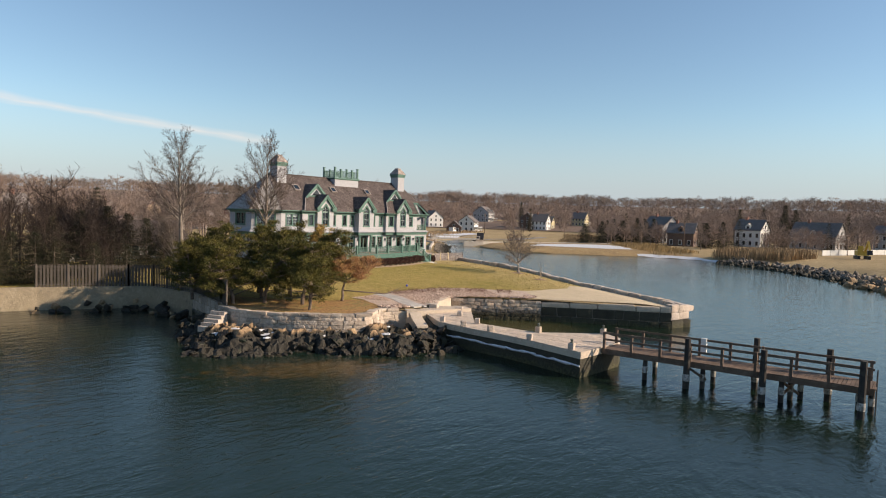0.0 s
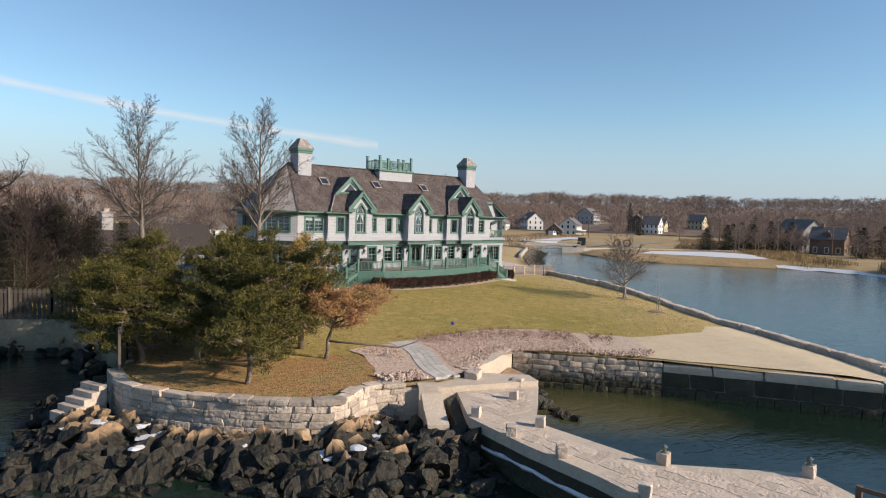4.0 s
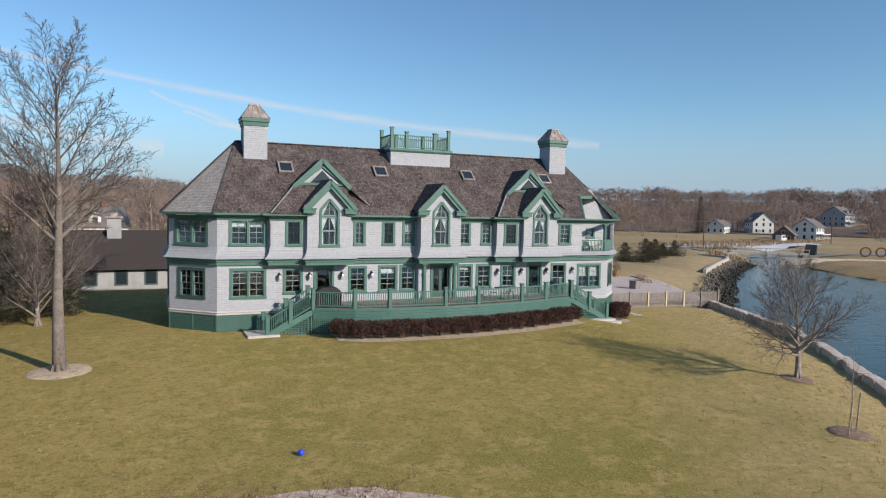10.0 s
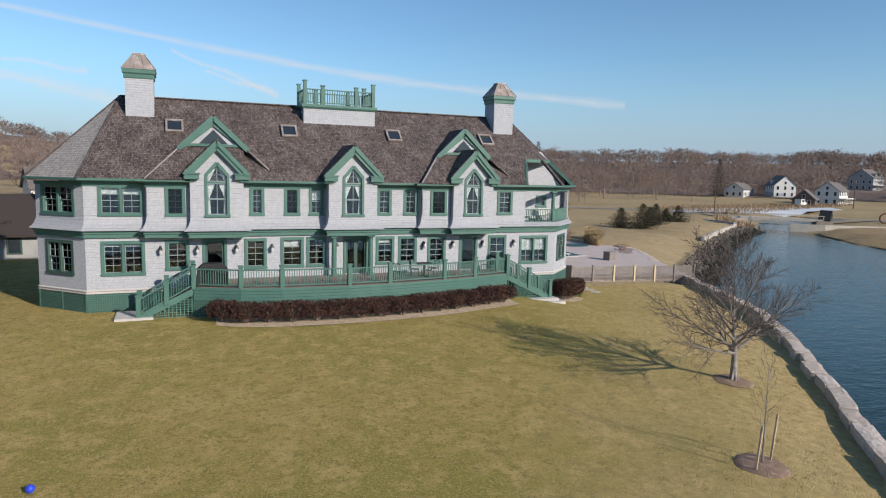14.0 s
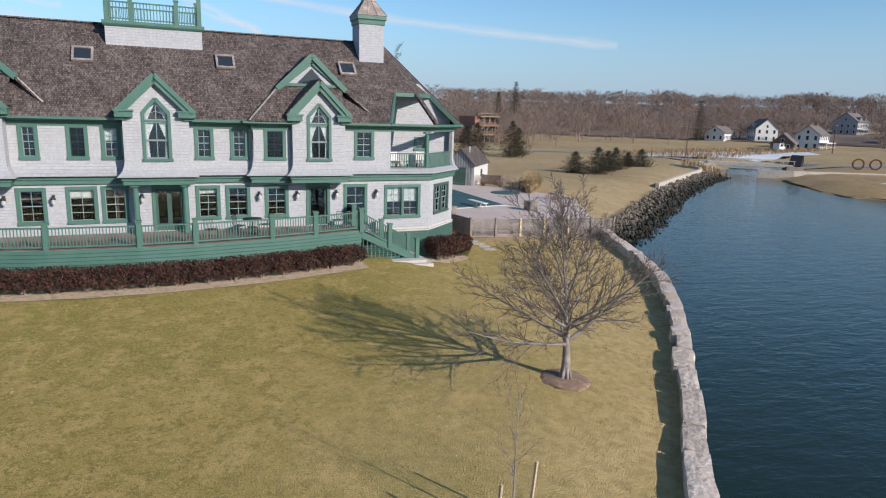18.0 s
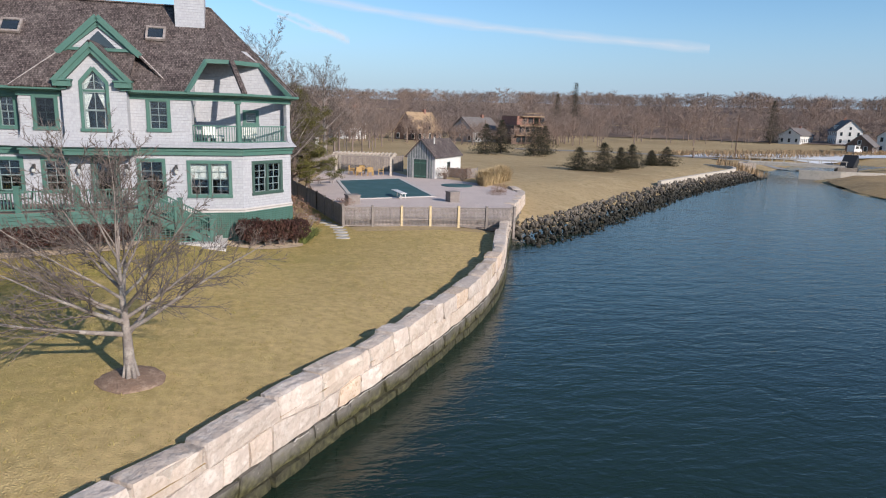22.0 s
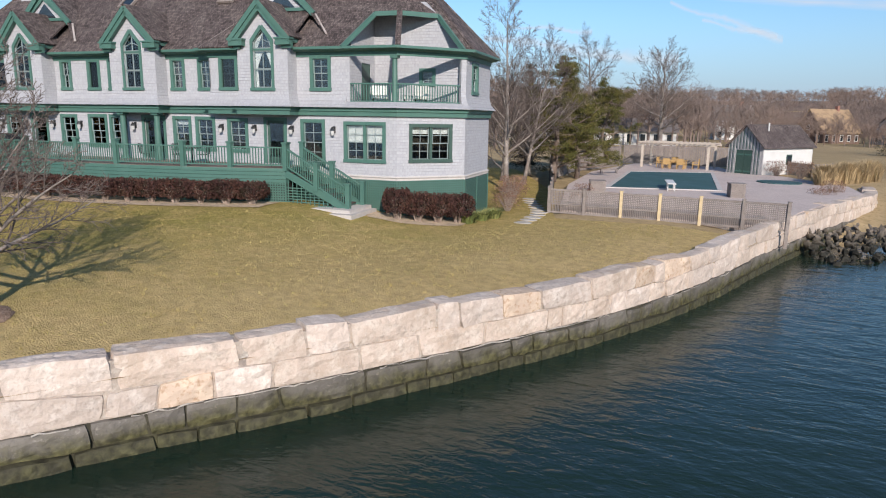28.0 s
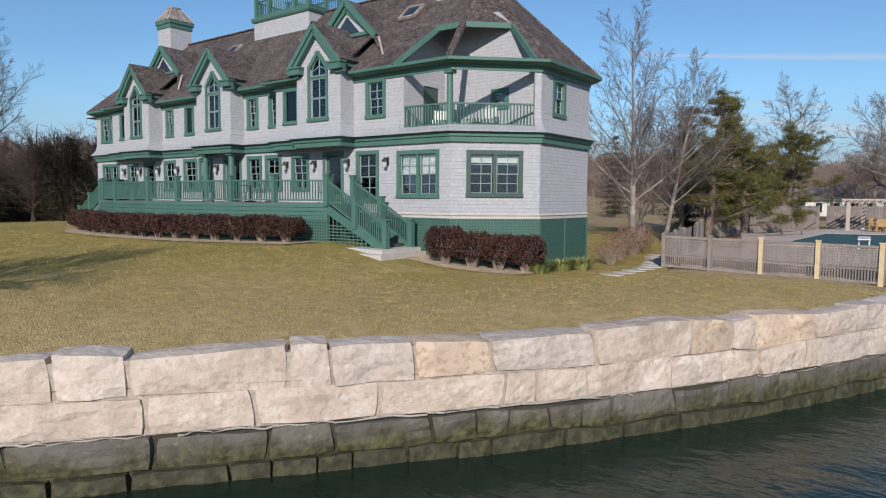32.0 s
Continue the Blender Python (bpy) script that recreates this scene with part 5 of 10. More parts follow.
def stone_template():
    """A cube cut into a grid with rounded edges, as points from -1 to 1."""
    bm = bmesh.new()
    bmesh.ops.create_cube(bm, size=2.0)
    bmesh.ops.subdivide_edges(bm, edges=list(bm.edges), cuts=3, use_grid_fill=True)
    bmesh.ops.triangulate(bm, faces=bm.faces)
    V = np.array([tuple(v.co) for v in bm.verts])
    F = [tuple(v.index for v in f.verts) for f in bm.faces]
    bm.free()
    return V / (np.abs(V) ** 16).sum(1, keepdims=True) ** (1 / 16), F


STONE_V, STONE_F = stone_template()


def hewn(parent, line, acc, low, high, z, out, depth, mat, rough, rng):
    """One rough-hewn stone; low and high are its two ends along the line at its bed and at its top, z its four corner heights."""
    mid = sum(low + high) / 4
    p, d = at(line, mid, acc)
    n = Vector((d.y, -d.x))
    u, w = (STONE_V[:, 0] + 1) / 2, (STONE_V[:, 2] + 1) / 2
    sa = (low[0] + (low[1] - low[0]) * u) * (1 - w) + (high[0] + (high[1] - high[0]) * u) * w - mid
    zz = (z[0] + (z[1] - z[0]) * u) * (1 - w) + (z[2] + (z[3] - z[2]) * u) * w
    of = out - depth * (STONE_V[:, 1] + 1) / 2
    zc = sum(z) / 4
    o = Vector((rng.uniform(0, 50), rng.uniform(0, 50), rng.uniform(0, 50)))
    V = []
    for a, b, c in zip(sa, of, zz):
        q = Vector((a, b, c)) + o
        b += rough * (noise.noise(q * 1.7) + 0.55 * noise.noise(q * 5.1) + 0.3 * noise.noise(q * 11))
        c += rough * 0.5 * noise.noise(q * 3 + o)
        V.append((d.x * a + n.x * b, d.y * a + n.y * b, c - zc))
    ob = new("block", mesh_of("block", V, STONE_F, mat))
    ob.parent = parent
    ob.location = (p.x, p.y, zc)


def stone_courses(parent, line, courses, depth, seed, rough=0.045, wander=0.05):
    """Courses (z0, z1, shortest, longest, materials, out) of hewn stones with wandering beds and leaning joints; the face is on the right-hand side."""
    rng = random.Random(seed)
    acc = arc(line)
    bed = lambda s, z, edge: z if edge else z + wander * 2.2 * noise.noise((s * 0.55, z * 7.3, seed)) + wander * noise.noise((s * 1.9, z * 3.1, seed + 5))
    zs = [c[0] for c in courses] + [c[1] for c in courses]
    for z0, z1, lo, hi, mats, out in courses:
        s, lean = 0.0, 0.0
        while s < acc[-1] - 0.12:
            e = min(s + rng.uniform(lo, hi) * rng.choice((0.6, 1.0, 1.0, 1.25)), acc[-1])
            if acc[-1] - e < lo * 0.5:
                e = acc[-1]
            lean2 = 0.0 if e == acc[-1] else rng.uniform(-0.05, 0.05) * min(1, (e - s) * 1.5)
            top = rng.uniform(-0.045, 0.045) if z1 == max(zs) else 0.0
            g = 0.004
            corners = (bed(s, z0, z0 == min(zs)) + g, bed(e, z0, z0 == min(zs)) + g, bed(s, z1, False) - g + top, bed(e, z1, False) - g + top + rng.uniform(-0.02, 0.02) * (z1 == max(zs)))
            hewn(parent, line, acc, (s - lean + g, e - lean2 - g), (s + lean + g, e + lean2 - g), corners, out + rng.uniform(-0.025, 0.035), depth * rng.uniform(0.85, 1.25), rng.choice(mats), rough, rng)
            s, lean = e, lean2


def core(name, line, depth, z0, z1, mat, inset=0.07, label="", category="wall"):
    """The body of a wall behind its facing."""
    path = [at(line, s, arc(line))[0] for s in arc(line)]
    n = len(line)
    out, inn = [], []
    for i in range(n):
        a = Vector(line[max(i - 1, 0)])
        b = Vector(line[min(i + 1, n - 1)])
        d = (b - a).normalized()
        q = Vector((d.y, -d.x))
        p = Vector(line[i])
        out.append(p - q * inset)
        inn.append(p - q * (depth - inset))
    g = Geo()
    for i in range(n - 1):
        g.slab([tuple(out[i]), tuple(out[i + 1]), tuple(inn[i + 1]), tuple(inn[i])], z0, z1)
    ob = part(name, g, mat)
    return tagged(ob, label, category, "", "structure")


SW = smooth_line(SEAWALL, 4)
RUST_STONE = material("rust_granite", (0.50, 0.385, 0.295), 0.9, spots=((2, (0.60, 0.475, 0.36), 0.45, 0.62), (9, (0.36, 0.23, 0.14), 0.52, 0.7)), bump=0.04, bump_scale=6, island=0.15)
PALE_GRANITE = material("grey_white_granite", (0.56, 0.465, 0.395), 0.9, spots=((0.9, (0.48, 0.395, 0.335), 0.42, 0.62), (3.2, (0.62, 0.54, 0.475), 0.48, 0.64), (1.7, (0.36, 0.30, 0.255), 0.6, 0.73), (11, (0.44, 0.365, 0.31), 0.5, 0.68)), bump=0.06, bump_scale=6, island=0.12)
JOINT = material("pale_mortar", (0.40, 0.335, 0.28), 0.95, spots=((2.2, (0.26, 0.22, 0.19), 0.48, 0.64), (9, (0.5, 0.45, 0.39), 0.5, 0.7)), bump=0.03, bump_scale=14)
CRUST = material("lime_crust", (0.42, 0.385, 0.34), 0.95, spots=((2.6, (0.36, 0.33, 0.3), 0.46, 0.6), (11, (0.2, 0.18, 0.16), 0.54, 0.7)), bump=0.04, bump_scale=18)
core("sea_wall_foot", SW, 0.56, -0.8, 0.74, ALGAE, 0.02, "wet dark foot of the sea wall", "sea wall")
w1 = core("sea_wall", SW, 0.56, 0.74, 1.84, JOINT, 0.04, "granite block sea wall with a wet dark foot", "sea wall")
DRYMIX = [GRANITE] * 6 + [PALE_GRANITE] * 5 + [RUST_STONE]
stone_courses(w1, SW, [(1.33, 1.96, 0.8, 2.3, DRYMIX, 0.0), (0.76, 1.33, 0.7, 2.2, DRYMIX, 0.01)], 0.58, 5, 0.055, 0.065)
stone_courses(w1, SW, [(0.26, 0.76, 0.5, 1.7, [WETSTONE], 0.05), (-0.6, 0.26, 0.5, 1.4, [ALGAE], 0.11)], 0.8, 6, 0.06, 0.04)
TW = smooth_line([(46.2, 13.5), (48.3, 17.5), (50.3, 21.6), (51.2, 26.5)], 4)
wt = core("terrace_wall", TW, 0.9, 0.2, 1.9, JOINT, 0.04, "pale granite wall between the pool terrace and the riprap", "sea wall")
stone_courses(wt, TW, [(1.4, 2.02, 0.8, 2.2, DRYMIX, 0.0), (0.8, 1.4, 0.7, 2.0, DRYMIX, 0.01), (0.2, 0.8, 0.6, 1.7, [WETSTONE], 0.04)], 0.7, 8, 0.05, 0.05)
g = Geo()
rng = random.Random(9)
acc = arc(SW)
s = 0.0
while s < acc[-1] - 0.4:      # crusted bed joint above the wet course, in broken lengths
    ln = rng.uniform(0.4, 2.0)
    if rng.random() < 0.55:
        pts = []
        for k in range(6):
            p, d = at(SW, min(s + ln * k / 5, acc[-1]), acc)
            q = p + Vector((d.y, -d.x)) * 0.085
            pts.append((q.x, q.y, 0.765 + rng.uniform(-0.03, 0.03)))
        g.tube(pts, [rng.uniform(0.002, 0.02) for _ in pts], 6)
    s += ln
tagged(part("lime_crust", g, CRUST, w1, "white crusted joint above the tide line"), kind="stuff")
FIELDSTONE = material("mixed_fieldstone", (0.47, 0.385, 0.31), 0.9, spots=((1.2, (0.38, 0.31, 0.25), 0.42, 0.62), (4, (0.55, 0.465, 0.385), 0.5, 0.66), (12, (0.22, 0.18, 0.15), 0.54, 0.7)), bump=0.05, bump_scale=8, island=0.28)
BW = [(-1.7, -26.1), (3.0, -32.5)]
# the basin lies on the other side, so its walls run the other way
w2 = core("basin_wall", BW, 0.8, -0.8, 1.7, MORTAR, 0.08, "squared granite block wall of the boat basin", "basin wall")
stone_courses(w2, BW, [(1.5, 1.8, 0.5, 1.3, [FIELDSTONE, RUST_STONE, FIELDSTONE], 0.0), (1.2, 1.5, 0.5, 1.2, [FIELDSTONE, FIELDSTONE, RUST_STONE], 0.01), (0.92, 1.2, 0.45, 1.2, [FIELDSTONE], 0.02), (0.6, 0.92, 0.4, 1.0, [WETSTONE], 0.05), (0.3, 0.6, 0.4, 1.0, [ALGAE], 0.08), (-0.5, 0.3, 0.5, 1.1, [ALGAE], 0.16)], 0.7, 11, 0.05, 0.02)
BE = [(3.0, -32.5), (8.3, -42.2)]
w3 = core("quay_wall", BE, 0.8, -0.8, 1.62, MORTAR, 0.08, "weathered quay wall with a black tide line", "basin wall")
stone_courses(w3, BE, [(1.3, 1.76, 1.6, 3.4, [CONCRETE], 0.03), (0.5, 1.3, 0.9, 2.2, [ALGAE], 0.0), (-0.5, 0.5, 0.7, 1.8, [ALGAE], 0.06)], 0.7, 12, 0.03, 0.03)
TE = [(8.3, -42.2), (10.4, -43.0), (12.2, -40.6)]
w4 = core("quay_end", TE, 0.9, -0.8, 1.8, MORTAR, 0.08, "rounded pale granite end of the quay", "sea wall")
stone_courses(w4, TE, [(1.35, 1.95, 0.7, 1.5, [GRANITE], 0.0), (0.75, 1.35, 0.7, 1.5, [GRANITE, PALE_GRANITE], 0.0), (-0.5, 0.75, 0.8, 1.6, [ALGAE], 0.03)], 0.8, 13)
RW = [(-7.2, -28.35), (-4.6, -27.45), (-1.75, -26.1)]
w5 = core("bank_wall", RW, 0.6, 0.2, 2.0, CONCRETE, 0.0, "smooth pale retaining wall under the gravel bank", "wall")
SANDWALL = material("sandy_wall", (0.33, 0.265, 0.18), 0.95, spots=((0.6, (0.26, 0.21, 0.145), 0.42, 0.62), (4, (0.38, 0.31, 0.22), 0.5, 0.68), (1.5, (0.16, 0.135, 0.1), 0.6, 0.72)), bump=0.03, bump_scale=9)
STONES[FIELDSTONE.name] = [stone_mesh("block", 60 + k, FIELDSTONE) for k in range(8)]
PW = smooth_line(PROM, 4)
w6 = core("promontory_wall", PW, 0.55, 0.3, 1.98, JOINT, 0.06, "low curved granite wall round the pine bed", "wall")
stone_courses(w6, PW, [(1.82, 2.05, 0.6, 1.3, [FIELDSTONE, RUST_STONE, FIELDSTONE], 0.03), (1.54, 1.82, 0.4, 1.0, [FIELDSTONE, FIELDSTONE, GRANITE], 0.0), (1.24, 1.54, 0.4, 1.0, [FIELDSTONE], 0.01), (0.95, 1.24, 0.4, 0.9, [FIELDSTONE], 0.0), (0.6, 0.95, 0.4, 0.9, [FIELDSTONE], 0.02)], 0.55, 17, 0.04, 0.025)
IW = INLET[1:]
w7 = core("inlet_wall", IW, 0.6, -0.8, 1.95, SANDWALL, 0.0, "plain sandy retaining wall along the inlet", "wall")
masonry(w7, IW[4:], [(1.4, 1.98, 0.4, 0.9, FIELDSTONE, 0.03), (0.7, 1.4, 0.4, 0.9, FIELDSTONE, 0.05), (-0.4, 0.7, 0.5, 1.2, WETSTONE, 0.1)], 0.6, 19)

FIELDLAMP = material("weathered_bronze", (0.12, 0.13, 0.11), 0.5, 0.6, spots=((6, (0.2, 0.22, 0.19), 0.48, 0.66),))
# jetty with its ramp
JETTY = [(-8.6, -28.7), (-11.2, -32.2), (-11.8, -35.5), (-12.1, -38.5), (-12.6, -41.0), (-13.5, -44.4), (-9.1, -44.8), (-7.4, -44.2), (-6.6, -42.8), (-9.7, -39.3), (-9.6, -34.2), (-5.5, -31.0), (-4.6, -29.4)]
g = Geo().slab(JETTY, 1.1, 1.5)
jetty = tagged(part("jetty", g, CONCRETE), "pale granite and concrete jetty with dark weed-covered sides", "jetty", "", "structure")
part("jetty_side", Geo().slab([(x * 1.0 + 0.05 * (1 if x > -10 else -1), y) for x, y in JETTY], -0.8, 1.1), ALGAE, jetty, "weed-dark wet jetty side")
rng = random.Random(4)
gt = Geo()
ring = resample(JETTY, 0.9)
xs = np.arange(-13.6, -4.5, 0.62)
for x in xs:
    for y in np.arange(-44.8, -28.6, 0.5):
        px, py = x + rng.uniform(-0.12, 0.12), y + rng.uniform(-0.1, 0.1)
        if all(inside(px + a, py + b, JETTY) for a, b in ((0.35, 0.28), (-0.35, 0.28), (0.35, -0.28), (-0.35, -0.28))):
            a = rng.uniform(-0.3, 0.3)
            m = pose(px, py, 1.49 + rng.uniform(-0.006, 0.004), rng.uniform(-0.3, 0.3), rng.uniform(-0.3, 0.3), math.degrees(a))
            w, d = rng.uniform(0.27, 0.33), rng.uniform(0.215, 0.265)
            gt.slab([(-w, -d), (0, -d * 1.15), (w, -d * 0.8), (w * 1.05, d * 0.7), (w * 0.2, d * 1.1), (-w * 0.9, d)], -0.05, 0.02)
            gt.v[-12:] = [m @ p for p in gt.v[-12:]]
PAVE = material("jetty_paving", (0.56, 0.45, 0.355), 0.92, spots=((0.5, (0.48, 0.385, 0.305), 0.42, 0.62), (4, (0.62, 0.52, 0.43), 0.5, 0.66), (20, (0.3, 0.24, 0.195), 0.54, 0.7)), bump=0.05, bump_scale=9, island=0.16)
tagged(part("paving_stones", gt, PAVE, jetty, "close-laid flat paving stones"), kind="stuff")
for x, y in ((-10.9, -32.3), (-11.5, -34.6), (-11.75, -37.0), (-12.3, -40.3), (-13.1, -43.6), (-9.85, -34.6), (-9.6, -39.4), (-6.95, -42.8), (-7.9, -31.6)):
    ob = new("bollard", STONES["pink_granite"][rng.randrange(9)])
    ob.matrix_basis = Matrix.LocRotScale((x, y, 1.68), Euler((0, 0, rng.uniform(0, 1))), (0.32, 0.34, 0.4))
    tagged(ob, "squat granite mooring block on the jetty edge", "bollard", "jetty blocks")
for (x, y, w, d, z0, z1, a) in ((-7.45, -28.75, 0.75, 0.6, 1.3, 2.1, 25), (-6.1, -30.25, 0.62, 0.5, 1.4, 1.86, 30)):
    ob = new("stone_pier", STONES["pink_granite"][rng.randrange(9)])
    ob.matrix_basis = Matrix.LocRotScale((x, y, (z0 + z1) / 2), Euler((0, 0, radians(a))), (w, d, z1 - z0))
    tagged(ob, "rough squared granite pier beside the path", "stone pier", "path piers")
tagged(part("path_landing", Geo().slab([(-11.9, -27.6), (-10.4, -26.7), (-8.4, -27.2), (-6.6, -28.2), (-4.9, -29.9), (-5.4, -30.9), (-8.7, -29.5), (-10.2, -29.0), (-11.4, -28.3)], 0.4, 1.76), CONCRETE), "pale stone landing between path and jetty", "landing", "", "structure")
spur = Geo().prism([(0, -0.4), (3.5, -0.4), (3.5, 1.15), (2.2, 1.5), (1.5, 1.82), (1.28, 1.82), (1.28, 1.4), (0.8, 1.4), (0.8, 1.9), (0, 1.9)], -0.42, 0.42, pose(-10.15, -28.5, 0, 0, 0, -123))
tagged(part("spur_wall", spur, CONCRETE), "stepped granite spur wall with a square notch", "wall", "", "structure")
tagged(part("stair_wall", Geo().prism([(0, -0.4), (4.6, -0.4), (4.6, 0.5), (0, 1.4)], -0.2, 0.2, pose(-9.7, -29.6, 0, 0, 0, -122)), ALGAE), "wet sloping stone ramp beside the jetty", "ramp", "", "structure")
tagged(part("ledge_base", Geo().slab([(-7.1, -28.45), (-4.6, -27.55), (-2.4, -26.5), (-2.9, -28.0), (-4.2, -29.6), (-5.6, -30.6)], -0.6, 1.12), TAN_ROCK), "tan bedrock ledge under the bank wall", "rock ledge", "", "structure")
LEDGE = [(-5.4, -28.7), (-2.5, -27.4), (-1.9, -28.6), (-3.0, -31.0), (-4.3, -32.4), (-5.0, -30.6)]
n = 0
while n < 34:
    x, y = rng.uniform(-5.4, -1.9), rng.uniform(-32.4, -27.4)
    if inside(x, y, LEDGE):
        n += 1
        low = max(0.0, min(1.0, ((x + 5.0) * 0.5 + (-y - 28.4) * 0.25)))
        s = rng.uniform(0.6, 1.5)
        ob = new("ledge_rock", rng.choice(ROCKS[(DARK_ROCK if low > 0.75 else TAN_ROCK).name]))
        ob.matrix_basis = Matrix.LocRotScale((x, y, 1.25 - 1.25 * low + rng.uniform(-0.1, 0.1)), Euler((rng.uniform(-0.6, 0.6), rng.uniform(-0.6, 0.6), rng.uniform(0, 6.3))), (s, s * 0.8, s * 0.8))
        tagged(ob, "weed-dark ledge rock at the basin corner" if low > 0.75 else "tan ledge rock between jetty and basin wall", "rock", "ledge rocks")
salt = Geo()
for a, b in zip(JETTY[:6], JETTY[1:6]):
    k = max(2, int(math.hypot(b[0] - a[0], b[1] - a[1]) / 0.5))
    d = Vector((b[0] - a[0], b[1] - a[1])).normalized()
    q = Vector((d.y, -d.x)) * 0.08
    salt.tube([(a[0] + (b[0] - a[0]) * i / k + q.x, a[1] + (b[1] - a[1]) * i / k + q.y, 0.72 + rng.uniform(-0.05, 0.05)) for i in range(k + 1)], [rng.uniform(0.03, 0.1) for _ in range(k + 1)], 5)
tagged(part("frost_line", salt, ICE, jetty, "line of frozen spray along the jetty side"), kind="stuff")
for x, y in ((-9.6, -39.4), (-6.95, -42.8), (-13.1, -43.6)):
    tagged(part("jetty_lamp", Geo().tube([(0, 0, 0), (0, 0, 0.05), (0, 0, 0.06), (0, 0, 0.18), (0, 0, 0.2), (0, 0, 0.27)], [0.1, 0.1, 0.06, 0.07, 0.11, 0.02], 10), FIELDLAMP, None, local=pose(x, y, 1.86)), "small weathered lamp on a jetty block", "lamp", "jetty lamps")
# steps on the promontory corner
st = thing("stone_steps", pose(-21.1, -20.3, 0, 0, 0, 200), "short flight of worn granite steps to the rocks", "steps")
for k in range(5):
    part("step", Geo().box(0.0 + 0.32 * k, -0.6, 0.6, 0.34 + 0.32 * k, 0.6, 1.85 - 0.22 * k), GRANITE, st)

# rocks on the shore below the promontory
SHELF = [(-27.0, -24.6), (-25.4, -26.6), (-22.7, -28.2), (-19.8, -31.0), (-17.2, -35.2), (-13.4, -36.2), (-11.2, -35.4), (-11.0, -31.5), (-12.8, -28.4), (-15.2, -29.0), (-18.2, -27.2), (-20.4, -24.6), (-21.0, -19.6), (-22.0, -17.0), (-24.6, -19.6)]
WATERSIDE = [(-24.6, -19.6), (-27.0, -24.6), (-25.4, -26.6), (-22.7, -28.2), (-19.8, -31.0), (-17.2, -35.2), (-13.4, -36.2), (-11.2, -35.4)]


def shelf_z(x, y):
    d = float(to_line(np.float64(x), np.float64(y), WATERSIDE))
    near = float(to_line(np.float64(x), np.float64(y), PROM))
    return -0.5 + 1.3 * min(1.0, d / 3.0) + 0.3 * max(0.0, 1 - near / 2.0) + 0.2 * noise.noise((x * 0.6, y * 0.6, 1))


def ledge_z(x, y):
    """Broken ledge: blocks of uneven height with cracks between them."""
    q = Vector((x * 0.75 + 0.25 * y, y * 1.15 - 0.2 * x, 0.0))
    d, pts = noise.voronoi(q)
    d2, pts2 = noise.voronoi(q * 2.3 + Vector((7, 3, 0)))
    z = shelf_z(x, y) + 0.75 * noise.noise(pts[0] * 5.3) + 0.3 * noise.noise(pts2[0] * 4.1) + 0.12 * noise.noise((x * 4, y * 4, 3))
    return z - 0.45 * max(0.0, 1 - (d[1] - d[0]) / 0.16) - 0.16 * max(0.0, 1 - (d2[1] - d2[0]) / 0.2)


LEDGE_ROCK = tidal("shore_ledge", (0.30, 0.195, 0.11), (0.026, 0.0225, 0.016), 0.92, 1.2)
pts = resample(SHELF, 0.4)
inner = [(x + 0.06 * noise.noise((x * 9, y * 9, 0)), y + 0.06 * noise.noise((x * 9, y * 9, 5))) for x in np.arange(-27, -10.5, 0.2) for y in np.arange(-36.5, -16.5, 0.2) if inside(x, y, SHELF)]
v, _, f, *_ = delaunay_2d_cdt([Vector(p) for p in pts + inner], [(i, (i + 1) % len(pts)) for i in range(len(pts))], [], 1, 1e-4)
tagged(new("rock_shelf", mesh_of("rock_shelf", [(p.x, p.y, ledge_z(p.x, p.y)) for p in v], f, LEDGE_ROCK)), "jagged ledge, tan above and weed-dark at the waterline", "rock", "", "structure")
rng = random.Random(21)
n = 0
while n < 245:
    x, y = rng.uniform(-27, -11), rng.uniform(-36.3, -17)
    if not inside(x, y, SHELF):
        continue
    z = shelf_z(x, y)
    n += 1
    near = float(to_line(np.float64(x), np.float64(y), PROM))
    high = near < 1.25 + rng.uniform(-0.4, 0.5)
    ice = 1.0 < near < 2.6 and rng.random() < 0.4
    s = (0.28 + 0.9 * rng.random() ** 2) * (0.95 if high else 1.1)
    mat = ICE if ice else (TAN_ROCK if high else DARK_ROCK)
    ob = new("shore_rock", rng.choice(ROCKS[mat.name]))
    sz = (s * rng.uniform(0.8, 1.3), s * rng.uniform(0.8, 1.3), s * rng.uniform(0.4, 0.8))
    if ice:
        sz = (s * 1.0, s * 0.8, 0.16)
    ob.matrix_basis = Matrix.LocRotScale((x, y, (ledge_z(x, y) + 0.02 if ice else z + 0.05)), Euler((rng.uniform(-0.9, 0.9) * (not ice), rng.uniform(-0.9, 0.9) * (not ice), rng.uniform(0, 6.3))), sz)
    tagged(ob, "patch of white shore ice on the rocks" if ice else ("tan angular ledge rock above the tide" if high else "dark weed-covered angular shore rock"), "ice" if ice else "rock", "shore rocks")
for k in range(46):      # foot of the inlet wall
    p, d = at(IW, rng.uniform(2.5, 26), arc(IW))
    q = Vector((d.y, -d.x)) * rng.uniform(0.1, 1.9)
    x, y = p.x + q.x, p.y + q.y
    s = rng.uniform(0.5, 1.3)
    tan = rng.random() < 0.35
    ob = new("shore_rock", rng.choice(ROCKS[(TAN_ROCK if tan else DARK_ROCK).name]))
    ob.matrix_basis = Matrix.LocRotScale((x, y, 0.55 - 0.42 * q.length + rng.uniform(0, 0.25)), Euler((rng.uniform(-0.5, 0.5), rng.uniform(-0.5, 0.5), rng.uniform(0, 6))), (s * 1.2, s, s * 0.8))
    tagged(ob, "tan boulder at the foot of the wall" if tan else "dark wet boulder at the foot of the wall", "rock", "inlet rocks")


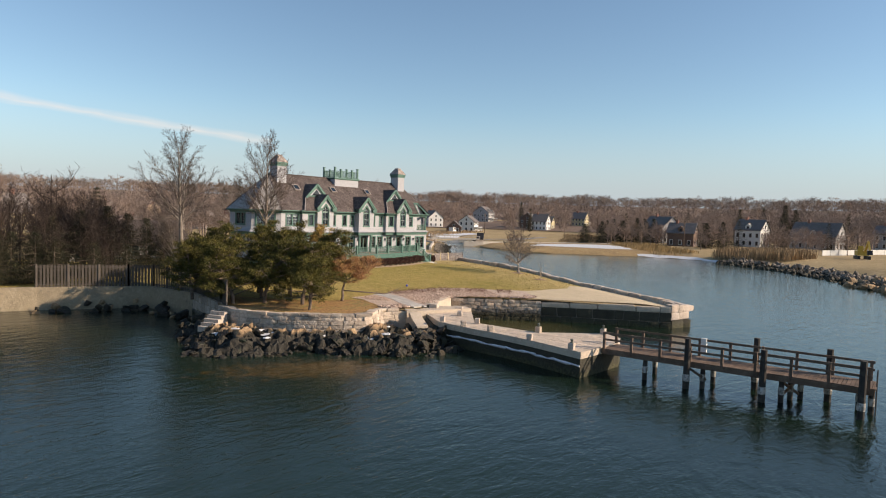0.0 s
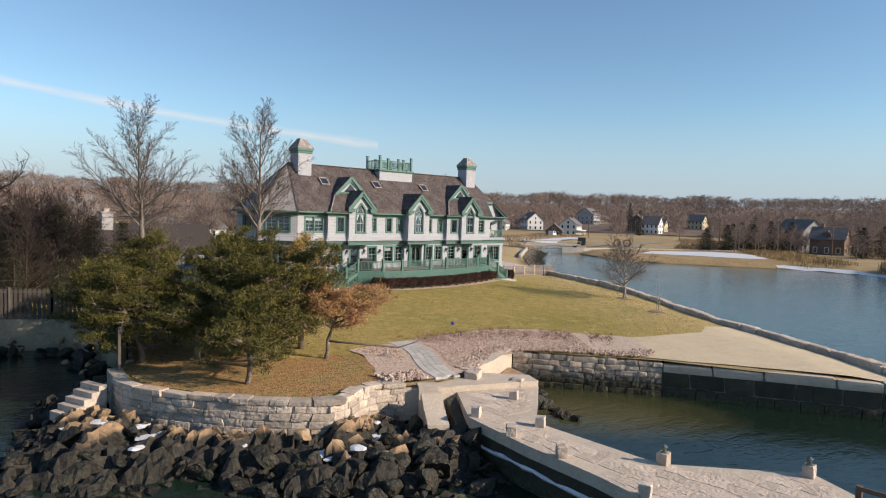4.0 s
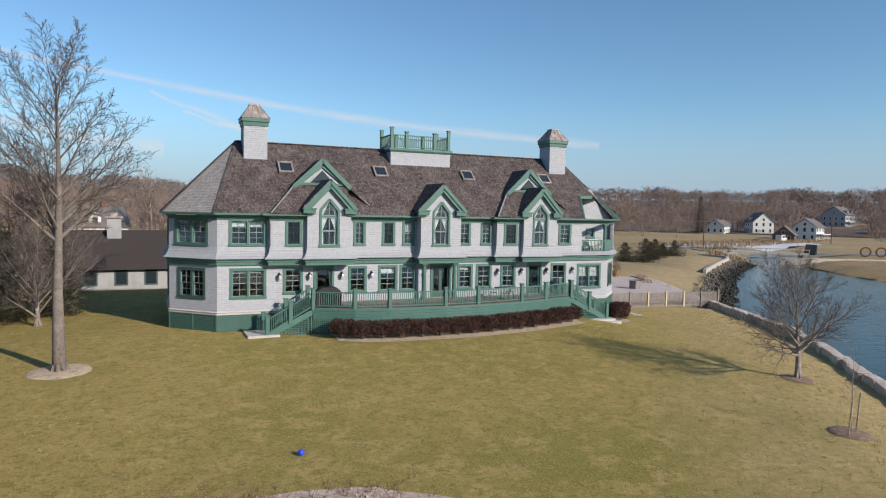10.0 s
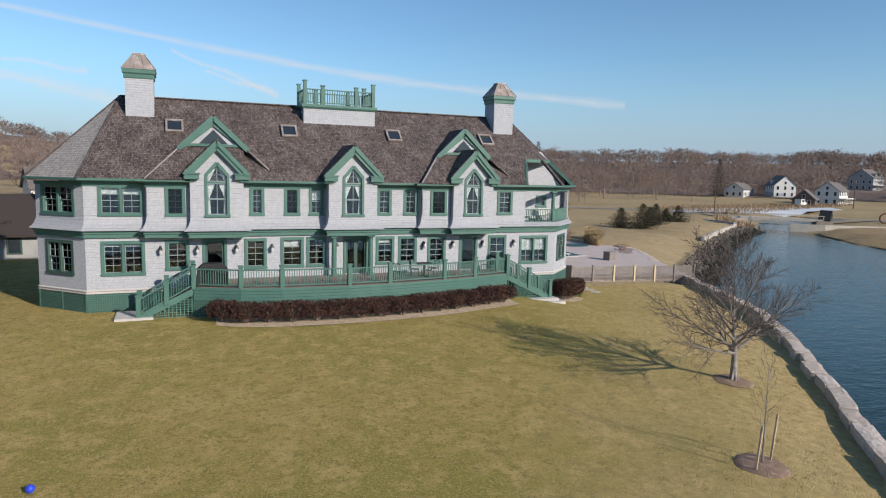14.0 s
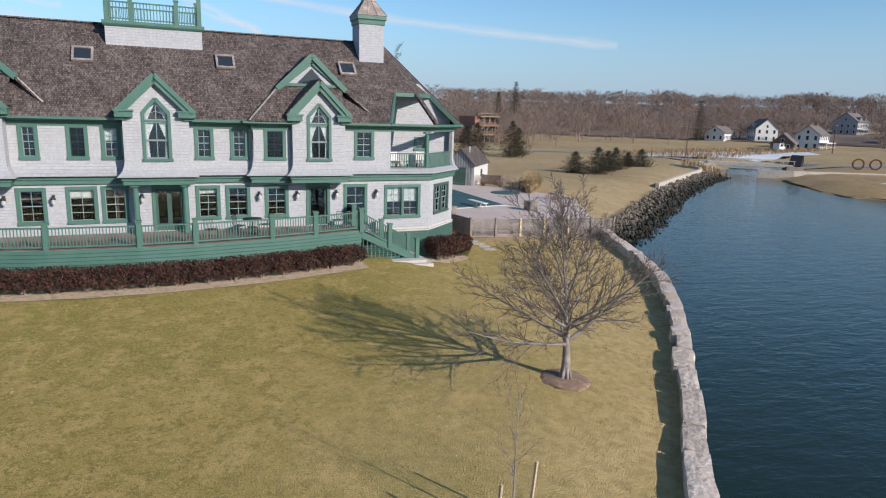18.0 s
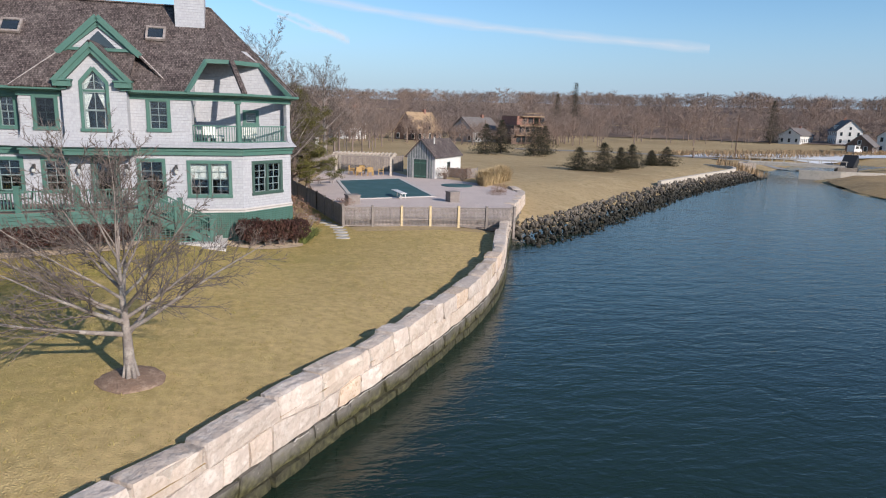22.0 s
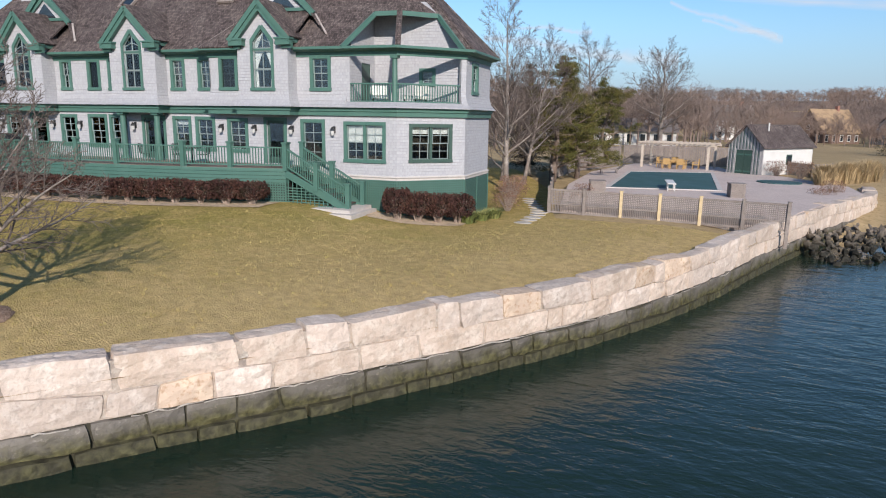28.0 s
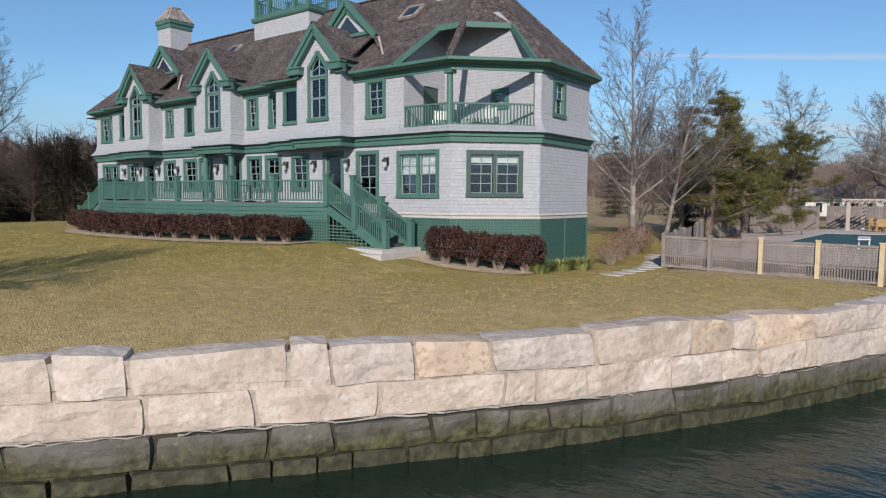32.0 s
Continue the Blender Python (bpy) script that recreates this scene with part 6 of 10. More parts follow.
def rock_band(name, line, width, count, mat, zf, lo, hi, seed, label):
    """Many boulders along a line as one mesh; zf gives the height from 0 (landward) to 1 (seaward)."""
    rng = random.Random(seed)
    base = [rock_mesh("rock_shape", 100 + k, mat, 1) for k in range(6)]
    data = [([v.co.copy() for v in b.vertices], [tuple(p.vertices) for p in b.polygons]) for b in base]
    acc, V, F = arc(line), [], []
    for _ in range(count):
        t = rng.random()
        p, d = at(line, rng.uniform(0, acc[-1]), acc)
        q = Vector((d.y, -d.x)) * (t - 0.5) * width
        s = rng.uniform(lo, hi)
        m = Matrix.LocRotScale((p.x + q.x, p.y + q.y, zf(t) + rng.uniform(-0.1, 0.2)), Euler([rng.uniform(0, 6) for _ in range(3)]), (s * rng.uniform(1.0, 1.7), s, s * rng.uniform(0.5, 0.8)))
        vs, fs = rng.choice(data)
        i = len(V)
        V += [m @ c for c in vs]
        F += [tuple(i + k for k in f) for f in fs]
    return tagged(new(name, mesh_of(name, V, F, mat)), label, "rocks", "", "stuff")


rock_band("riprap", [(44.6, 8.4), (48.5, 11.0), (53.0, 14.8), (62.5, 23.6), (73.5, 33.8), (90.0, 46.8), (106.0, 58.5)], 4.2, 3000, RIPRAP, lambda t: 0.95 - 1.25 * t, 0.15, 0.62, 31, "dark riprap boulders along the field shore")
rock_band("far_rocks", [(112.0, -19.0), (99.7, -35.5), (84.0, -46.0), (70.0, -53.0), (63.0, -61.0), (70.0, -75.0)], 7.0, 800, GREY_ROCK, lambda t: 0.9 - 1.1 * t, 0.5, 1.7, 33, "dark boulders on the far shore")
rock_band("ledge_rocks", [(76.0, -51.0), (66.0, -56.5), (61.0, -63.0)], 9.0, 130, TAN_ROCK, lambda t: 0.9 - 0.9 * t, 0.8, 2.2, 34, "tan ledge rocks on the far point")

# dock on piles
TIMBER = material("weathered_timber", (0.13, 0.085, 0.06), 0.9, spots=((2, (0.19, 0.13, 0.095), 0.45, 0.65), (18, (0.07, 0.045, 0.032), 0.5, 0.7)), bump=0.01, bump_scale=30, island=0.2)
PILEM = material("creosote_pile", (0.035, 0.03, 0.027), 0.9, spots=((3, (0.07, 0.06, 0.05), 0.5, 0.68), (12, (0.4, 0.39, 0.37), 0.7, 0.8)), bump=0.02, bump_scale=12)
BARN = material("barnacle_band", (0.45, 0.43, 0.4), 0.9, spots=((6, (0.15, 0.14, 0.12), 0.45, 0.62),), bump=0.03, bump_scale=25)
dock = thing("dock", pose(-10.25, -44.6, 0, 0, 0, -88), "dark weathered timber dock on piles with railings", "dock")
DZ = 1.42
for k in range(76):
    part("plank", Geo().box(0.18 * k, -1.0, DZ, 0.18 * k + 0.165, 1.0, DZ + 0.045), TIMBER, dock)
for y in (-0.95, 0.0, 0.95):
    part("beam", Geo().box(0, y - 0.07, DZ - 0.28, 13.6, y + 0.07, DZ - 0.005), TIMBER, dock)
for y in (-0.98, 0.98):
    for k in range(9):
        x = 0.15 + 1.65 * k
        part("rail_post", Geo().box(x - 0.07, y - 0.07, DZ - 0.2, x + 0.07, y + 0.07, DZ + 1.05), TIMBER, dock)
    for z, a, b in ((0.98, 0.1, 8.3), (0.6, 0.1, 8.3), (0.98, 8.5, 13.5), (0.6, 8.5, 13.5)):
        part("rail", Geo().box(a, y - 0.09, DZ + z - 0.05, b, y - 0.045, DZ + z + 0.07), TIMBER, dock)
for x, y, top in ((2.6, 0.9, 1.3), (2.6, -0.9, 1.3), (5.0, -1.25, 2.75), (5.9, 0.9, 1.35), (5.7, -0.6, 1.35), (8.0, 1.25, 2.85), (8.8, -1.3, 2.7), (9.6, -0.7, 1.3), (9.9, 0.2, 1.3), (10.3, 0.8, 1.3), (11.5, 1.2, 2.75), (13.1, -1.3, 2.8), (12.9, 0.5, 1.3), (13.4, 1.0, 1.35), (13.45, 0.0, 1.3)):
    r = 0.17 if top > 2 else 0.13
    p = part("dock_post", Geo().tube([(x, y, -1.5), (x + 0.02, y, 0.8), (x + 0.03, y, top)], [r * 1.1, r, r * 0.92], 10), PILEM, dock)
    part("barnacle_band", Geo().tube([(x + 0.01, y, 0.42), (x + 0.012, y, 0.62), (x + 0.015, y, 0.8)], [r * 1.13, r * 1.17, r * 1.06], 10), BARN, p)
for a, b in (((9.6, -0.7, 0.3), (10.3, 0.8, 1.2)), ((9.6, -0.7, 1.1), (10.3, 0.8, 0.2)), ((5.0, -1.2, 1.2), (5.9, -0.6, 0.5))):
    part("brace", Geo().beam(a, b, 0.06, 0.14), TIMBER, dock)
part("white_box", Geo().box(5.2, 0.75, DZ + 0.3, 5.5, 0.95, DZ + 1.1), CURTAIN, dock, "white plastic service box on the rail")
part("ladder", Geo().tube([(13.65, -0.3, -0.6), (13.65, -0.3, 2.2)], [0.03, 0.03], 6).tube([(13.65, 0.15, -0.6), (13.65, 0.15, 2.2)], [0.03, 0.03], 6).box(13.63, -0.3, 0.3, 13.67, 0.15, 0.34).box(13.63, -0.3, 0.7, 13.67, 0.15, 0.74).box(13.63, -0.3, 1.1, 13.67, 0.15, 1.14), LAMPM, dock, "grey metal boarding ladder")

# ground covers of the property
sheet("sand_patch", [(2.9, -31.9), (5.8, -28.2), (7.3, -27.9), (10.2, -28.8), (13.3, -29.7), (15.9, -28.7), (19.2, -28.9), (16.4, -33.4), (12.2, -39.4), (9.6, -42.0), (8.6, -41.6)], 0.05, SAND, 0.9, 0.2, label="pale packed sand at the tip of the lawn", category="sand")
sheet("gravel_bed", [(-9.2, -21.2), (-6.0, -21.1), (-2.8, -21.0), (0.5, -20.9), (2.6, -21.4), (4.3, -22.9), (5.8, -25.6), (7.4, -28.0), (3.6, -31.6), (2.9, -31.8), (-1.2, -25.9), (-7.2, -28.1), (-9.4, -28.3), (-11.9, -27.5), (-10.9, -25.8), (-9.6, -23.2)], 0.075, GRAVEL, 0.6, 0.25, label="bed of pinkish crushed gravel beside the path", category="gravel")
sheet("needle_bed", [(-19.7, -19.0), (-19.9, -22.0), (-18.6, -24.4), (-17.0, -26.3), (-15.4, -27.7), (-13.0, -27.5), (-11.9, -27.3), (-10.6, -25.4), (-9.6, -23.2), (-10.6, -21.8), (-13.0, -21.2), (-14.5, -18.2), (-16.2, -15.0), (-17.2, -12.0), (-18.4, -16.0)], 0.062, NEEDLES, 0.8, 0.3, label="rusty pine-needle bed under the pines", category="ground cover")
PATHLINE = smooth_line([(-5.75, -21.0), (-5.85, -21.8), (-6.15, -23.0), (-6.7, -24.2), (-7.45, -25.4), (-8.1, -26.5), (-8.6, -27.6), (-8.85, -28.5)], 5)
acc = arc(PATHLINE)
pg = thing("garden_path", None, "winding path of grey stone strips through gravel", "path", "", "structure")
SLATE = material("grey_path_stone", (0.46, 0.425, 0.385), 0.9, spots=((2, (0.53, 0.495, 0.45), 0.45, 0.65), (20, (0.28, 0.265, 0.25), 0.52, 0.72)), bump=0.01, bump_scale=15, island=0.12)
rng = random.Random(9)
for lane in range(4):
    s = rng.uniform(-0.8, 0)
    while s < acc[-1]:
        e = min(s + rng.uniform(0.7, 1.2), acc[-1])
        b0 = max(0, s)
        if e - b0 > 0.2:
            g = Geo()
            q0, d0 = at(PATHLINE, b0 + 0.015, acc)
            q1, d1 = at(PATHLINE, e - 0.015, acc)
            o0, o1 = -0.64 + lane * 0.32, -0.64 + lane * 0.32 + 0.3
            n0, n1 = Vector((d0.y, -d0.x)), Vector((d1.y, -d1.x))
            z = gz(q0.x, q0.y)
            g.slab([tuple(q0 + n0 * o1), tuple(q1 + n1 * o1), tuple(q1 + n1 * o0), tuple(q0 + n0 * o0)], z, z + 0.1)
            part("path_stone", g, SLATE, pg)
        s = e


def scatter_stones(name, line, width, count, lo, hi, mat, seed, label, lift=0.0):
    rng = random.Random(seed)
    shapes = [rock_mesh("stone_shape", 200 + k, mat, 1) for k in range(5)]
    data = [([v.co.copy() for v in b.vertices], [tuple(p.vertices) for p in b.polygons]) for b in shapes]
    acc, V, F = arc(line), [], []
    for _ in range(count):
        p, d = at(line, rng.uniform(0, acc[-1]), acc)
        q = Vector((d.y, -d.x)) * rng.uniform(-0.5, 0.5) * width
        x, y = p.x + q.x, p.y + q.y
        if to_line(x, y, [tuple(c) for c in PATHLINE]) < 0.95:
            continue
        s = rng.uniform(lo, hi)
        m = Matrix.LocRotScale((x, y, gz(x, y) + 0.06 + s * 0.25 + lift), Euler([rng.uniform(0, 6) for _ in range(3)]), (s, s * 0.8, s * 0.7))
        vs, fs = rng.choice(data)
        i = len(V)
        V += [m @ c for c in vs]
        F += [tuple(i + k for k in f) for f in fs]
    return tagged(new(name, mesh_of(name, V, F, mat)), label, "stones", "", "stuff")


scatter_stones("rubble_edge", [(-11.6, -27.2), (-9.0, -27.6)], 1.5, 330, 0.13, 0.32, PINK_STONE, 41, "loose pink rubble edging the gravel bed")
scatter_stones("rubble_edge", [(-7.2, -27.9), (-4.2, -26.2), (-1.6, -25.4), (0.6, -28.0), (3.0, -31.2), (4.4, -30.6)], 1.15, 1150, 0.1, 0.25, PINK_STONE, 42, "loose pink rubble along the basin wall")
scatter_stones("gravel_stones", [(-8.5, -24.5), (-4.6, -23.8), (0.0, -24.0), (3.5, -27.0)], 6.0, 7500, 0.06, 0.15, PINK_STONE, 43, "crushed pink gravel stones")

BRUSH = material("dead_brush", (0.16, 0.075, 0.055), 0.9, spots=((0.6, (0.24, 0.14, 0.095), 0.45, 0.62),))


def dead_brush(line, width, count, seed, label):
    """A ragged fringe of low dead stems."""
    rng = random.Random(seed)
    g = Geo()
    acc = arc(line)
    for _ in range(count):
        p, d = at(line, rng.uniform(0, acc[-1]), acc)
        if noise.noise((p.x * 0.9, p.y * 0.9, 2)) < -0.3:
            continue
        q = p + Vector((d.y, -d.x)) * rng.gauss(0, 0.33) * width
        b = Vector((q.x, q.y, gz(q.x, q.y) + 0.02))
        for _ in range(7):
            o = b + Vector((rng.gauss(0, 0.1), rng.gauss(0, 0.1), 0))
            e = o + Vector((rng.gauss(0, 0.14), rng.gauss(0, 0.14), rng.uniform(0.08, 0.32)))
            s = Vector((rng.uniform(-1, 1), rng.uniform(-1, 1), 0)).normalized() * 0.012
            i = len(g.v)
            g.v += [o - s, o + s, e]
            g.f.append((i, i + 1, i + 2))
    return tagged(new("dead_brush", mesh_of("dead_brush", g.v, g.f, BRUSH)), label, "brush", "", "stuff")


dead_brush([(-4.6, -21.7), (-3.3, -21.5), (-1.7, -21.6), (0.0, -21.9), (1.3, -22.5), (2.5, -23.3), (3.3, -24.4), (4.1, -25.6), (4.9, -26.7), (5.5, -27.7)], 2.6, 620, 61, "fringe of dead reddish stems along the gravel")


# ---------------------------------------------------------------- trees, hedges, shrubs
def grow(limbs, twigs, rng, start, way, length, r, level, cfg):
    """One branch with its side branches; thick ones go to limbs, thin ones to twigs, the finest are slivers."""
    d = way.normalized()
    if level >= 4:
        s = d.cross(Vector((rng.uniform(-1, 1), rng.uniform(-1, 1), rng.uniform(-1, 1)))).normalized() * r
        e = start + d * length + Vector((0, 0, length * 0.12))
        i = len(twigs.v)
        twigs.v += [start - s, start + s, e]
        twigs.f.append((i, i + 1, i + 2))
        return
    n = (7, 6, 3, 1 if cfg.get("light") else 2)[level]
    pts, p = [start.copy()], start.copy()
    for k in range(n):
        d = (d + Vector((rng.uniform(-1, 1), rng.uniform(-1, 1), rng.uniform(-1, 1))) * cfg["wiggle"] * (0.5 if level == 0 else 1) + Vector((0, 0, cfg["rise"][min(level, len(cfg["rise"]) - 1)]))).normalized()
        p = p + d * (length / n)
        pts.append(p.copy())
    tip = 0.85 if level else 0.9
    radii = [r * (1 - tip * (k / n) ** 0.8) for k in range(n + 1)]
    (limbs if level <= 1 else twigs).tube(pts, radii, (9, 6, 3 if cfg.get("light") else 4, 3)[level], cap=level == 0)
    if level >= cfg["levels"]:
        return
    count, first = cfg["count"][level], cfg["first"][level]
    turn = rng.uniform(0, 6.28)
    for k in range(count):
        u = (k + rng.random() * 0.8) / count
        t = first + (1 - first) * (u ** cfg["low"] if level == 0 else u)
        i = min(n - 1, int(t * n))
        q = pts[i].lerp(pts[i + 1], t * n - i)
        axis = (pts[i + 1] - pts[i]).normalized()
        a = turn + k * 2.4 + rng.uniform(-0.5, 0.5)
        side = axis.orthogonal().normalized()
        side = side * math.cos(a) + axis.cross(side) * math.sin(a)
        lo, hi = cfg["angle"][level]
        ang = radians((hi + (lo - hi) * u if level == 0 else rng.uniform(lo, hi)) + rng.uniform(-8, 8))
        way2 = axis * math.cos(ang) + side * math.sin(ang)
        ln = cfg["length"][level] * (1.05 - cfg["taper"] * u) * rng.uniform(0.75, 1.15) if level == 0 else length * cfg["length"][level] * (1.1 - 0.55 * t) * rng.uniform(0.65, 1.1)
        grow(limbs, twigs, rng, q, way2, ln, max(radii[i] * cfg["thin"][level], cfg["finest"]), level + 1, cfg)


LAWN_TREE = dict(levels=4, wiggle=0.07, low=1.2, taper=0.4, rise=(0.0, 0.022, 0.008, 0.0), count=(22, 12, 8, 6), first=(0.33, 0.18, 0.14, 0.1), angle=((12, 76), (24, 46), (22, 46), (20, 45)), length=(3.75, 0.46, 0.5, 0.6), thin=(0.6, 0.5, 0.55, 0.6), finest=0.0075)
TALL_TREE = dict(levels=4, wiggle=0.07, low=1.4, taper=0.6, rise=(0.0, 0.05, 0.028, 0.01), count=(24, 14, 9, 6), first=(0.44, 0.14, 0.14, 0.1), angle=((30, 52), (24, 46), (24, 50), (20, 48)), length=(5.5, 0.38, 0.48, 0.6), thin=(0.46, 0.46, 0.52, 0.6), finest=0.0085)
GARDEN_TREE = dict(levels=4, wiggle=0.06, low=1.3, taper=0.58, rise=(0.0, 0.055, 0.03, 0.01), count=(20, 13, 8, 6), first=(0.22, 0.14, 0.14, 0.1), angle=((28, 58), (24, 46), (24, 50), (20, 48)), length=(5.2, 0.38, 0.48, 0.6), thin=(0.42, 0.44, 0.52, 0.6), finest=0.0085)
BUSHY_TREE = dict(light=True, levels=4, wiggle=0.09, low=1.1, taper=0.62, rise=(0.0, 0.035, 0.025, 0.015), count=(21, 12, 8, 6), first=(0.14, 0.12, 0.12, 0.1), angle=((14, 52), (24, 48), (22, 50), (20, 50)), length=(4.3, 0.44, 0.52, 0.6), thin=(0.45, 0.42, 0.5, 0.6), finest=0.009)
ROUND_TREE = dict(light=True, levels=4, wiggle=0.11, low=1.1, taper=0.4, rise=(0.0, 0.03, 0.02, 0.0), count=(19, 13, 8, 6), first=(0.28, 0.15, 0.12, 0.1), angle=((34, 66), (26, 52), (24, 52), (20, 50)), length=(5.6, 0.46, 0.52, 0.6), thin=(0.55, 0.45, 0.5, 0.6), finest=0.013)
SAPLING = dict(levels=2, wiggle=0.05, low=1.0, taper=0.33, rise=(0.02, 0.12, 0.05), count=(14, 4), first=(0.35, 0.3), angle=((30, 55), (25, 45)), length=(0.8, 0.5), thin=(0.45, 0.6), finest=0.006)


def bare_tree(x, y, height, r, cfg, seed, label, lean=(0, 0), bark=None, twig=None, z=None):
    rng = random.Random(seed)
    limbs, twigs = Geo(), Geo()
    z0 = gz(x, y) if z is None else z
    grow(limbs, twigs, rng, Vector((0, 0, -0.15)), Vector((lean[0], lean[1], 1)), height, r, 0, cfg)
    for k in range(7):       # root flare
        a = k * 0.9
        limbs.tube([(math.cos(a) * r * 1.9, math.sin(a) * r * 1.9, -0.12), (math.cos(a) * r * 0.9, math.sin(a) * r * 0.9, 0.1), (math.cos(a) * r * 0.4, math.sin(a) * r * 0.4, 0.55)], [r * 0.25, r * 0.35, r * 0.3], 5)
    t = thing("bare_tree", pose(x, y, z0), label, "tree", "", "")
    part("trunk", limbs, bark or BARK, t, smooth=True)
    part("crown", twigs, twig or TWIGGREY, t, "leafless fine branches")
    return t


TWIGGREY = material("grey_twigs", (0.125, 0.098, 0.085), 0.9, spots=((0.8, (0.165, 0.135, 0.12), 0.45, 0.65),))
MULCH = material("bark_mulch", (0.235, 0.152, 0.105), 0.95, spots=((5, (0.35, 0.25, 0.18), 0.48, 0.66), (22, (0.18, 0.12, 0.085), 0.5, 0.68)), bump=0.05, bump_scale=20)
PALE_MULCH = material("pale_mulch", (0.56, 0.43, 0.30), 0.95, spots=((4, (0.36, 0.28, 0.2), 0.48, 0.66), (20, (0.28, 0.2, 0.14), 0.52, 0.7)), bump=0.04, bump_scale=20)


TALLTWIG = material("dark_brown_twigs", (0.085, 0.064, 0.054), 0.9, spots=((0.8, (0.115, 0.09, 0.078), 0.45, 0.65),))
TALLBARK = material("brown_grey_bark", (0.18, 0.148, 0.125), 0.95, spots=((2.2, (0.26, 0.22, 0.185), 0.45, 0.65), (14, (0.07, 0.055, 0.047), 0.5, 0.72)), bump=0.03, bump_scale=14)
THICKET = material("dark_thicket", (0.052, 0.037, 0.03), 0.95, spots=((0.3, (0.08, 0.056, 0.044), 0.42, 0.64),))


def mulch_ring(x, y, r, mat, label):
    g = Geo()
    rng = random.Random(int(x * 7 + y))
    n = 28
    rings = []
    for k, (q, h) in enumerate(((0.15, 0.085), (0.6, 0.07), (0.9, 0.04), (1.0, 0.0))):
        rings.append([(x + r * q * (1 + 0.06 * rng.uniform(-1, 1)) * math.cos(i * 6.2832 / n), y + r * q * (1 + 0.06 * rng.uniform(-1, 1)) * math.sin(i * 6.2832 / n)) for i in range(n)])
        g.v += [Vector((px, py, gz(px, py) + 0.02 + h + 0.02 * rng.random())) for px, py in rings[-1]]
    for k in range(3):
        g.f += [(k * n + i, (k + 1) * n + i, (k + 1) * n + (i + 1) % n, k * n + (i + 1) % n) for i in range(n)]
    g.f.append(tuple(range(n)))
    return tagged(part("mulch_ring", g, mat, smooth=True), label, "mulch")


bare_tree(24.7, -16.8, 3.75, 0.17, LAWN_TREE, 3, "leafless spreading lawn tree with pale grey bark", twig=TWIGGREY)
mulch_ring(24.7, -16.8, 0.78, MULCH, "brown bark mulch ring round the lawn tree")
bare_tree(-6.85, -6.2, 12.6, 0.30, TALL_TREE, 8, "tall leafless tree with a straight grey trunk", bark=TALLBARK, twig=TALLTWIG, z=gz(-6.85, -6.2))
mulch_ring(-6.85, -6.2, 1.25, PALE_MULCH, "pale sandy mulch ring round the tall tree")
bare_tree(-13.2, -1.5, 12.8, 0.31, TALL_TREE, 12, "tall leafless tree with upswept branches", bark=TALLBARK, twig=TALLTWIG)
bare_tree(19.6, -22.9, 3.1, 0.035, SAPLING, 5, "thin staked sapling without leaves", twig=TWIGGREY)
mulch_ring(19.6, -22.9, 0.75, MULCH, "small brown mulch ring round the sapling")
for dx, dy, h in ((-0.5, -0.25, 1.35), (0.42, 0.1, 1.45)):
    tagged(part("wooden_stake", Geo().box(-0.025, -0.025, -0.2, 0.025, 0.025, h), PALE_MULCH, None, local=pose(19.6 + dx, -22.9 + dy, gz(19.6, -22.9), 3, 2, 20)), "slim wooden stake beside the sapling", "stake", "sapling stakes")
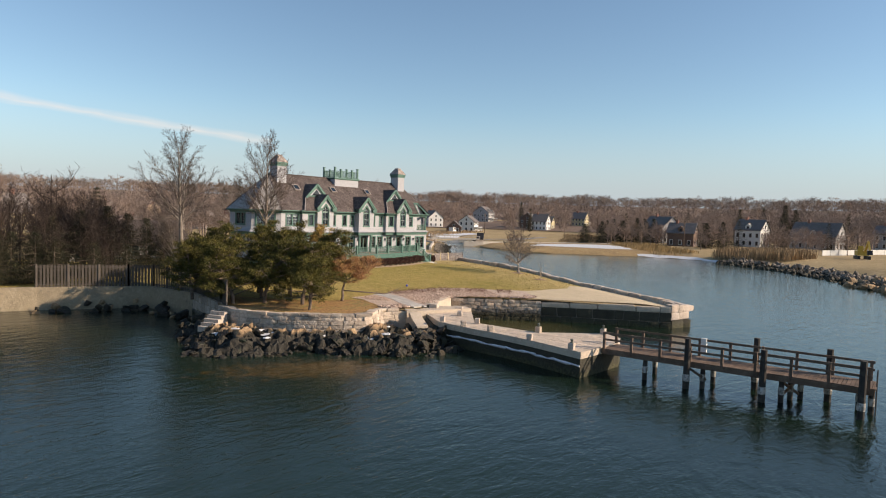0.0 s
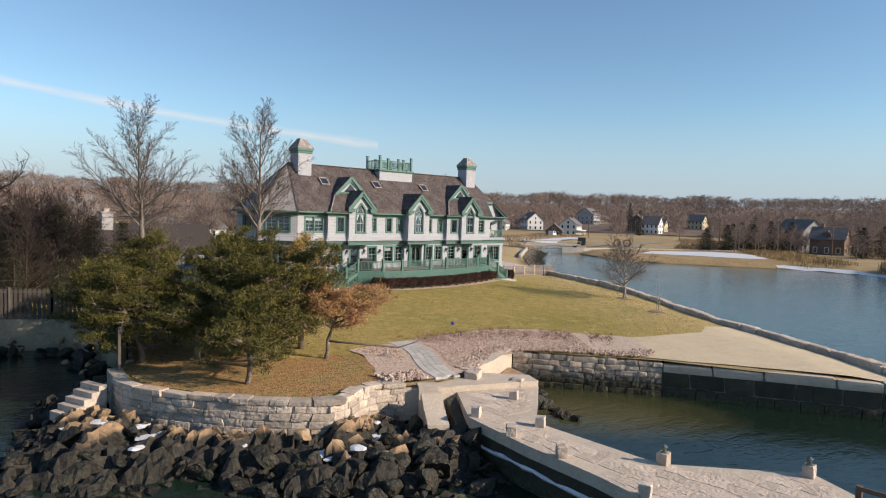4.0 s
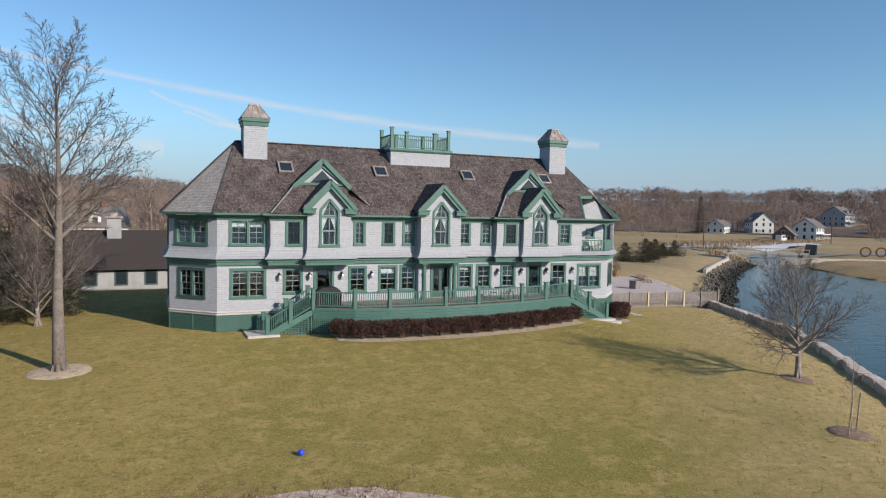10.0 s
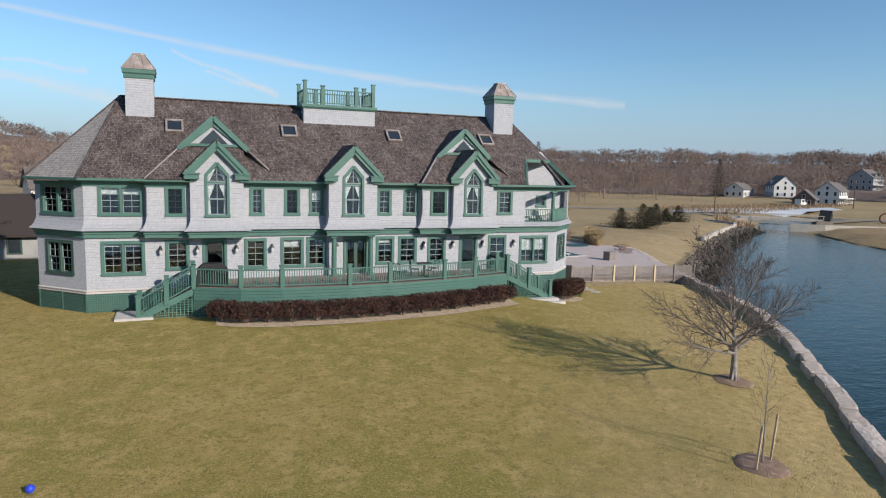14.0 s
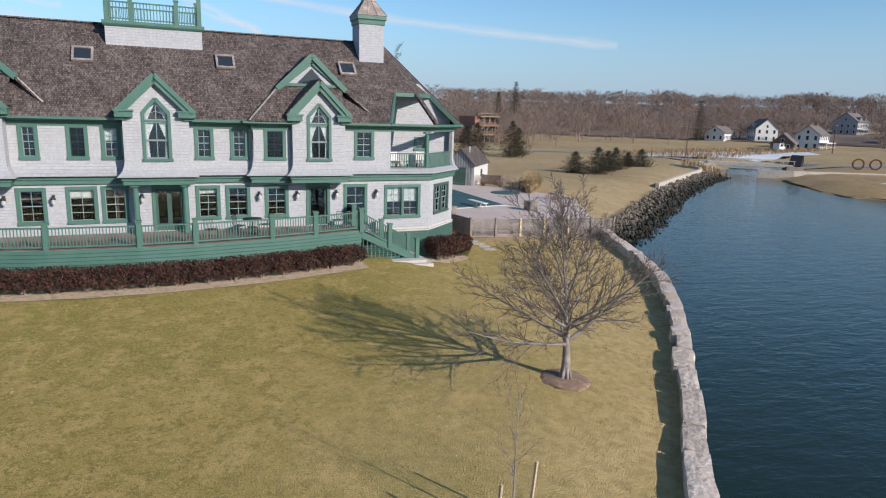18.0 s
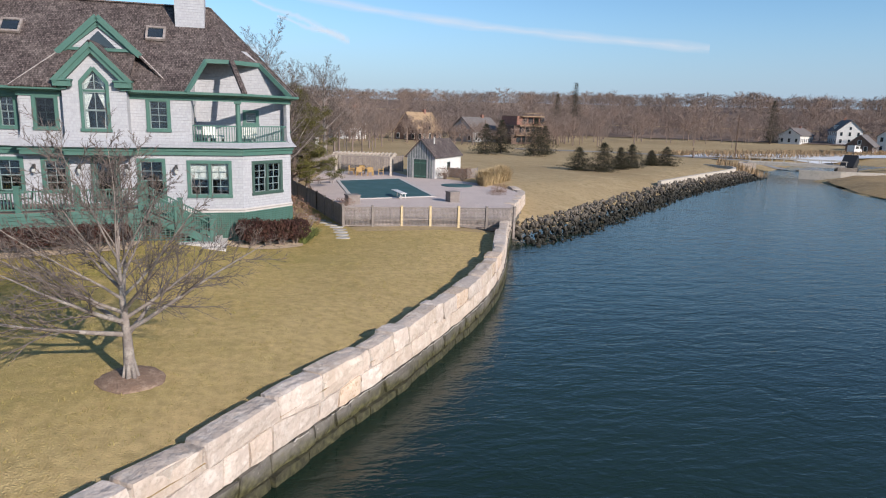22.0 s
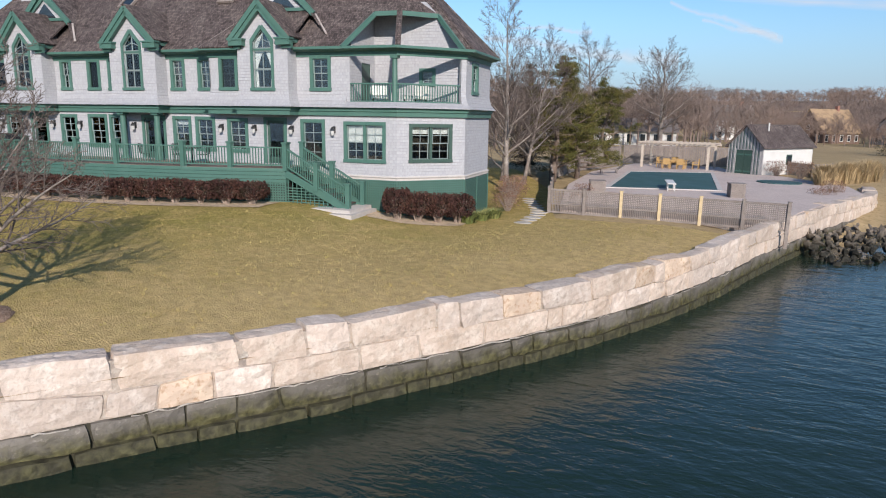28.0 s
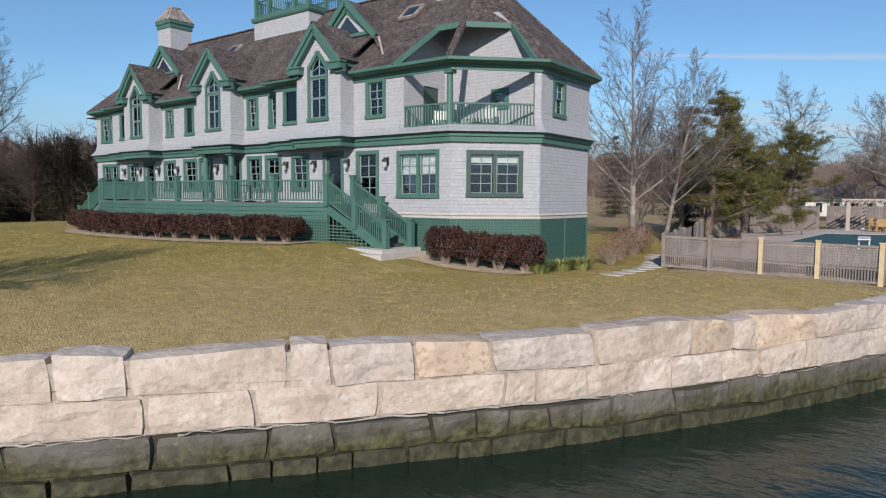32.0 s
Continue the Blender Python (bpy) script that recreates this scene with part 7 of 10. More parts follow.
# trees beside and behind the house
bare_tree(28.3, 14.1, 10.6, 0.21, GARDEN_TREE, 21, "tall leafless tree with a pale grey trunk beside the garden fence")
bare_tree(28.4, 18.6, 8.8, 0.16, GARDEN_TREE, 22, "leafless tree with pale dense branches behind the garden fence", lean=(0.12, 0))
bare_tree(26.9, 67.2, 13.4, 0.36, ROUND_TREE, 28, "broad leafless tree with a round crown behind the pool garden")
bare_tree(35.9, 63.1, 11.8, 0.36, ROUND_TREE, 29, "broad leafless tree with a round crown behind the pool garden")
for x, y, h, r, cfg, s, lb in ((27.5, 24.0, 10.5, 0.2, BUSHY_TREE, 23, "leafless tree behind the house"), (-8.8, 10.5, 8.0, 0.22, BUSHY_TREE, 24, "low leafless tree with several pale stems"), (-9.5, 6.0, 6.5, 0.16, BUSHY_TREE, 25, "small leafless tree with dense upright twigs"), (-24.0, 12.0, 11.0, 0.26, BUSHY_TREE, 26, "dense leafless tree beside the inlet"), (-16.0, 9.0, 9.5, 0.2, BUSHY_TREE, 27, "dense leafless tree beside the inlet"), (-32.0, 6.0, 10.0, 0.22, BUSHY_TREE, 31, "dense leafless tree beside the inlet"), (-38.0, 12.0, 9.5, 0.2, BUSHY_TREE, 33, "dense leafless tree beside the inlet"), (-19.5, 3.5, 8.0, 0.18, BUSHY_TREE, 34, "dense leafless tree beside the inlet"), (-28.5, 16.0, 11.5, 0.24, BUSHY_TREE, 35, "dense leafless tree beside the inlet"), (26.8, 19.0, 9.5, 0.17, BUSHY_TREE, 37, "leafless tree behind the house"), (-23.0, 4.0, 7.5, 0.2, BUSHY_TREE, 40, "dense leafless tree beside the inlet"), (-29.5, 8.0, 9.0, 0.2, BUSHY_TREE, 41, "dense leafless tree beside the inlet"), (-35.5, 10.5, 9.5, 0.22, BUSHY_TREE, 42, "dense leafless tree beside the inlet"), (-17.5, 6.0, 8.5, 0.2, BUSHY_TREE, 43, "dense leafless tree beside the inlet"), (-20.5, 9.5, 9.0, 0.2, BUSHY_TREE, 44, "dense leafless tree beside the inlet"), (-14.5, 11.0, 8.5, 0.2, BUSHY_TREE, 45, "dense leafless tree beside the inlet"), (-26.5, 9.0, 9.5, 0.22, BUSHY_TREE, 46, "dense leafless tree beside the inlet"), (-14.6, 16.5, 10.5, 0.22, BUSHY_TREE, 47, "dense leafless tree behind the low garage"), (-12.4, 20.0, 11.0, 0.22, BUSHY_TREE, 48, "dense leafless tree behind the low garage"), (-17.5, 14.0, 10.0, 0.22, BUSHY_TREE, 49, "dense leafless tree behind the low garage")):
    bare_tree(x, y, h * 0.68, r, cfg, s, lb, twig=THICKET if x < -12 else None, bark=THICKET if x < -14 else None)


def needle_clump(g, rng, c, size, count, droop=0.0, flat=0.5, up=0.35):
    """A tuft of needle sprays round c."""
    for _ in range(count):
        d = Vector((rng.gauss(0, 1), rng.gauss(0, 1), rng.gauss(up, 0.6))).normalized()
        a = c + Vector((rng.gauss(0, 1), rng.gauss(0, 1), rng.gauss(0, flat))) * size * 0.32
        ln = size * rng.uniform(0.15, 0.36)
        s = d.cross(Vector((rng.gauss(0, 1), rng.gauss(0, 1), rng.gauss(0, 1)))).normalized() * ln * 0.1
        i = len(g.v)
        g.v += [a - s, a + s, a + d * ln + Vector((0, 0, -droop * ln))]
        g.f.append((i, i + 1, i + 2))


def foliage(name, colour, other, third):
    return material(name, colour, 0.85, spots=((1.3, other, 0.46, 0.6), (3.5, third, 0.52, 0.66)), island=0.4, spec=0.2)


PINE = foliage("pine_needles", (0.072, 0.07, 0.018), (0.155, 0.126, 0.034), (0.03, 0.034, 0.011))
PINE_GOLD = foliage("yellowing_needles", (0.33, 0.215, 0.062), (0.16, 0.135, 0.038), (0.37, 0.20, 0.09))
PINE_RED = foliage("rusty_needles", (0.40, 0.205, 0.105), (0.42, 0.27, 0.115), (0.26, 0.14, 0.08))
SPRUCE = foliage("spruce_needles", (0.034, 0.036, 0.02), (0.06, 0.048, 0.028), (0.022, 0.022, 0.014))
CEDAR = foliage("cedar_green", (0.095, 0.095, 0.026), (0.15, 0.125, 0.04), (0.045, 0.048, 0.017))
PINEBARK = material("pine_bark", (0.17, 0.125, 0.1), 0.95, spots=((4, (0.26, 0.21, 0.17), 0.48, 0.66), (14, (0.08, 0.06, 0.05), 0.5, 0.68)), bump=0.03, bump_scale=12)


def pine(x, y, height, spread, seed, leaf, label, lean=(0.0, 0.0), dense=1.0, low=0.35):
    """A wind-shaped shore pine: crooked trunk, level limbs, needle pads in layers with gaps between."""
    rng = random.Random(seed)
    wood, green = Geo(), Geo()
    pts, p, d = [], Vector((0, 0, -0.1)), Vector((lean[0], lean[1], 1)).normalized()
    for k in range(7):
        pts.append(p.copy())
        p = p + d * height / 6.5
        d = (d + Vector((rng.uniform(-0.28, 0.28), rng.uniform(-0.28, 0.28), 0.12))).normalized()
    r0 = 0.022 * height + 0.05
    wood.tube(pts, [r0 * (1 - 0.13 * k) for k in range(7)], 8)
    limbs = int(17 * dense) + 4
    for k in range(limbs):
        t = low + (1 - low) * (k + 0.8 * rng.random()) / limbs
        i = min(5, int(t * 6))
        q = pts[i].lerp(pts[i + 1], t * 6 - i)
        a = k * 2.4 + rng.uniform(-0.6, 0.6)
        ln = spread * (1.12 - 0.78 * t ** 1.6) * rng.uniform(0.45, 1.25)
        w = Vector((math.cos(a), math.sin(a), rng.uniform(-0.15, 0.5)))
        b = [q, q + w * ln * 0.35 + Vector((0, 0, 0.02)), q + w * ln * 0.7 + Vector((rng.uniform(-0.25, 0.25), rng.uniform(-0.25, 0.25), 0.1)), q + w * ln + Vector((0, 0, rng.uniform(0.1, 0.5)))]
        wood.tube(b, [r0 * 0.34, r0 * 0.24, r0 * 0.15, r0 * 0.05], 5)
        side = Vector((-w.y, w.x, 0)).normalized()
        for c in range(int(7 * dense) + 2):
            u = rng.uniform(0.3, 1.05)
            j = min(2, int(u * 3))
            f = b[j].lerp(b[j + 1], min(1, u * 3 - j))
            o = f + side * rng.gauss(0, 0.24) * ln * (1.25 - u * 0.6) + Vector((0, 0, rng.gauss(0.12, 0.22)))
            wood.tube([f, f.lerp(o, 0.6) + Vector((0, 0, 0.03)), o], [0.022, 0.014, 0.006], 4)
            needle_clump(green, rng, o, rng.uniform(0.36, 0.7), 140, 0.0, 0.42, 0.8)
    t = thing("pine_tree", pose(x, y, gz(x, y)), label, "tree", "shore pines", "")
    part("trunk", wood, PINEBARK, t, smooth=True)
    part("crown", green, leaf, t, "tufts of needles")
    return t


pine(-16.5, -24.4, 3.6, 2.2, 51, PINE, "low bushy green pine beside the wall", (0.25, 0.1), 1.0, 0.3)
pine(-16.5, -19.2, 5.6, 2.9, 52, PINE, "dense dark green shore pine", (0.1, 0.1), 1.3, 0.2)
pine(-17.4, -15.6, 6.3, 2.9, 53, PINE, "dense dark green shore pine", (-0.05, 0.1), 1.3, 0.2)
pine(-13.4, -20.8, 6.0, 2.4, 54, PINE, "shore pine with a crooked pale trunk", (0.1, -0.15), 1.0, 0.35)
pine(-18.6, -18.2, 5.0, 2.7, 55, PINE, "dense dark green shore pine", (-0.1, 0.0), 1.25, 0.15)
pine(-13.2, -14.0, 6.2, 2.6, 56, PINE, "dense dark green shore pine", (0.0, 0.1), 1.2, 0.25)
pine(-15.4, -9.0, 5.0, 2.6, 57, PINE, "dense dark green shore pine", (0.0, 0.0), 1.2, 0.15)
pine(-16.0, -12.2, 4.6, 2.6, 60, PINE, "low spreading dark green pine", (-0.1, 0.0), 1.2, 0.15)
pine(-11.0, -19.4, 6.2, 1.9, 58, PINE_GOLD, "thin pine with yellowing needles", (0.05, 0.12), 0.8, 0.35)
pine(-11.3, -22.2, 3.4, 3.4, 59, PINE_RED, "flat-topped dying pine with rusty needles", (0.3, 0.0), 1.15, 0.5)
pine(-19.0, -13.2, 4.6, 2.5, 92, PINE, "low spreading dark green pine", (-0.1, 0.0), 1.1, 0.15)
pine(-15.0, -21.8, 5.2, 2.7, 93, PINE, "dense dark green shore pine", (0.1, 0.0), 1.2, 0.2)
pine(-12.6, -17.4, 6.0, 2.6, 94, PINE, "dense dark green shore pine", (0.05, 0.1), 1.2, 0.2)
pine(-15.0, -16.8, 5.8, 2.8, 95, PINE, "dense dark green shore pine", (0.0, 0.1), 1.2, 0.2)
lb = Geo().tube([(0, 0, 0.9), (1.4, -1.0, 0.75), (2.8, -2.1, 0.6), (3.6, -2.5, 0.85), (4.1, -2.7, 1.15)], [0.06, 0.055, 0.045, 0.03, 0.012], 6)
tagged(part("fallen_limb", lb, PINEBARK, None, local=pose(-11.1, -22.1, gz(-11.3, -22.2)), smooth=True), "long bare low limb under the rusty pine", "branch")


for x, y, h, w, k in ((29.9, 21.6, 9.4, 2.7, 161), (31.2, 24.4, 7.6, 2.6, 162), (31.4, 36.0, 7.8, 3.0, 163), (30.2, 31.0, 6.4, 2.4, 164)):
    pine(x, y, h, w, k, CEDAR, "ragged olive green pine behind the garden fence", (0.05, 0.0), 1.3, 0.12)


def conifer(x, y, height, spread, seed, leaf, label, rows=15, group="", sprays=20):
    """A pointed conifer with drooping tiers."""
    rng = random.Random(seed)
    wood, green = Geo(), Geo()
    wood.tube([(0, 0, -0.1), (0, 0, height * 0.5), (0, 0, height * 0.97)], [0.03 * height * 0.6 + 0.04, 0.02 * height * 0.5 + 0.02, 0.01], 7)
    for k in range(rows):
        t = k / (rows - 1)
        z = height * (0.07 + 0.9 * t)
        rad = spread * min(1.0, 0.55 + 2.2 * t) * (1 - t) ** 0.7 + 0.12
        n = max(4, int(11 * (1 - t)) + 3)
        for i in range(n):
            a = i * 6.283 / n + k * 1.7 + rng.uniform(-0.35, 0.35)
            rr = rad * rng.uniform(0.4, 1.2)
            e = Vector((math.cos(a) * rr, math.sin(a) * rr, z - 0.12 * rr + rng.uniform(-0.15, 0.15)))
            if k % 2 == 0 and i % 2 == 0:
                wood.tube([(0, 0, z), e], [0.03, 0.01], 4)
            for u in (0.35, 0.65, 0.95):
                needle_clump(green, rng, Vector((0, 0, z)).lerp(e, u), 0.34 + 0.26 * height / 6, int(sprays * 1.7), 0.2)
    t = thing("conifer", pose(x, y, gz(x, y)), label, "tree", group, "")
    part("trunk", wood, PINEBARK, t)
    part("crown", green, leaf, t, "dense needle foliage")
    return t


for x, y, h, w, s, m in ((26.0, 30.0, 9.0, 2.2, 65, SPRUCE), (-19.0, 14.0, 7.0, 2.4, 68, SPRUCE), (-30.0, 10.5, 6.0, 2.8, 69, SPRUCE), (-36.0, 8.0, 5.5, 2.8, 70, SPRUCE), (-22.5, 8.0, 5.0, 2.4, 71, SPRUCE), (6.8, 61.6, 10.5, 2.9, 72, SPRUCE), (-42.0, 14.0, 6.0, 3.0, 73, SPRUCE), (-26.0, 4.0, 4.6, 2.6, 74, SPRUCE), (-28.6, 5.2, 5.2, 2.8, 75, SPRUCE), (-23.2, 2.2, 4.0, 2.2, 76, SPRUCE), (-20.6, 0.4, 3.8, 2.0, 77, SPRUCE), (-18.4, -1.2, 3.6, 1.9, 78, SPRUCE), (-32.8, 7.4, 5.4, 3.0, 79, SPRUCE), (-38.8, 11.0, 5.6, 3.0, 90, SPRUCE), (-46.0, 15.0, 6.0, 3.2, 91, SPRUCE)):
    conifer(x, y, h, w, s, m, "dark green conifer with a ragged outline", group="garden conifers")
for k, (x, y, h, w) in enumerate(((71.5, 53.7, 4.6, 2.2), (74.5, 52.0, 5.8, 2.3), (80.3, 57.4, 4.6, 1.8), (84.1, 60.5, 5.2, 2.0), (91.5, 66.6, 3.6, 1.4), (94.1, 66.1, 4.4, 2.2), (79.7, 90.0, 7.5, 3.0), (75.8, 99.0, 7.0, 2.8), (70.0, 92.0, 6.0, 2.6), (84.0, 95.0, 6.0, 2.4))):
    conifer(x, y, h * (0.72 if y < 70 else 1.0), w * 1.45, 80 + k, SPRUCE, "dark bushy conifer on the dry field", 20, "field conifers", 26)
for k, (x, y, h, w) in enumerate(((222.0, 188.0, 17.0, 5.0), (165.0, 248.0, 24.0, 5.0), (158.0, 252.0, 19.0, 4.5), (260.0, 120.0, 13.0, 4.0), (225.0, 5.0, 14.0, 4.0), (232.0, -2.0, 15.0, 4.0), (240.0, -8.0, 13.0, 4.0), (300.0, 150.0, 16.0, 4.0))):
    conifer(x, y, h, w, 100 + k, SPRUCE, "tall dark conifer among the far woods", 30, "far conifers", 12)

FARPINES = ((153, 36, 6.5, 4.0), (160, 33, 7.5, 4.4), (166, 28, 8.0, 4.6), (172, 34, 8.5, 4.6), (176, 27, 9.0, 4.6), (180, 40, 8.0, 4.4), (184, 24, 9.0, 4.6), (190, 30, 9.0, 4.6), (161, -1, 8.0, 4.2), (164, -5, 8.5, 4.4), (236, -9, 16.0, 5.0), (228, -14, 14.0, 5.0))
for k in range(8):      # evergreens behind the inlet fence
    x = -24.5 - 3.1 * k
    conifer(x, 1.0 + max(0.0, (-28 - x)) * 0.406 + 1.9 + 0.5 * (k % 2), 4.6 + 0.5 * (k % 3), 2.5, 170 + k, SPRUCE, "dense dark juniper behind the picket fence", 18, "fence junipers", 22)

for k, (x, y, h, w) in enumerate(((-19.8, 5.0, 6.6, 2.6), (-17.0, 5.6, 7.0, 2.6), (-14.3, 7.0, 6.2, 2.5), (-11.6, 8.4, 5.6, 2.4), (-8.9, 9.6, 5.0, 2.2), (-22.6, 4.6, 6.0, 2.5))):
    conifer(x, y, h, w, 230 + k, SPRUCE, "dark ragged juniper before the carriage house", 18, "garden junipers", 22)

for k, (x, y, h, w) in enumerate(FARPINES):
    conifer(x, y, h, w, 190 + k, SPRUCE, "broad dark pine on the far shore", 20, "far shore pines", 30)

# hedges: single bushes with pale stems and dark winter leaves
HEDGE = foliage("barberry_hedge", (0.055, 0.026, 0.022), (0.085, 0.04, 0.03), (0.035, 0.03, 0.018))
STEM = material("pale_stems", (0.30, 0.24, 0.2), 0.9, spots=((6, (0.18, 0.13, 0.1), 0.48, 0.66),))


def bush_meshes(seed, w, d, h, leaf, stems=16, leaves=900):
    rng = random.Random(seed)
    wood, green = Geo(), Geo()
    for k in range(stems):
        a = rng.uniform(0, 6.28)
        top = Vector((math.cos(a) * w * 0.45 * rng.uniform(0.2, 1), math.sin(a) * d * 0.45 * rng.uniform(0.2, 1), h * rng.uniform(0.55, 0.95)))
        wood.tube([(top.x * 0.15, top.y * 0.15, -0.05), (top.x * 0.5, top.y * 0.5, h * 0.35), top], [0.02, 0.014, 0.006], 4)
    for _ in range(leaves):
        u, v, q = rng.uniform(-1, 1), rng.uniform(-1, 1), rng.uniform(0.22, 1) ** 0.8
        k = 1 - 0.25 * max(0, (q - 0.75) / 0.25) - 0.35 * max(0, (0.5 - q) / 0.3)
        if rng.random() < 0.55:
            s = max(abs(u), abs(v), 1e-3)
            u, v = u / s * rng.uniform(0.85, 1.05), v / s * rng.uniform(0.85, 1.05)
        c = Vector((u * w / 2 * k, v * d / 2 * k, q * h + rng.uniform(-0.04, 0.05)))
        n = Vector((rng.gauss(0, 1), rng.gauss(0, 1), rng.gauss(0, 1))).normalized()
        a = n.orthogonal().normalized() * rng.uniform(0.018, 0.04)
        b = n.cross(a) * 1.3
        i = len(green.v)
        green.v += [c - a, c + b, c + a, c - b]
        green.f.append((i, i + 1, i + 2, i + 3))
    return mesh_of("twig_frame", wood.v, wood.f, STEM), mesh_of("leaf_cover", green.v, green.f, leaf)


def bush(name, x, y, rot, scale, meshes, label, category, group, z=None):
    t = thing(name, Matrix.LocRotScale((x, y, gz(x, y) if z is None else z), Euler((0, 0, radians(rot))), scale), label, category, group)
    for n, me in zip(("twig_frame", "leaf_cover"), meshes):
        ob = new(n, me)
        ob.parent = t
    return t


BUSHES = [bush_meshes(k, 1.25, 1.15, 1.0, HEDGE, 34, 3000) for k in range(4)]
rng = random.Random(77)
HEDGELINE = [HOUSE @ Vector((x, y, 0)) for x, y in ((-7.6, -3.5), (-6.3, -4.2), (-4.4, -4.55), (-1.0, -4.72), (1.2, -4.62), (4.5, -4.18), (6.6, -3.65), (8.9, -3.0))]
HL = [(p.x, p.y) for p in HEDGELINE]
acc = arc(HL)
k = 0
s = 0.4
while s < acc[-1]:
    p, d = at(HL, s, acc)
    bush("hedge_bush", p.x, p.y, math.degrees(math.atan2(d.y, d.x)), (1.0, 0.95, rng.uniform(0.98, 1.06)), BUSHES[k % 4], "clipped dark purple-brown hedge bush with pale stems", "hedge", "hedge along the deck")
    s += 1.12
    k += 1
for u, v, r in ((13.75, -0.75, 25), (14.5, -0.15, 40), (15.2, 0.5, 43), (15.9, 1.15, 43)):
    p = HOUSE @ Vector((u, v, 0))
    bush("hedge_bush", p.x, p.y, r, (1.0, 1.0, rng.uniform(1.28, 1.36)), BUSHES[rng.randrange(4)], "clipped dark purple-brown hedge bush at the house corner", "hedge", "corner hedge")
sheet("hedge_bed", [(x, y - 0.85) for x, y in HL] + [(x, y + 0.8) for x, y in reversed(HL)], 0.062, PALE_MULCH, 0.5, 0.1, label="pale mulch strip under the hedge", category="mulch")
cb = [HOUSE @ Vector((u, v, 0)) for u, v in ((12.0, -0.9), (12.8, -1.7), (14.1, -1.3), (15.2, -0.5), (16.3, 0.6), (16.4, 2.3), (15.7, 2.2), (13.3, -0.05))]
sheet("corner_bed", [(p.x, p.y) for p in cb], 0.066, PALE_MULCH, 0.5, 0.08, label="pale mulch bed at the house corner", category="mulch")
RED_TWIG = foliage("red_brown_twigs", (0.2, 0.11, 0.075), (0.26, 0.16, 0.11), (0.13, 0.08, 0.06))
SHRUB = [bush_meshes(20 + k, 1.8, 1.8, 1.5, RED_TWIG, 60, 900) for k in range(2)]
for x, y, s in ((30.3, 6.8, 0.75), (29.8, 9.0, 0.8), (29.4, 11.5, 0.9), (29.0, 13.0, 0.8), (33.2, 13.5, 0.6), (33.4, 10.5, 0.5), (46.8, 19.5, 0.7), (47.8, 21.5, 0.7), (45.8, 17.5, 0.6), (44.9, 14.8, 0.6), (46.0, 33.5, 0.9), (47.6, 32.4, 1.0)):
    bush("garden_shrub", x, y, rng.uniform(0, 360), (s, s, s * rng.uniform(0.8, 1.1)), SHRUB[rng.randrange(2)], "leafless reddish-brown garden shrub", "shrub", "garden shrubs")


def grass_clump(name, x, y, h, w, mat, seed, label, count=260, group="grass clumps"):
    rng = random.Random(seed)
    g = Geo()
    for _ in range(count):
        a, r = rng.uniform(0, 6.28), w * rng.random() * 0.35
        b = Vector((math.cos(a) * r, math.sin(a) * r, -0.05))
        o = Vector((math.cos(a), math.sin(a), 0)) * w * rng.uniform(0.2, 0.7)
        hh = h * rng.uniform(0.6, 1.1)
        s = Vector((-math.sin(a), math.cos(a), 0)) * 0.018
        m1, e = b + o * 0.4 + Vector((0, 0, hh * 0.75)), b + o + Vector((0, 0, hh))
        i = len(g.v)
        g.v += [b - s, b + s, m1 + s, m1 - s, e]
        g.f += [(i, i + 1, i + 2, i + 3), (i + 3, i + 2, i + 4)]
    return tagged(part(name, g, mat, None, local=pose(x, y, gz(x, y))), label, "plant", group)


YUCCA = foliage("yucca_green", (0.19, 0.22, 0.07), (0.26, 0.26, 0.1), (0.12, 0.15, 0.05))
TANGRASS = foliage("tan_grass", (0.42, 0.31, 0.17), (0.35, 0.255, 0.14), (0.47, 0.36, 0.21))
for u, v in ((16.3, 1.5), (16.6, 2.6), (16.9, 3.5)):
    p = HOUSE @ Vector((u, v, 0))
    grass_clump("strap_leaf_clump", p.x, p.y, 0.55, 0.9, YUCCA, int(u * 10), "yellow-green strap-leaved clump at the corner")
for k in range(26):
    x, y = rng.uniform(48.2, 53.5), 0
    y = 24.0 + (x - 48.2) * 1.35 + rng.uniform(-0.9, 1.1)
    grass_clump("tall_grass", x - 0.3, y + 3.2, rng.uniform(1.2, 1.7), 1.3, TANGRASS, 300 + k, "tall tan ornamental grass beside the pool terrace", 200, "pool grasses")

# far woods: many leafless trees joined
rng = random.Random(500)


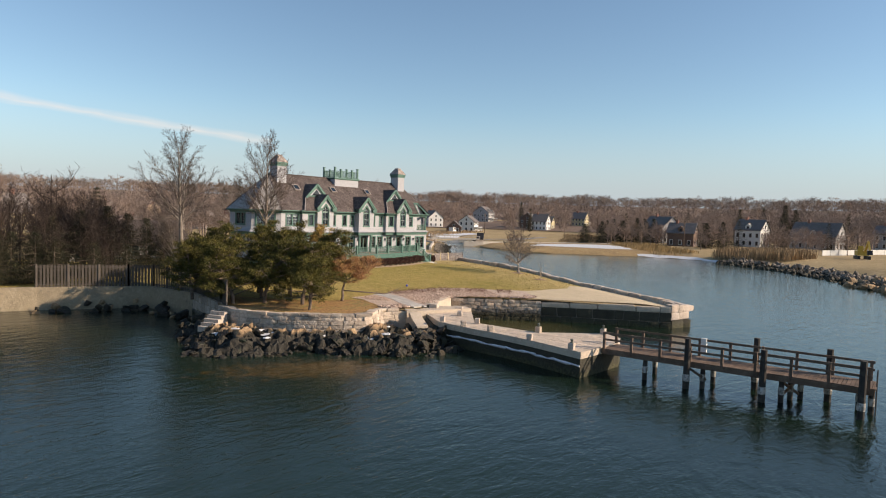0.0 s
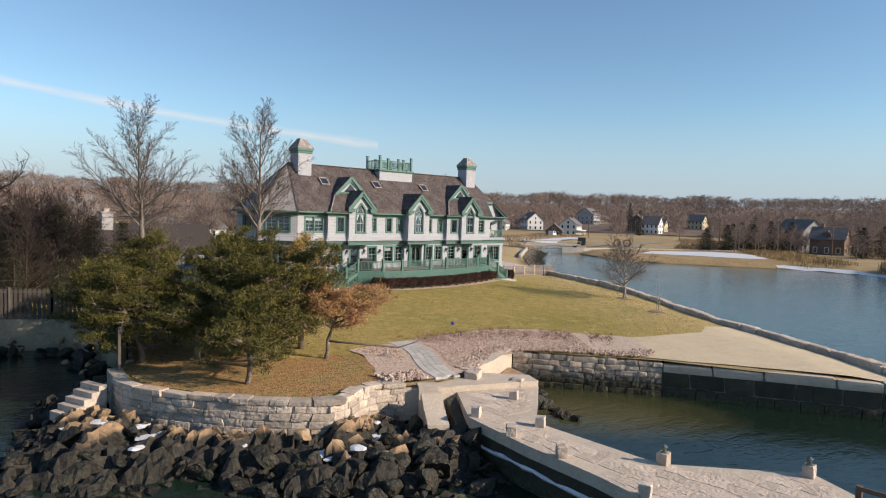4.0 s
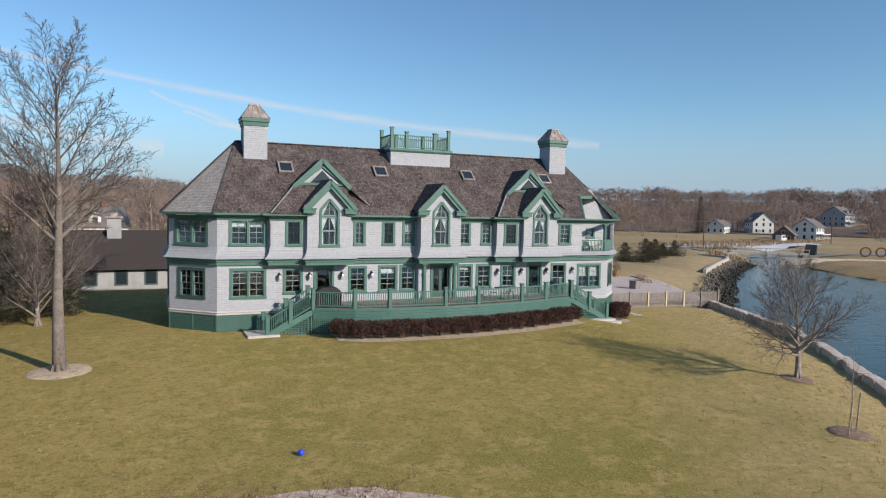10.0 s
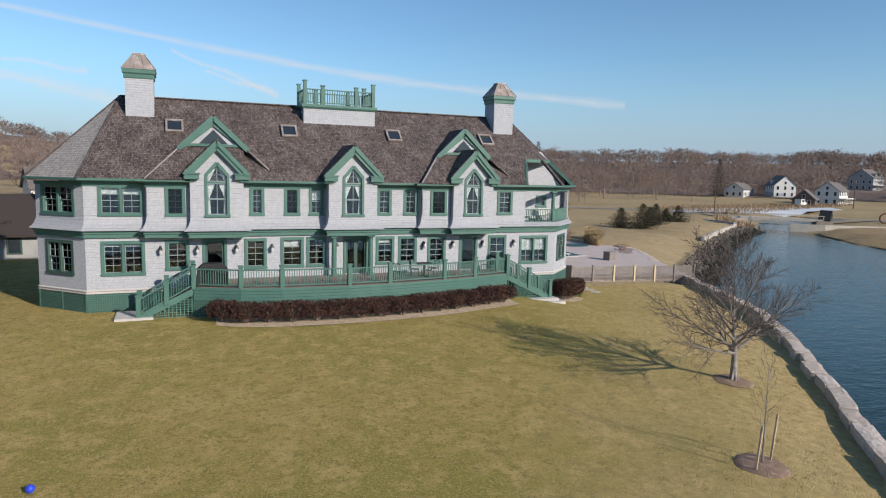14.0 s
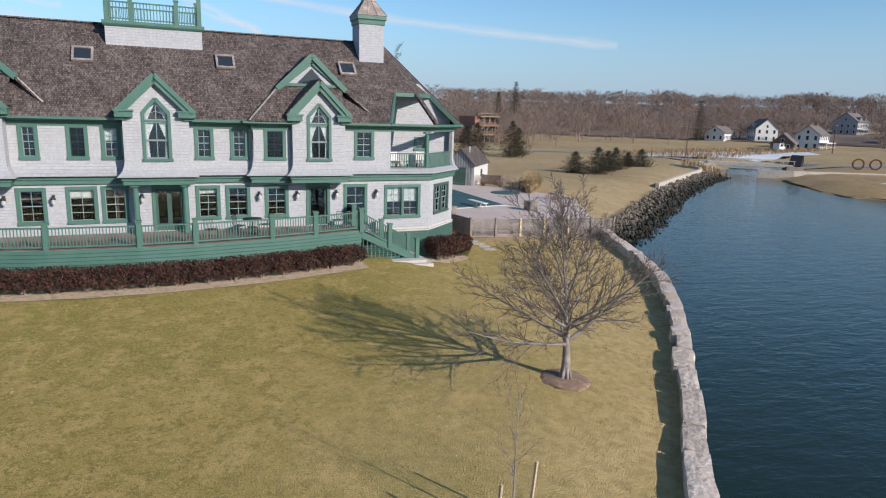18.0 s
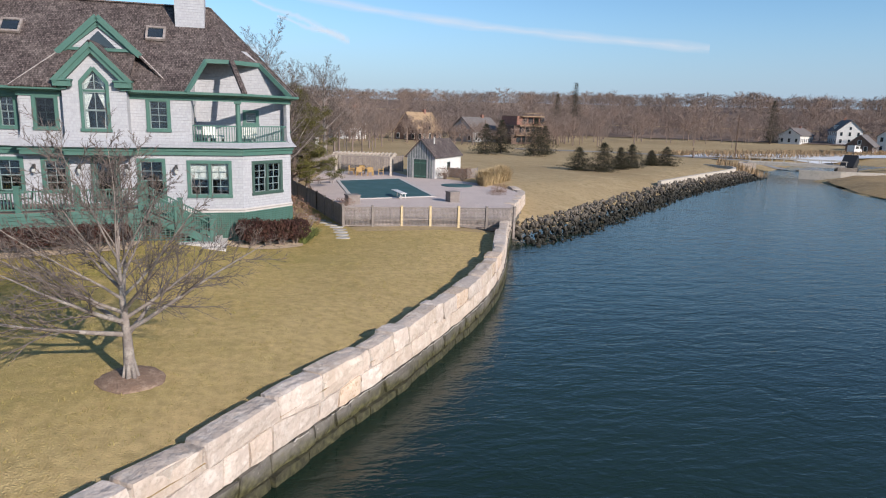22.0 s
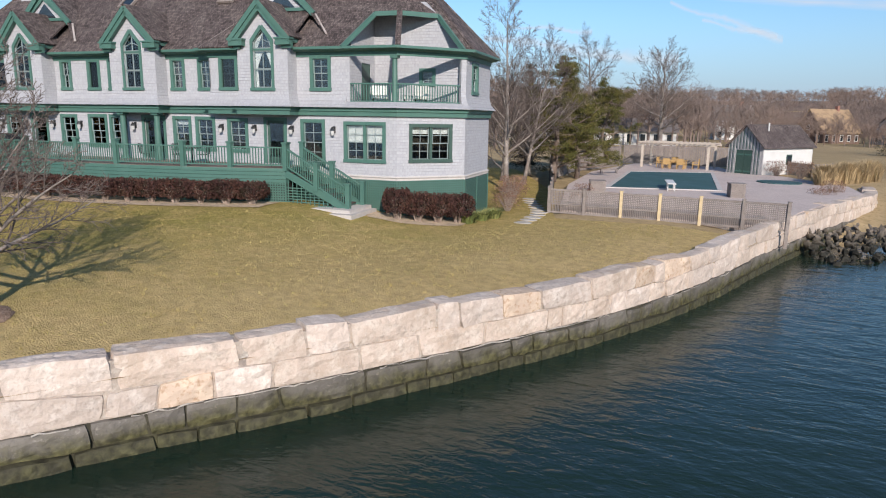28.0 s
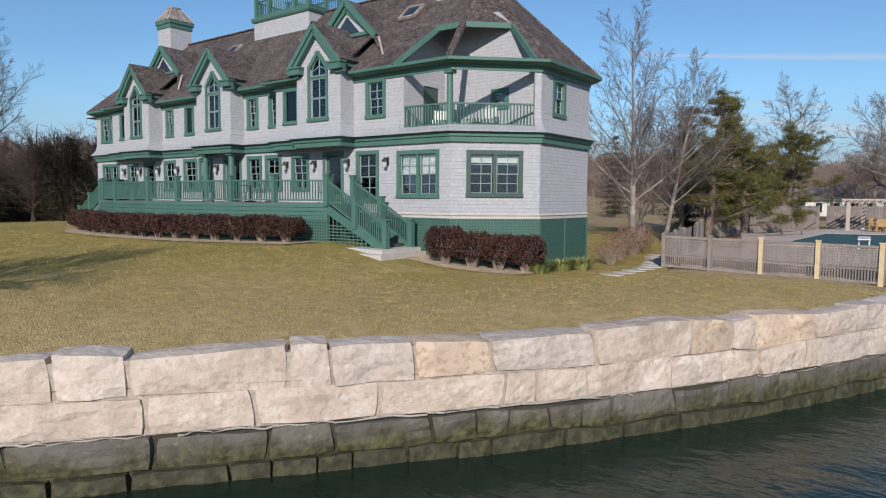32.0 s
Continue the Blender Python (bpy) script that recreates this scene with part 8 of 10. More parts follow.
def wood_shape(seed, limbs, per, twigs, wide, fine):
    """A light leafless tree: trunk, forked limbs and a dome of slivers for the twigs; all triangles."""
    rng = random.Random(seed)
    V, F = [], []

    def rod(a, b, r0, r1, n=3):
        d = (b - a).normalized()
        s = d.orthogonal().normalized()
        t = d.cross(s)
        i = len(V)
        for p, r in ((a, r0), (b, r1)):
            V.extend(p + (s * math.cos(6.283 * k / n) + t * math.sin(6.283 * k / n)) * r for k in range(n))
        for k in range(n):
            m = (k + 1) % n
            F.extend([(i + k, i + m, i + n + m), (i + k, i + n + m, i + n + k)])

    def sliver(a, b, w):
        s = (b - a).cross(Vector((rng.uniform(-1, 1), rng.uniform(-1, 1), rng.uniform(-1, 1)))).normalized() * w
        i = len(V)
        V.extend([a - s, a + s, b])
        F.append((i, i + 1, i + 2))

    top = Vector((rng.uniform(-0.6, 0.6), rng.uniform(-0.6, 0.6), 9.5))
    mid = Vector((0, 0, 1.5 if fine > 0.04 else 3.2))
    rod(Vector((0, 0, -0.8)), mid, 0.19, 0.15, 4)
    rod(mid, top, 0.15, 0.04)
    for k in range(limbs):
        u = k / limbs
        q = mid.lerp(top, u * 0.85) - Vector((0, 0, rng.uniform(0, 1.2)))
        a = k * 2.4 + rng.uniform(-0.5, 0.5)
        e = q + Vector((math.cos(a) * wide * (1.08 - 0.5 * u), math.sin(a) * wide * (1.08 - 0.5 * u), rng.uniform(0.7, 2.6) * (1.15 - 0.5 * u))) * rng.uniform(0.75, 1.15)
        h = q.lerp(e, 0.5) - Vector((0, 0, 0.25))
        rod(q, h, 0.075, 0.05)
        rod(h, e, 0.05, 0.02)
        for _ in range(per):
            f = q.lerp(h, 1) if rng.random() < 0.3 else h.lerp(e, rng.random())
            g = f + Vector((rng.gauss(0, 0.8), rng.gauss(0, 0.8), rng.uniform(0.4, 1.9)))
            sliver(f, g, fine * 1.5)
            for _ in range(twigs):
                o = f.lerp(g, rng.uniform(0.2, 1))
                sliver(o, o + Vector((rng.gauss(0, 0.5), rng.gauss(0, 0.5), rng.uniform(0.1, 1.0))), fine)
    return np.array([tuple(v) for v in V]), np.array(F)


FAR_SHAPES = [wood_shape(600 + k, 12, 6, 4, 3.6 + 0.5 * (k % 3), 0.055) for k in range(7)]
MID_SHAPES = [wood_shape(650 + k, 13, 9, 5, 2.8 + 0.35 * (k % 3), 0.024) for k in range(6)]


def tri_mesh(name, V, F, mat):
    me = bpy.data.meshes.new(name)
    me.vertices.add(len(V))
    me.vertices.foreach_set("co", V.ravel())
    me.loops.add(F.size)
    me.loops.foreach_set("vertex_index", F.ravel())
    me.polygons.add(len(F))
    me.polygons.foreach_set("loop_start", np.arange(0, F.size, 3))
    me.polygons.foreach_set("loop_total", np.full(len(F), 3))
    me.materials.append(mat)
    me.update(calc_edges=True)
    return me


def woods(name, spots, seed, mat, label, lo=0.7, hi=1.35, shapes=FAR_SHAPES, wide=1.0):
    rng = random.Random(seed)
    V, F, i = [], [], 0
    for x, y in spots:
        vs, fs = shapes[rng.randrange(len(shapes))]
        a, s = rng.uniform(0, 6.28), rng.uniform(lo, hi) * (1 + 0.35 * noise.noise((x * 0.018, y * 0.018, 5)))
        ca, sa = math.cos(a) * s * wide, math.sin(a) * s * wide
        V.append(np.stack([vs[:, 0] * ca - vs[:, 1] * sa + x, vs[:, 0] * sa + vs[:, 1] * ca + y, vs[:, 2] * s * rng.uniform(0.85, 1.15) + gz(x, y)], 1))
        F.append(fs + i)
        i += len(vs)
    return tagged(new(name, tri_mesh(name, np.concatenate(V), np.concatenate(F), mat)), label, "woods", "", "stuff")


def ring_spots(seed, count, r0, r1, a0, a1, centre=(20, -10)):
    rng = random.Random(seed)
    out = []
    for _ in range(count):
        r, a = math.sqrt(rng.uniform(r0 * r0, r1 * r1)), radians(rng.uniform(a0, a1))
        out.append((centre[0] + r * math.cos(a), centre[1] + r * math.sin(a)))
    return out


# open ground in front of the houses that show from the cove, and the two ends of that view
OPEN_HOUSES = ((228, 138, 9), (252, 182, 9), (329, 198, 12), (236, 190, 10), (286, 128, 7), (296, 142, 8), (304, 133, 5), (345, 132, 7), (205, 130, 8), (176, 11, 5), (206, -4, 3))
OPEN_FROM = ((-45, -58), (-20, -45), (17, -32), (30, -31))


def open_view(x, y):
    """Whether a tree here would stand before one of those houses."""
    for hx, hy, half in OPEN_HOUSES:
        for ex, ey in OPEN_FROM:
            dx, dy = hx - ex, hy - ey
            far = math.hypot(dx, dy)
            t = ((x - ex) * dx + (y - ey) * dy) / far
            if 60 < t < far + 2 and abs((x - ex) * dy - (y - ey) * dx) / far < half * 0.8 * t / far + 1.6:
                return False
    return True


def dry(spots):
    return [(x, y) for x, y in spots if gz(x, y) > 1.0 and not (-70 < x < 62 and y < 18) and open_view(x, y)]


LITTER = material("leaf_litter", (0.19, 0.14, 0.112), 0.95, spots=((0.06, (0.235, 0.17, 0.13), 0.42, 0.62), (0.6, (0.14, 0.105, 0.086), 0.48, 0.68)), bump=0.2, bump_scale=2, spec=0.1)
litter_pts = [(r * math.cos(a) + 20, r * math.sin(a) - 10) for r in (298, 320, 350, 385, 420, 470, 520, 580, 640, 710, 800, 950, 1200) for a in np.arange(radians(-18), radians(196), 0.05)]
OUT = [(20 + r * math.cos(radians(a)), -10 + r * math.sin(radians(a))) for r, aa in ((288, range(-18, 197, 4)), (1350, range(196, -19, -4))) for a in aa]
sheet("woodland_floor", OUT, 0.35, LITTER, 20.0, 3.0, points=litter_pts, label="brown leaf litter under the far woods", category="ground")
woods("far_woods", dry(ring_spots(1, 1500, 286, 420, -16, 178)), 1, TWIG, "brown leafless woods on the far hills", 0.9, 1.3)
woods("hill_woods", dry(ring_spots(6, 1000, 430, 590, -16, 178)), 6, TWIG, "brown leafless woods on the horizon", 0.9, 1.25, wide=1.7)
woods("crest_woods", dry(ring_spots(9, 1000, 600, 670, -16, 178)), 10, TWIG, "brown leafless woods along the hill crest", 0.85, 1.2, wide=2.0)
woods("shore_woods", dry(ring_spots(2, 100, 205, 288, -14, 14)), 2, TWIG, "brown leafless trees behind the shore houses", 0.8, 1.4, MID_SHAPES)
woods("village_woods", dry(ring_spots(7, 90, 225, 288, 14, 60)), 7, TWIG, "brown leafless trees among the village houses", 0.6, 1.2, MID_SHAPES)
woods("back_woods", dry(ring_spots(3, 240, 80, 286, 100, 196)), 3, TWIG, "brown leafless woods behind the house", 0.7, 1.25, MID_SHAPES)
woods("inlet_thicket", [(x, y) for x, y in ring_spots(4, 280, 34, 120, 130, 178, (20, 0)) if y > 4.5 + max(0, (-x - 26)) * 0.4 and not (-16 < x < 14 and y < 40)], 4, THICKET, "dense leafless thicket beside the inlet", 0.5, 0.95, MID_SHAPES)
woods("garden_woods", dry(ring_spots(5, 230, 78, 230, 74, 102)), 5, TWIG, "brown leafless trees behind the pool garden", 0.55, 1.05, MID_SHAPES)
woods("hamlet_woods", [(x, y) for x, y in [(rng.uniform(58, 128), rng.uniform(138, 186)) for _ in range(130)] if min(math.hypot(x - hx, y - hy) for hx, hy in ((74, 171), (92, 168), (103, 158), (50, 158))) > 9], 11, TWIG, "brown leafless trees round the hamlet houses", 0.45, 0.8, MID_SHAPES)
woods("field_woods", dry(ring_spots(8, 110, 175, 286, 60, 80)), 8, TWIG, "brown leafless trees behind the far houses", 0.7, 1.2, MID_SHAPES)
woods("shore_woods", [(x, y) for x, y in [(rng.uniform(150, 205), rng.uniform(-45, 45)) for _ in range(110)] if gz(x, y) > 0.9 and (x - 150) > -(y + 5) * 0.2 and open_view(x, y)], 9, TWIG, "brown leafless trees in front of the shore houses", 0.45, 0.8, MID_SHAPES)
for k, (x, y, h) in enumerate(((168, 2, 8), (171, -8, 9), (166, 22, 7), (182, -14, 9), (186, -18, 10), (190, -30, 9), (199, -34, 11), (178, 34, 8), (172, 44, 7), (206, 30, 10), (216, -12, 12), (222, 24, 12), (212, 46, 11), (188, 28, 8), (240, -30, 13), (250, -60, 12))):
    conifer(x, y, h, h * 0.42, 140 + k, SPRUCE, "dark conifer between the shore houses", 15, "shore conifers", 12)


def grass_blades(outline, count, seed, mat, label, lo=0.03, hi=0.075):
    """Short upright blades scattered in clumps over the lawn."""
    rs = np.random.RandomState(seed)
    xs, ys = [p[0] for p in outline], [p[1] for p in outline]
    c = np.stack([rs.uniform(min(xs), max(xs), count), rs.uniform(min(ys), max(ys), count)], 1)
    keep = np.zeros(count, bool)
    for (ax, ay), (bx, by) in zip(outline, outline[1:] + outline[:1]):
        if ay != by:
            keep ^= ((ay > c[:, 1]) != (by > c[:, 1])) & (c[:, 0] < (bx - ax) * (c[:, 1] - ay) / (by - ay) + ax)
    c = c[keep]
    k = 6
    base = np.repeat(c, k, 0) + rs.normal(0, 0.05, (len(c) * k, 2))
    z = ground(base[:, 0], base[:, 1]) + 0.03
    a, h = rs.uniform(0, 6.283, len(base)), rs.uniform(lo, hi, len(base))
    s = np.stack([np.cos(a), np.sin(a)], 1) * 0.009
    tip = base + rs.normal(0, 0.035, base.shape)
    V = np.stack([np.column_stack([base - s, z]), np.column_stack([base + s, z]), np.column_stack([tip, z + h])], 1).reshape(-1, 3)
    F = np.arange(len(V)).reshape(-1, 3)
    return tagged(new("grass_blades", tri_mesh("grass_blades", V, F, mat)), label, "grass", "", "stuff")


BLADE = foliage("dry_blade", (0.37, 0.285, 0.105), (0.3, 0.25, 0.08), (0.4, 0.31, 0.125))
grass_blades([(3.5, -29.0), (13.3, -29.2), (20.0, -28.0), (24.2, -22.5), (29.0, -16.6), (33.8, -10.6), (37.2, -5.4), (41.2, 4.4), (33.0, 4.8), (29.0, -2.5), (20.0, -4.5), (13.0, -5.5), (4.0, -5.4), (-4.0, -6.0), (-10.0, -14.0), (-8.0, -20.0), (2.0, -20.0)], 17000, 7, BLADE, "short dry blades of the winter lawn")


# ---------------------------------------------------------------- pool garden
TERRACE = material("pink_terrace", (0.54, 0.445, 0.40), 0.9, spots=((0.6, (0.48, 0.39, 0.35), 0.42, 0.65), (4, (0.60, 0.51, 0.46), 0.5, 0.7), (30, (0.33, 0.27, 0.25), 0.52, 0.74)), bump=0.01, bump_scale=20)
COVER = material("pool_cover", (0.03, 0.085, 0.085), 0.75, spots=((0.8, (0.05, 0.11, 0.12), 0.45, 0.65),))
CEDARWOOD = material("grey_cedar_fence", (0.235, 0.20, 0.18), 0.9, spots=((2, (0.29, 0.25, 0.225), 0.45, 0.65), (15, (0.15, 0.125, 0.11), 0.5, 0.7)), bump=0.005, bump_scale=40, island=0.12)
NEWPOST = material("new_pine_post", (0.58, 0.46, 0.28), 0.8, spots=((4, (0.5, 0.38, 0.22), 0.48, 0.66),))
PICKET = material("dark_weathered_picket", (0.085, 0.07, 0.058), 0.9, spots=((2, (0.12, 0.1, 0.085), 0.45, 0.65), (15, (0.08, 0.066, 0.055), 0.5, 0.7)), bump=0.005, bump_scale=40, island=0.2)
TEAK = material("teak_furniture", (0.45, 0.29, 0.12), 0.7, spots=((4, (0.38, 0.23, 0.09), 0.48, 0.66),))
CREAM = material("cream_timber", (0.50, 0.43, 0.36), 0.8, spots=((3, (0.54, 0.47, 0.39), 0.48, 0.66),))
WHITE = material("white_paint", (0.64, 0.63, 0.605), 0.6, spots=((1, (0.58, 0.57, 0.545), 0.45, 0.68), (18, (0.54, 0.53, 0.56), 0.55, 0.75)))
PZ = 1.98
tg = Geo().slab([(32.9, 7.5), (43.0, 6.3), (44.2, 9.6), (46.4, 14.6), (49.4, 21.0), (49.6, 26.0), (47.5, 31.0), (45.0, 36.2), (42.8, 38.0), (42.0, 42.5), (34.2, 43.5), (31.6, 30.0), (31.6, 18.0)], 1.2, PZ)
terrace = tagged(part("pool_terrace", tg, TERRACE), "smooth pinkish paved pool terrace", "terrace", "", "structure")
pool = thing("swimming_pool", None, "covered rectangular swimming pool with a pale rim", "pool")
part("pool_cover", Geo().slab([(34.4, 17.2), (40.9, 18.6), (41.0, 33.6), (34.7, 31.4)], PZ + 0.005, PZ + 0.03), COVER, pool, "dark blue-green pool cover")
part("coping", sweep([(34.4, 17.2), (40.9, 18.6), (41.0, 33.6), (34.7, 31.4)], [(0.0, PZ), (0.3, PZ), (0.3, PZ + 0.05), (0.0, PZ + 0.05)], True), PAVER, pool)
db = thing("diving_board", pose(38.1, 17.2, PZ, 0, 0, 95), "white diving board on a low stand", "diving board")
part("board", Geo().box(-0.6, -0.25, 0.44, 2.2, 0.25, 0.49), WHITE, db)
for u0, u1, v in ((-0.5, -0.2, -0.2), (-0.5, -0.2, 0.2), (0.75, 0.45, -0.2), (0.75, 0.45, 0.2)):
    part("stand_leg", Geo().tube([(u0, v, 0.0), (u1, v, 0.44)], [0.035, 0.03], 8), WHITE, db)
for u in (-0.2, 0.45):
    part("stand_bar", Geo().box(u - 0.04, -0.25, 0.4, u + 0.04, 0.25, 0.44), WHITE, db)
tagged(part("spa_cover", Geo().tube([(45.4, 26.9, PZ), (45.4, 26.9, PZ + 0.06)], [1.5, 1.5], 24), COVER), "round dark spa cover flush in the terrace", "spa")
for x, y, w, h in ((41.7, 15.2, 0.8, 0.75), (33.9, 14.6, 0.9, 0.6)):
    c = thing("pump_box", pose(x, y, PZ, 0, 0, 12), "grey pool equipment box", "box", "pool boxes")
    part("body", Geo().box(-w / 2, -w / 2, 0, w / 2, w / 2, h), CEDARWOOD, c)
    part("lid", Geo().box(-w / 2 - 0.04, -w / 2 - 0.04, h, w / 2 + 0.04, w / 2 + 0.04, h + 0.06), CEDARWOOD, c)


def lattice_fence(a, b, z0, h, bays, seed, newposts=()):
    f = thing("lattice_fence", None, "grey cedar lattice fence with some new pale posts", "fence")
    for k in range(bays + 1):
        x, y = lerp(a[0], b[0], k / bays), lerp(a[1], b[1], k / bays)
        z = min(gz(x, y), z0)
        part("fence_post", Geo().box(x - 0.07, y - 0.07, z - 0.2, x + 0.07, y + 0.07, z0 + h + 0.06).box(x - 0.09, y - 0.09, z0 + h + 0.06, x + 0.09, y + 0.09, z0 + h + 0.1), NEWPOST if k in newposts else CEDARWOOD, f, "new pale pine post" if k in newposts else "")
    for k in range(bays):
        p, q = [(lerp(a[0], b[0], t), lerp(a[1], b[1], t)) for t in (k / bays, (k + 1) / bays)]
        m, length = along(p, q)
        g = Geo().box(0.07, -0.03, z0 + h - 0.09, length - 0.07, 0.03, z0 + h, m).box(0.07, -0.03, z0, length - 0.07, 0.03, z0 + 0.09, m).box(0.07, -0.025, z0 + 0.42, length - 0.07, 0.025, z0 + 0.49, m)
        part("fence_rail", g, CEDARWOOD, f)
        lt = Geo()
        n = int((length - 0.16) / 0.085)
        for i in range(n + 1):
            lt.box(0.08 + i * 0.085, -0.012, z0 + 0.07, 0.08 + i * 0.085 + 0.042, 0.0, z0 + h - 0.05, m)
        for i in range(8):
            lt.box(0.08, 0.0, z0 + 0.52 + i * 0.085, length - 0.08, 0.012, z0 + 0.52 + i * 0.085 + 0.042, m)
        tagged(part("lattice_panel", lt, CEDARWOOD, f), kind="stuff")


lattice_fence((32.4, 7.05), (43.15, 5.71), 1.56, 1.22, 6, 1, (2, 3, 4))


def board_fence(line, h, name, label, step=0.16, gap=0.012, mat=None, zf=None, post=2.4):
    f = thing(name, None, label, "fence")
    mat = mat or CEDARWOOD
    for a, b in zip(line, line[1:]):
        m, length = along(a, b)
        n = int(length / step)
        me = BAL.setdefault(("board", h, step, mat.name), mesh_of("fence_board", *(lambda q: (q.v, q.f))(Geo().box(0, -0.012, 0.05, step - gap, 0.012, h)), mat))
        for i in range(n):
            t = i / n
            x, y = lerp(a[0], b[0], t), lerp(a[1], b[1], t)
            ob = new("fence_board", me)
            ob.parent = f
            ob.matrix_basis = pose(x, y, zf(x, y) if zf else gz(x, y), 0, 0, math.degrees(math.atan2(b[1] - a[1], b[0] - a[0])))
        k = max(1, round(length / post))
        for i in range(k + 1):
            x, y = lerp(a[0], b[0], i / k), lerp(a[1], b[1], i / k)
            z = zf(x, y) if zf else gz(x, y)
            part("fence_post", Geo().box(x - 0.06, y - 0.06, z - 0.1, x + 0.06, y + 0.06, z + h + 0.08), mat, f)
        for zz in (0.25, h - 0.2):
            za, zb = ((zf or gz)(*a), (zf or gz)(*b))
            part("fence_rail", Geo().beam((*a, za + zz), (*b, zb + zz), 0.05, 0.09), mat, f)
    return f


board_fence([(32.4, 7.15), (31.3, 14.0), (29.6, 22.0)], 1.35, "board_fence", "grey vertical board fence beside the garden path")
board_fence([(29.6, 22.0), (30.2, 30.0), (33.0, 40.0)], 1.9, "board_fence", "tall grey board fence behind the pool", 0.2)
board_fence([(33.0, 44.6), (43.5, 43.8)], 1.9, "board_fence", "tall grey board fence behind the pergola", 0.2)
board_fence([(-25.4, 0.25), (-19.2, -3.2), (-17.6, -4.6), (-17.35, -11.0), (-19.1, -17.4), (-20.0, -19.4)], 1.95, "picket_fence", "weathered dark grey picket fence on the inlet wall", 0.26, 0.09, PICKET, lambda x, y: 1.9)

pg = thing("pergola", pose(35.0, 38.6, PZ, 0, 0, -14), "cream timber pergola beside the pool", "pergola")
for x in (0.1, 6.0):
    for y in (0.1, 3.0):
        part("post", Geo().box(x - 0.1, y - 0.1, 0, x + 0.1, y + 0.1, 2.15), CREAM, pg)
for y in (0.1, 3.0):
    part("beam", Geo().box(-0.4, y - 0.05, 2.08, 6.5, y + 0.05, 2.26), CREAM, pg)
for k in range(16):
    part("rafter", Geo().box(-0.2 + 0.43 * k - 0.025, -0.4, 2.26, -0.2 + 0.43 * k + 0.025, 3.5, 2.38), CREAM, pg)
tb = thing("garden_table", pose(38.2, 38.3, PZ, 0, 0, -14), "yellow teak garden table under the pergola", "table")
part("tabletop", Geo().box(-0.9, -0.45, 0.7, 0.9, 0.45, 0.75), TEAK, tb)
for x in (-0.8, 0.8):
    for y in (-0.38, 0.38):
        part("leg", Geo().box(x - 0.04, y - 0.04, 0, x + 0.04, y + 0.04, 0.7), TEAK, tb)


def garden_chair(m):
    c = thing("garden_chair", m, "yellow teak garden armchair by the table", "chair", "pergola chairs")
    part("seat", Geo().box(-0.3, -0.28, 0.4, 0.3, 0.28, 0.45), TEAK, c)
    part("backrest", Geo().box(-0.3, 0.25, 0.45, 0.3, 0.29, 0.95), TEAK, c)
    for x in (-0.28, 0.28):
        part("armrest", Geo().box(x - 0.04, -0.28, 0.62, x + 0.04, 0.28, 0.66), TEAK, c)
        for y in (-0.25, 0.25):
            part("leg", Geo().box(x - 0.03, y - 0.03, 0, x + 0.03, y + 0.03, 0.62), TEAK, c)
    return c


ch = garden_chair(pose(37.4, 37.2, PZ, 0, 0, 170))
for x, y, a in ((38.6, 37.0, 165), (39.9, 38.0, 260), (36.8, 38.9, 70), (38.0, 39.5, -10)):
    copy_thing(ch, pose(x, y, PZ, 0, 0, a))
lg = thing("sun_lounger", pose(33.3, 29.0, PZ, 0, 0, 20), "weathered grey wooden lounger by the pool", "lounger")
part("frame", Geo().box(-0.9, -0.3, 0.28, 0.5, 0.3, 0.34), CEDARWOOD, lg)
part("backrest", Geo().box(0, -0.3, 0, 0.75, 0.3, 0.05, pose(0.5, 0, 0.3, 0, -35, 0)), CEDARWOOD, lg)
for x in (-0.8, 0.4):
    for y in (-0.27, 0.27):
        part("leg", Geo().box(x - 0.03, y - 0.03, 0, x + 0.03, y + 0.03, 0.28), CEDARWOOD, lg)

BATTEN = material("shed_board", (0.36, 0.35, 0.35), 0.85, spots=((3, (0.45, 0.44, 0.43), 0.45, 0.65), (16, (0.24, 0.23, 0.23), 0.5, 0.7)))
shed = thing("garden_shed", pose(42.34, 35.6, PZ - 0.05, 0, 0, -38), "grey board-and-batten garden shed with green doors", "shed")
W, D, EH, RH = 3.2, 7.4, 2.4, 4.05
part("front_wall", Geo().prism([(0, 0), (0.75, 0), (0.75, 2.05), (2.25, 2.05), (2.25, 0), (W, 0), (W, EH), (W / 2, RH), (0, EH)], 0, 0.12), BATTEN, shed)
for k in range(21):
    x = 0.04 + k * 0.146
    top = EH + (RH - EH) * (1 - abs(x - W / 2) / (W / 2)) - 0.03
    if 0.7 < x < 2.3:
        part("batten", Geo().box(x - 0.022, -0.03, 2.12, x + 0.022, 0, top), GREEN_DARK if k % 2 else BATTEN, shed)
    else:
        part("batten", Geo().box(x - 0.022, -0.03, 0.05, x + 0.022, 0, top), GREEN_DARK if k % 2 else BATTEN, shed)
for x in (0.75, 1.5):
    d = part("shed_door", Geo().box(x + 0.01, 0.03, 0.03, x + 0.74, 0.08, 2.03), GREEN_DARK, shed, "dark green plank door leaf")
    part("door_brace", Geo().box(x + 0.05, 0.0, 0.2, x + 0.7, 0.03, 0.32).box(x + 0.05, 0.0, 1.6, x + 0.7, 0.03, 1.72), GREEN, d)
part("side_wall", Geo().box(W - 0.12, 0.12, 0, W, D, EH), WHITE, shed, "white side wall")
part("side_wall", Geo().box(0, 0.12, 0, 0.12, D, EH), WHITE, shed)
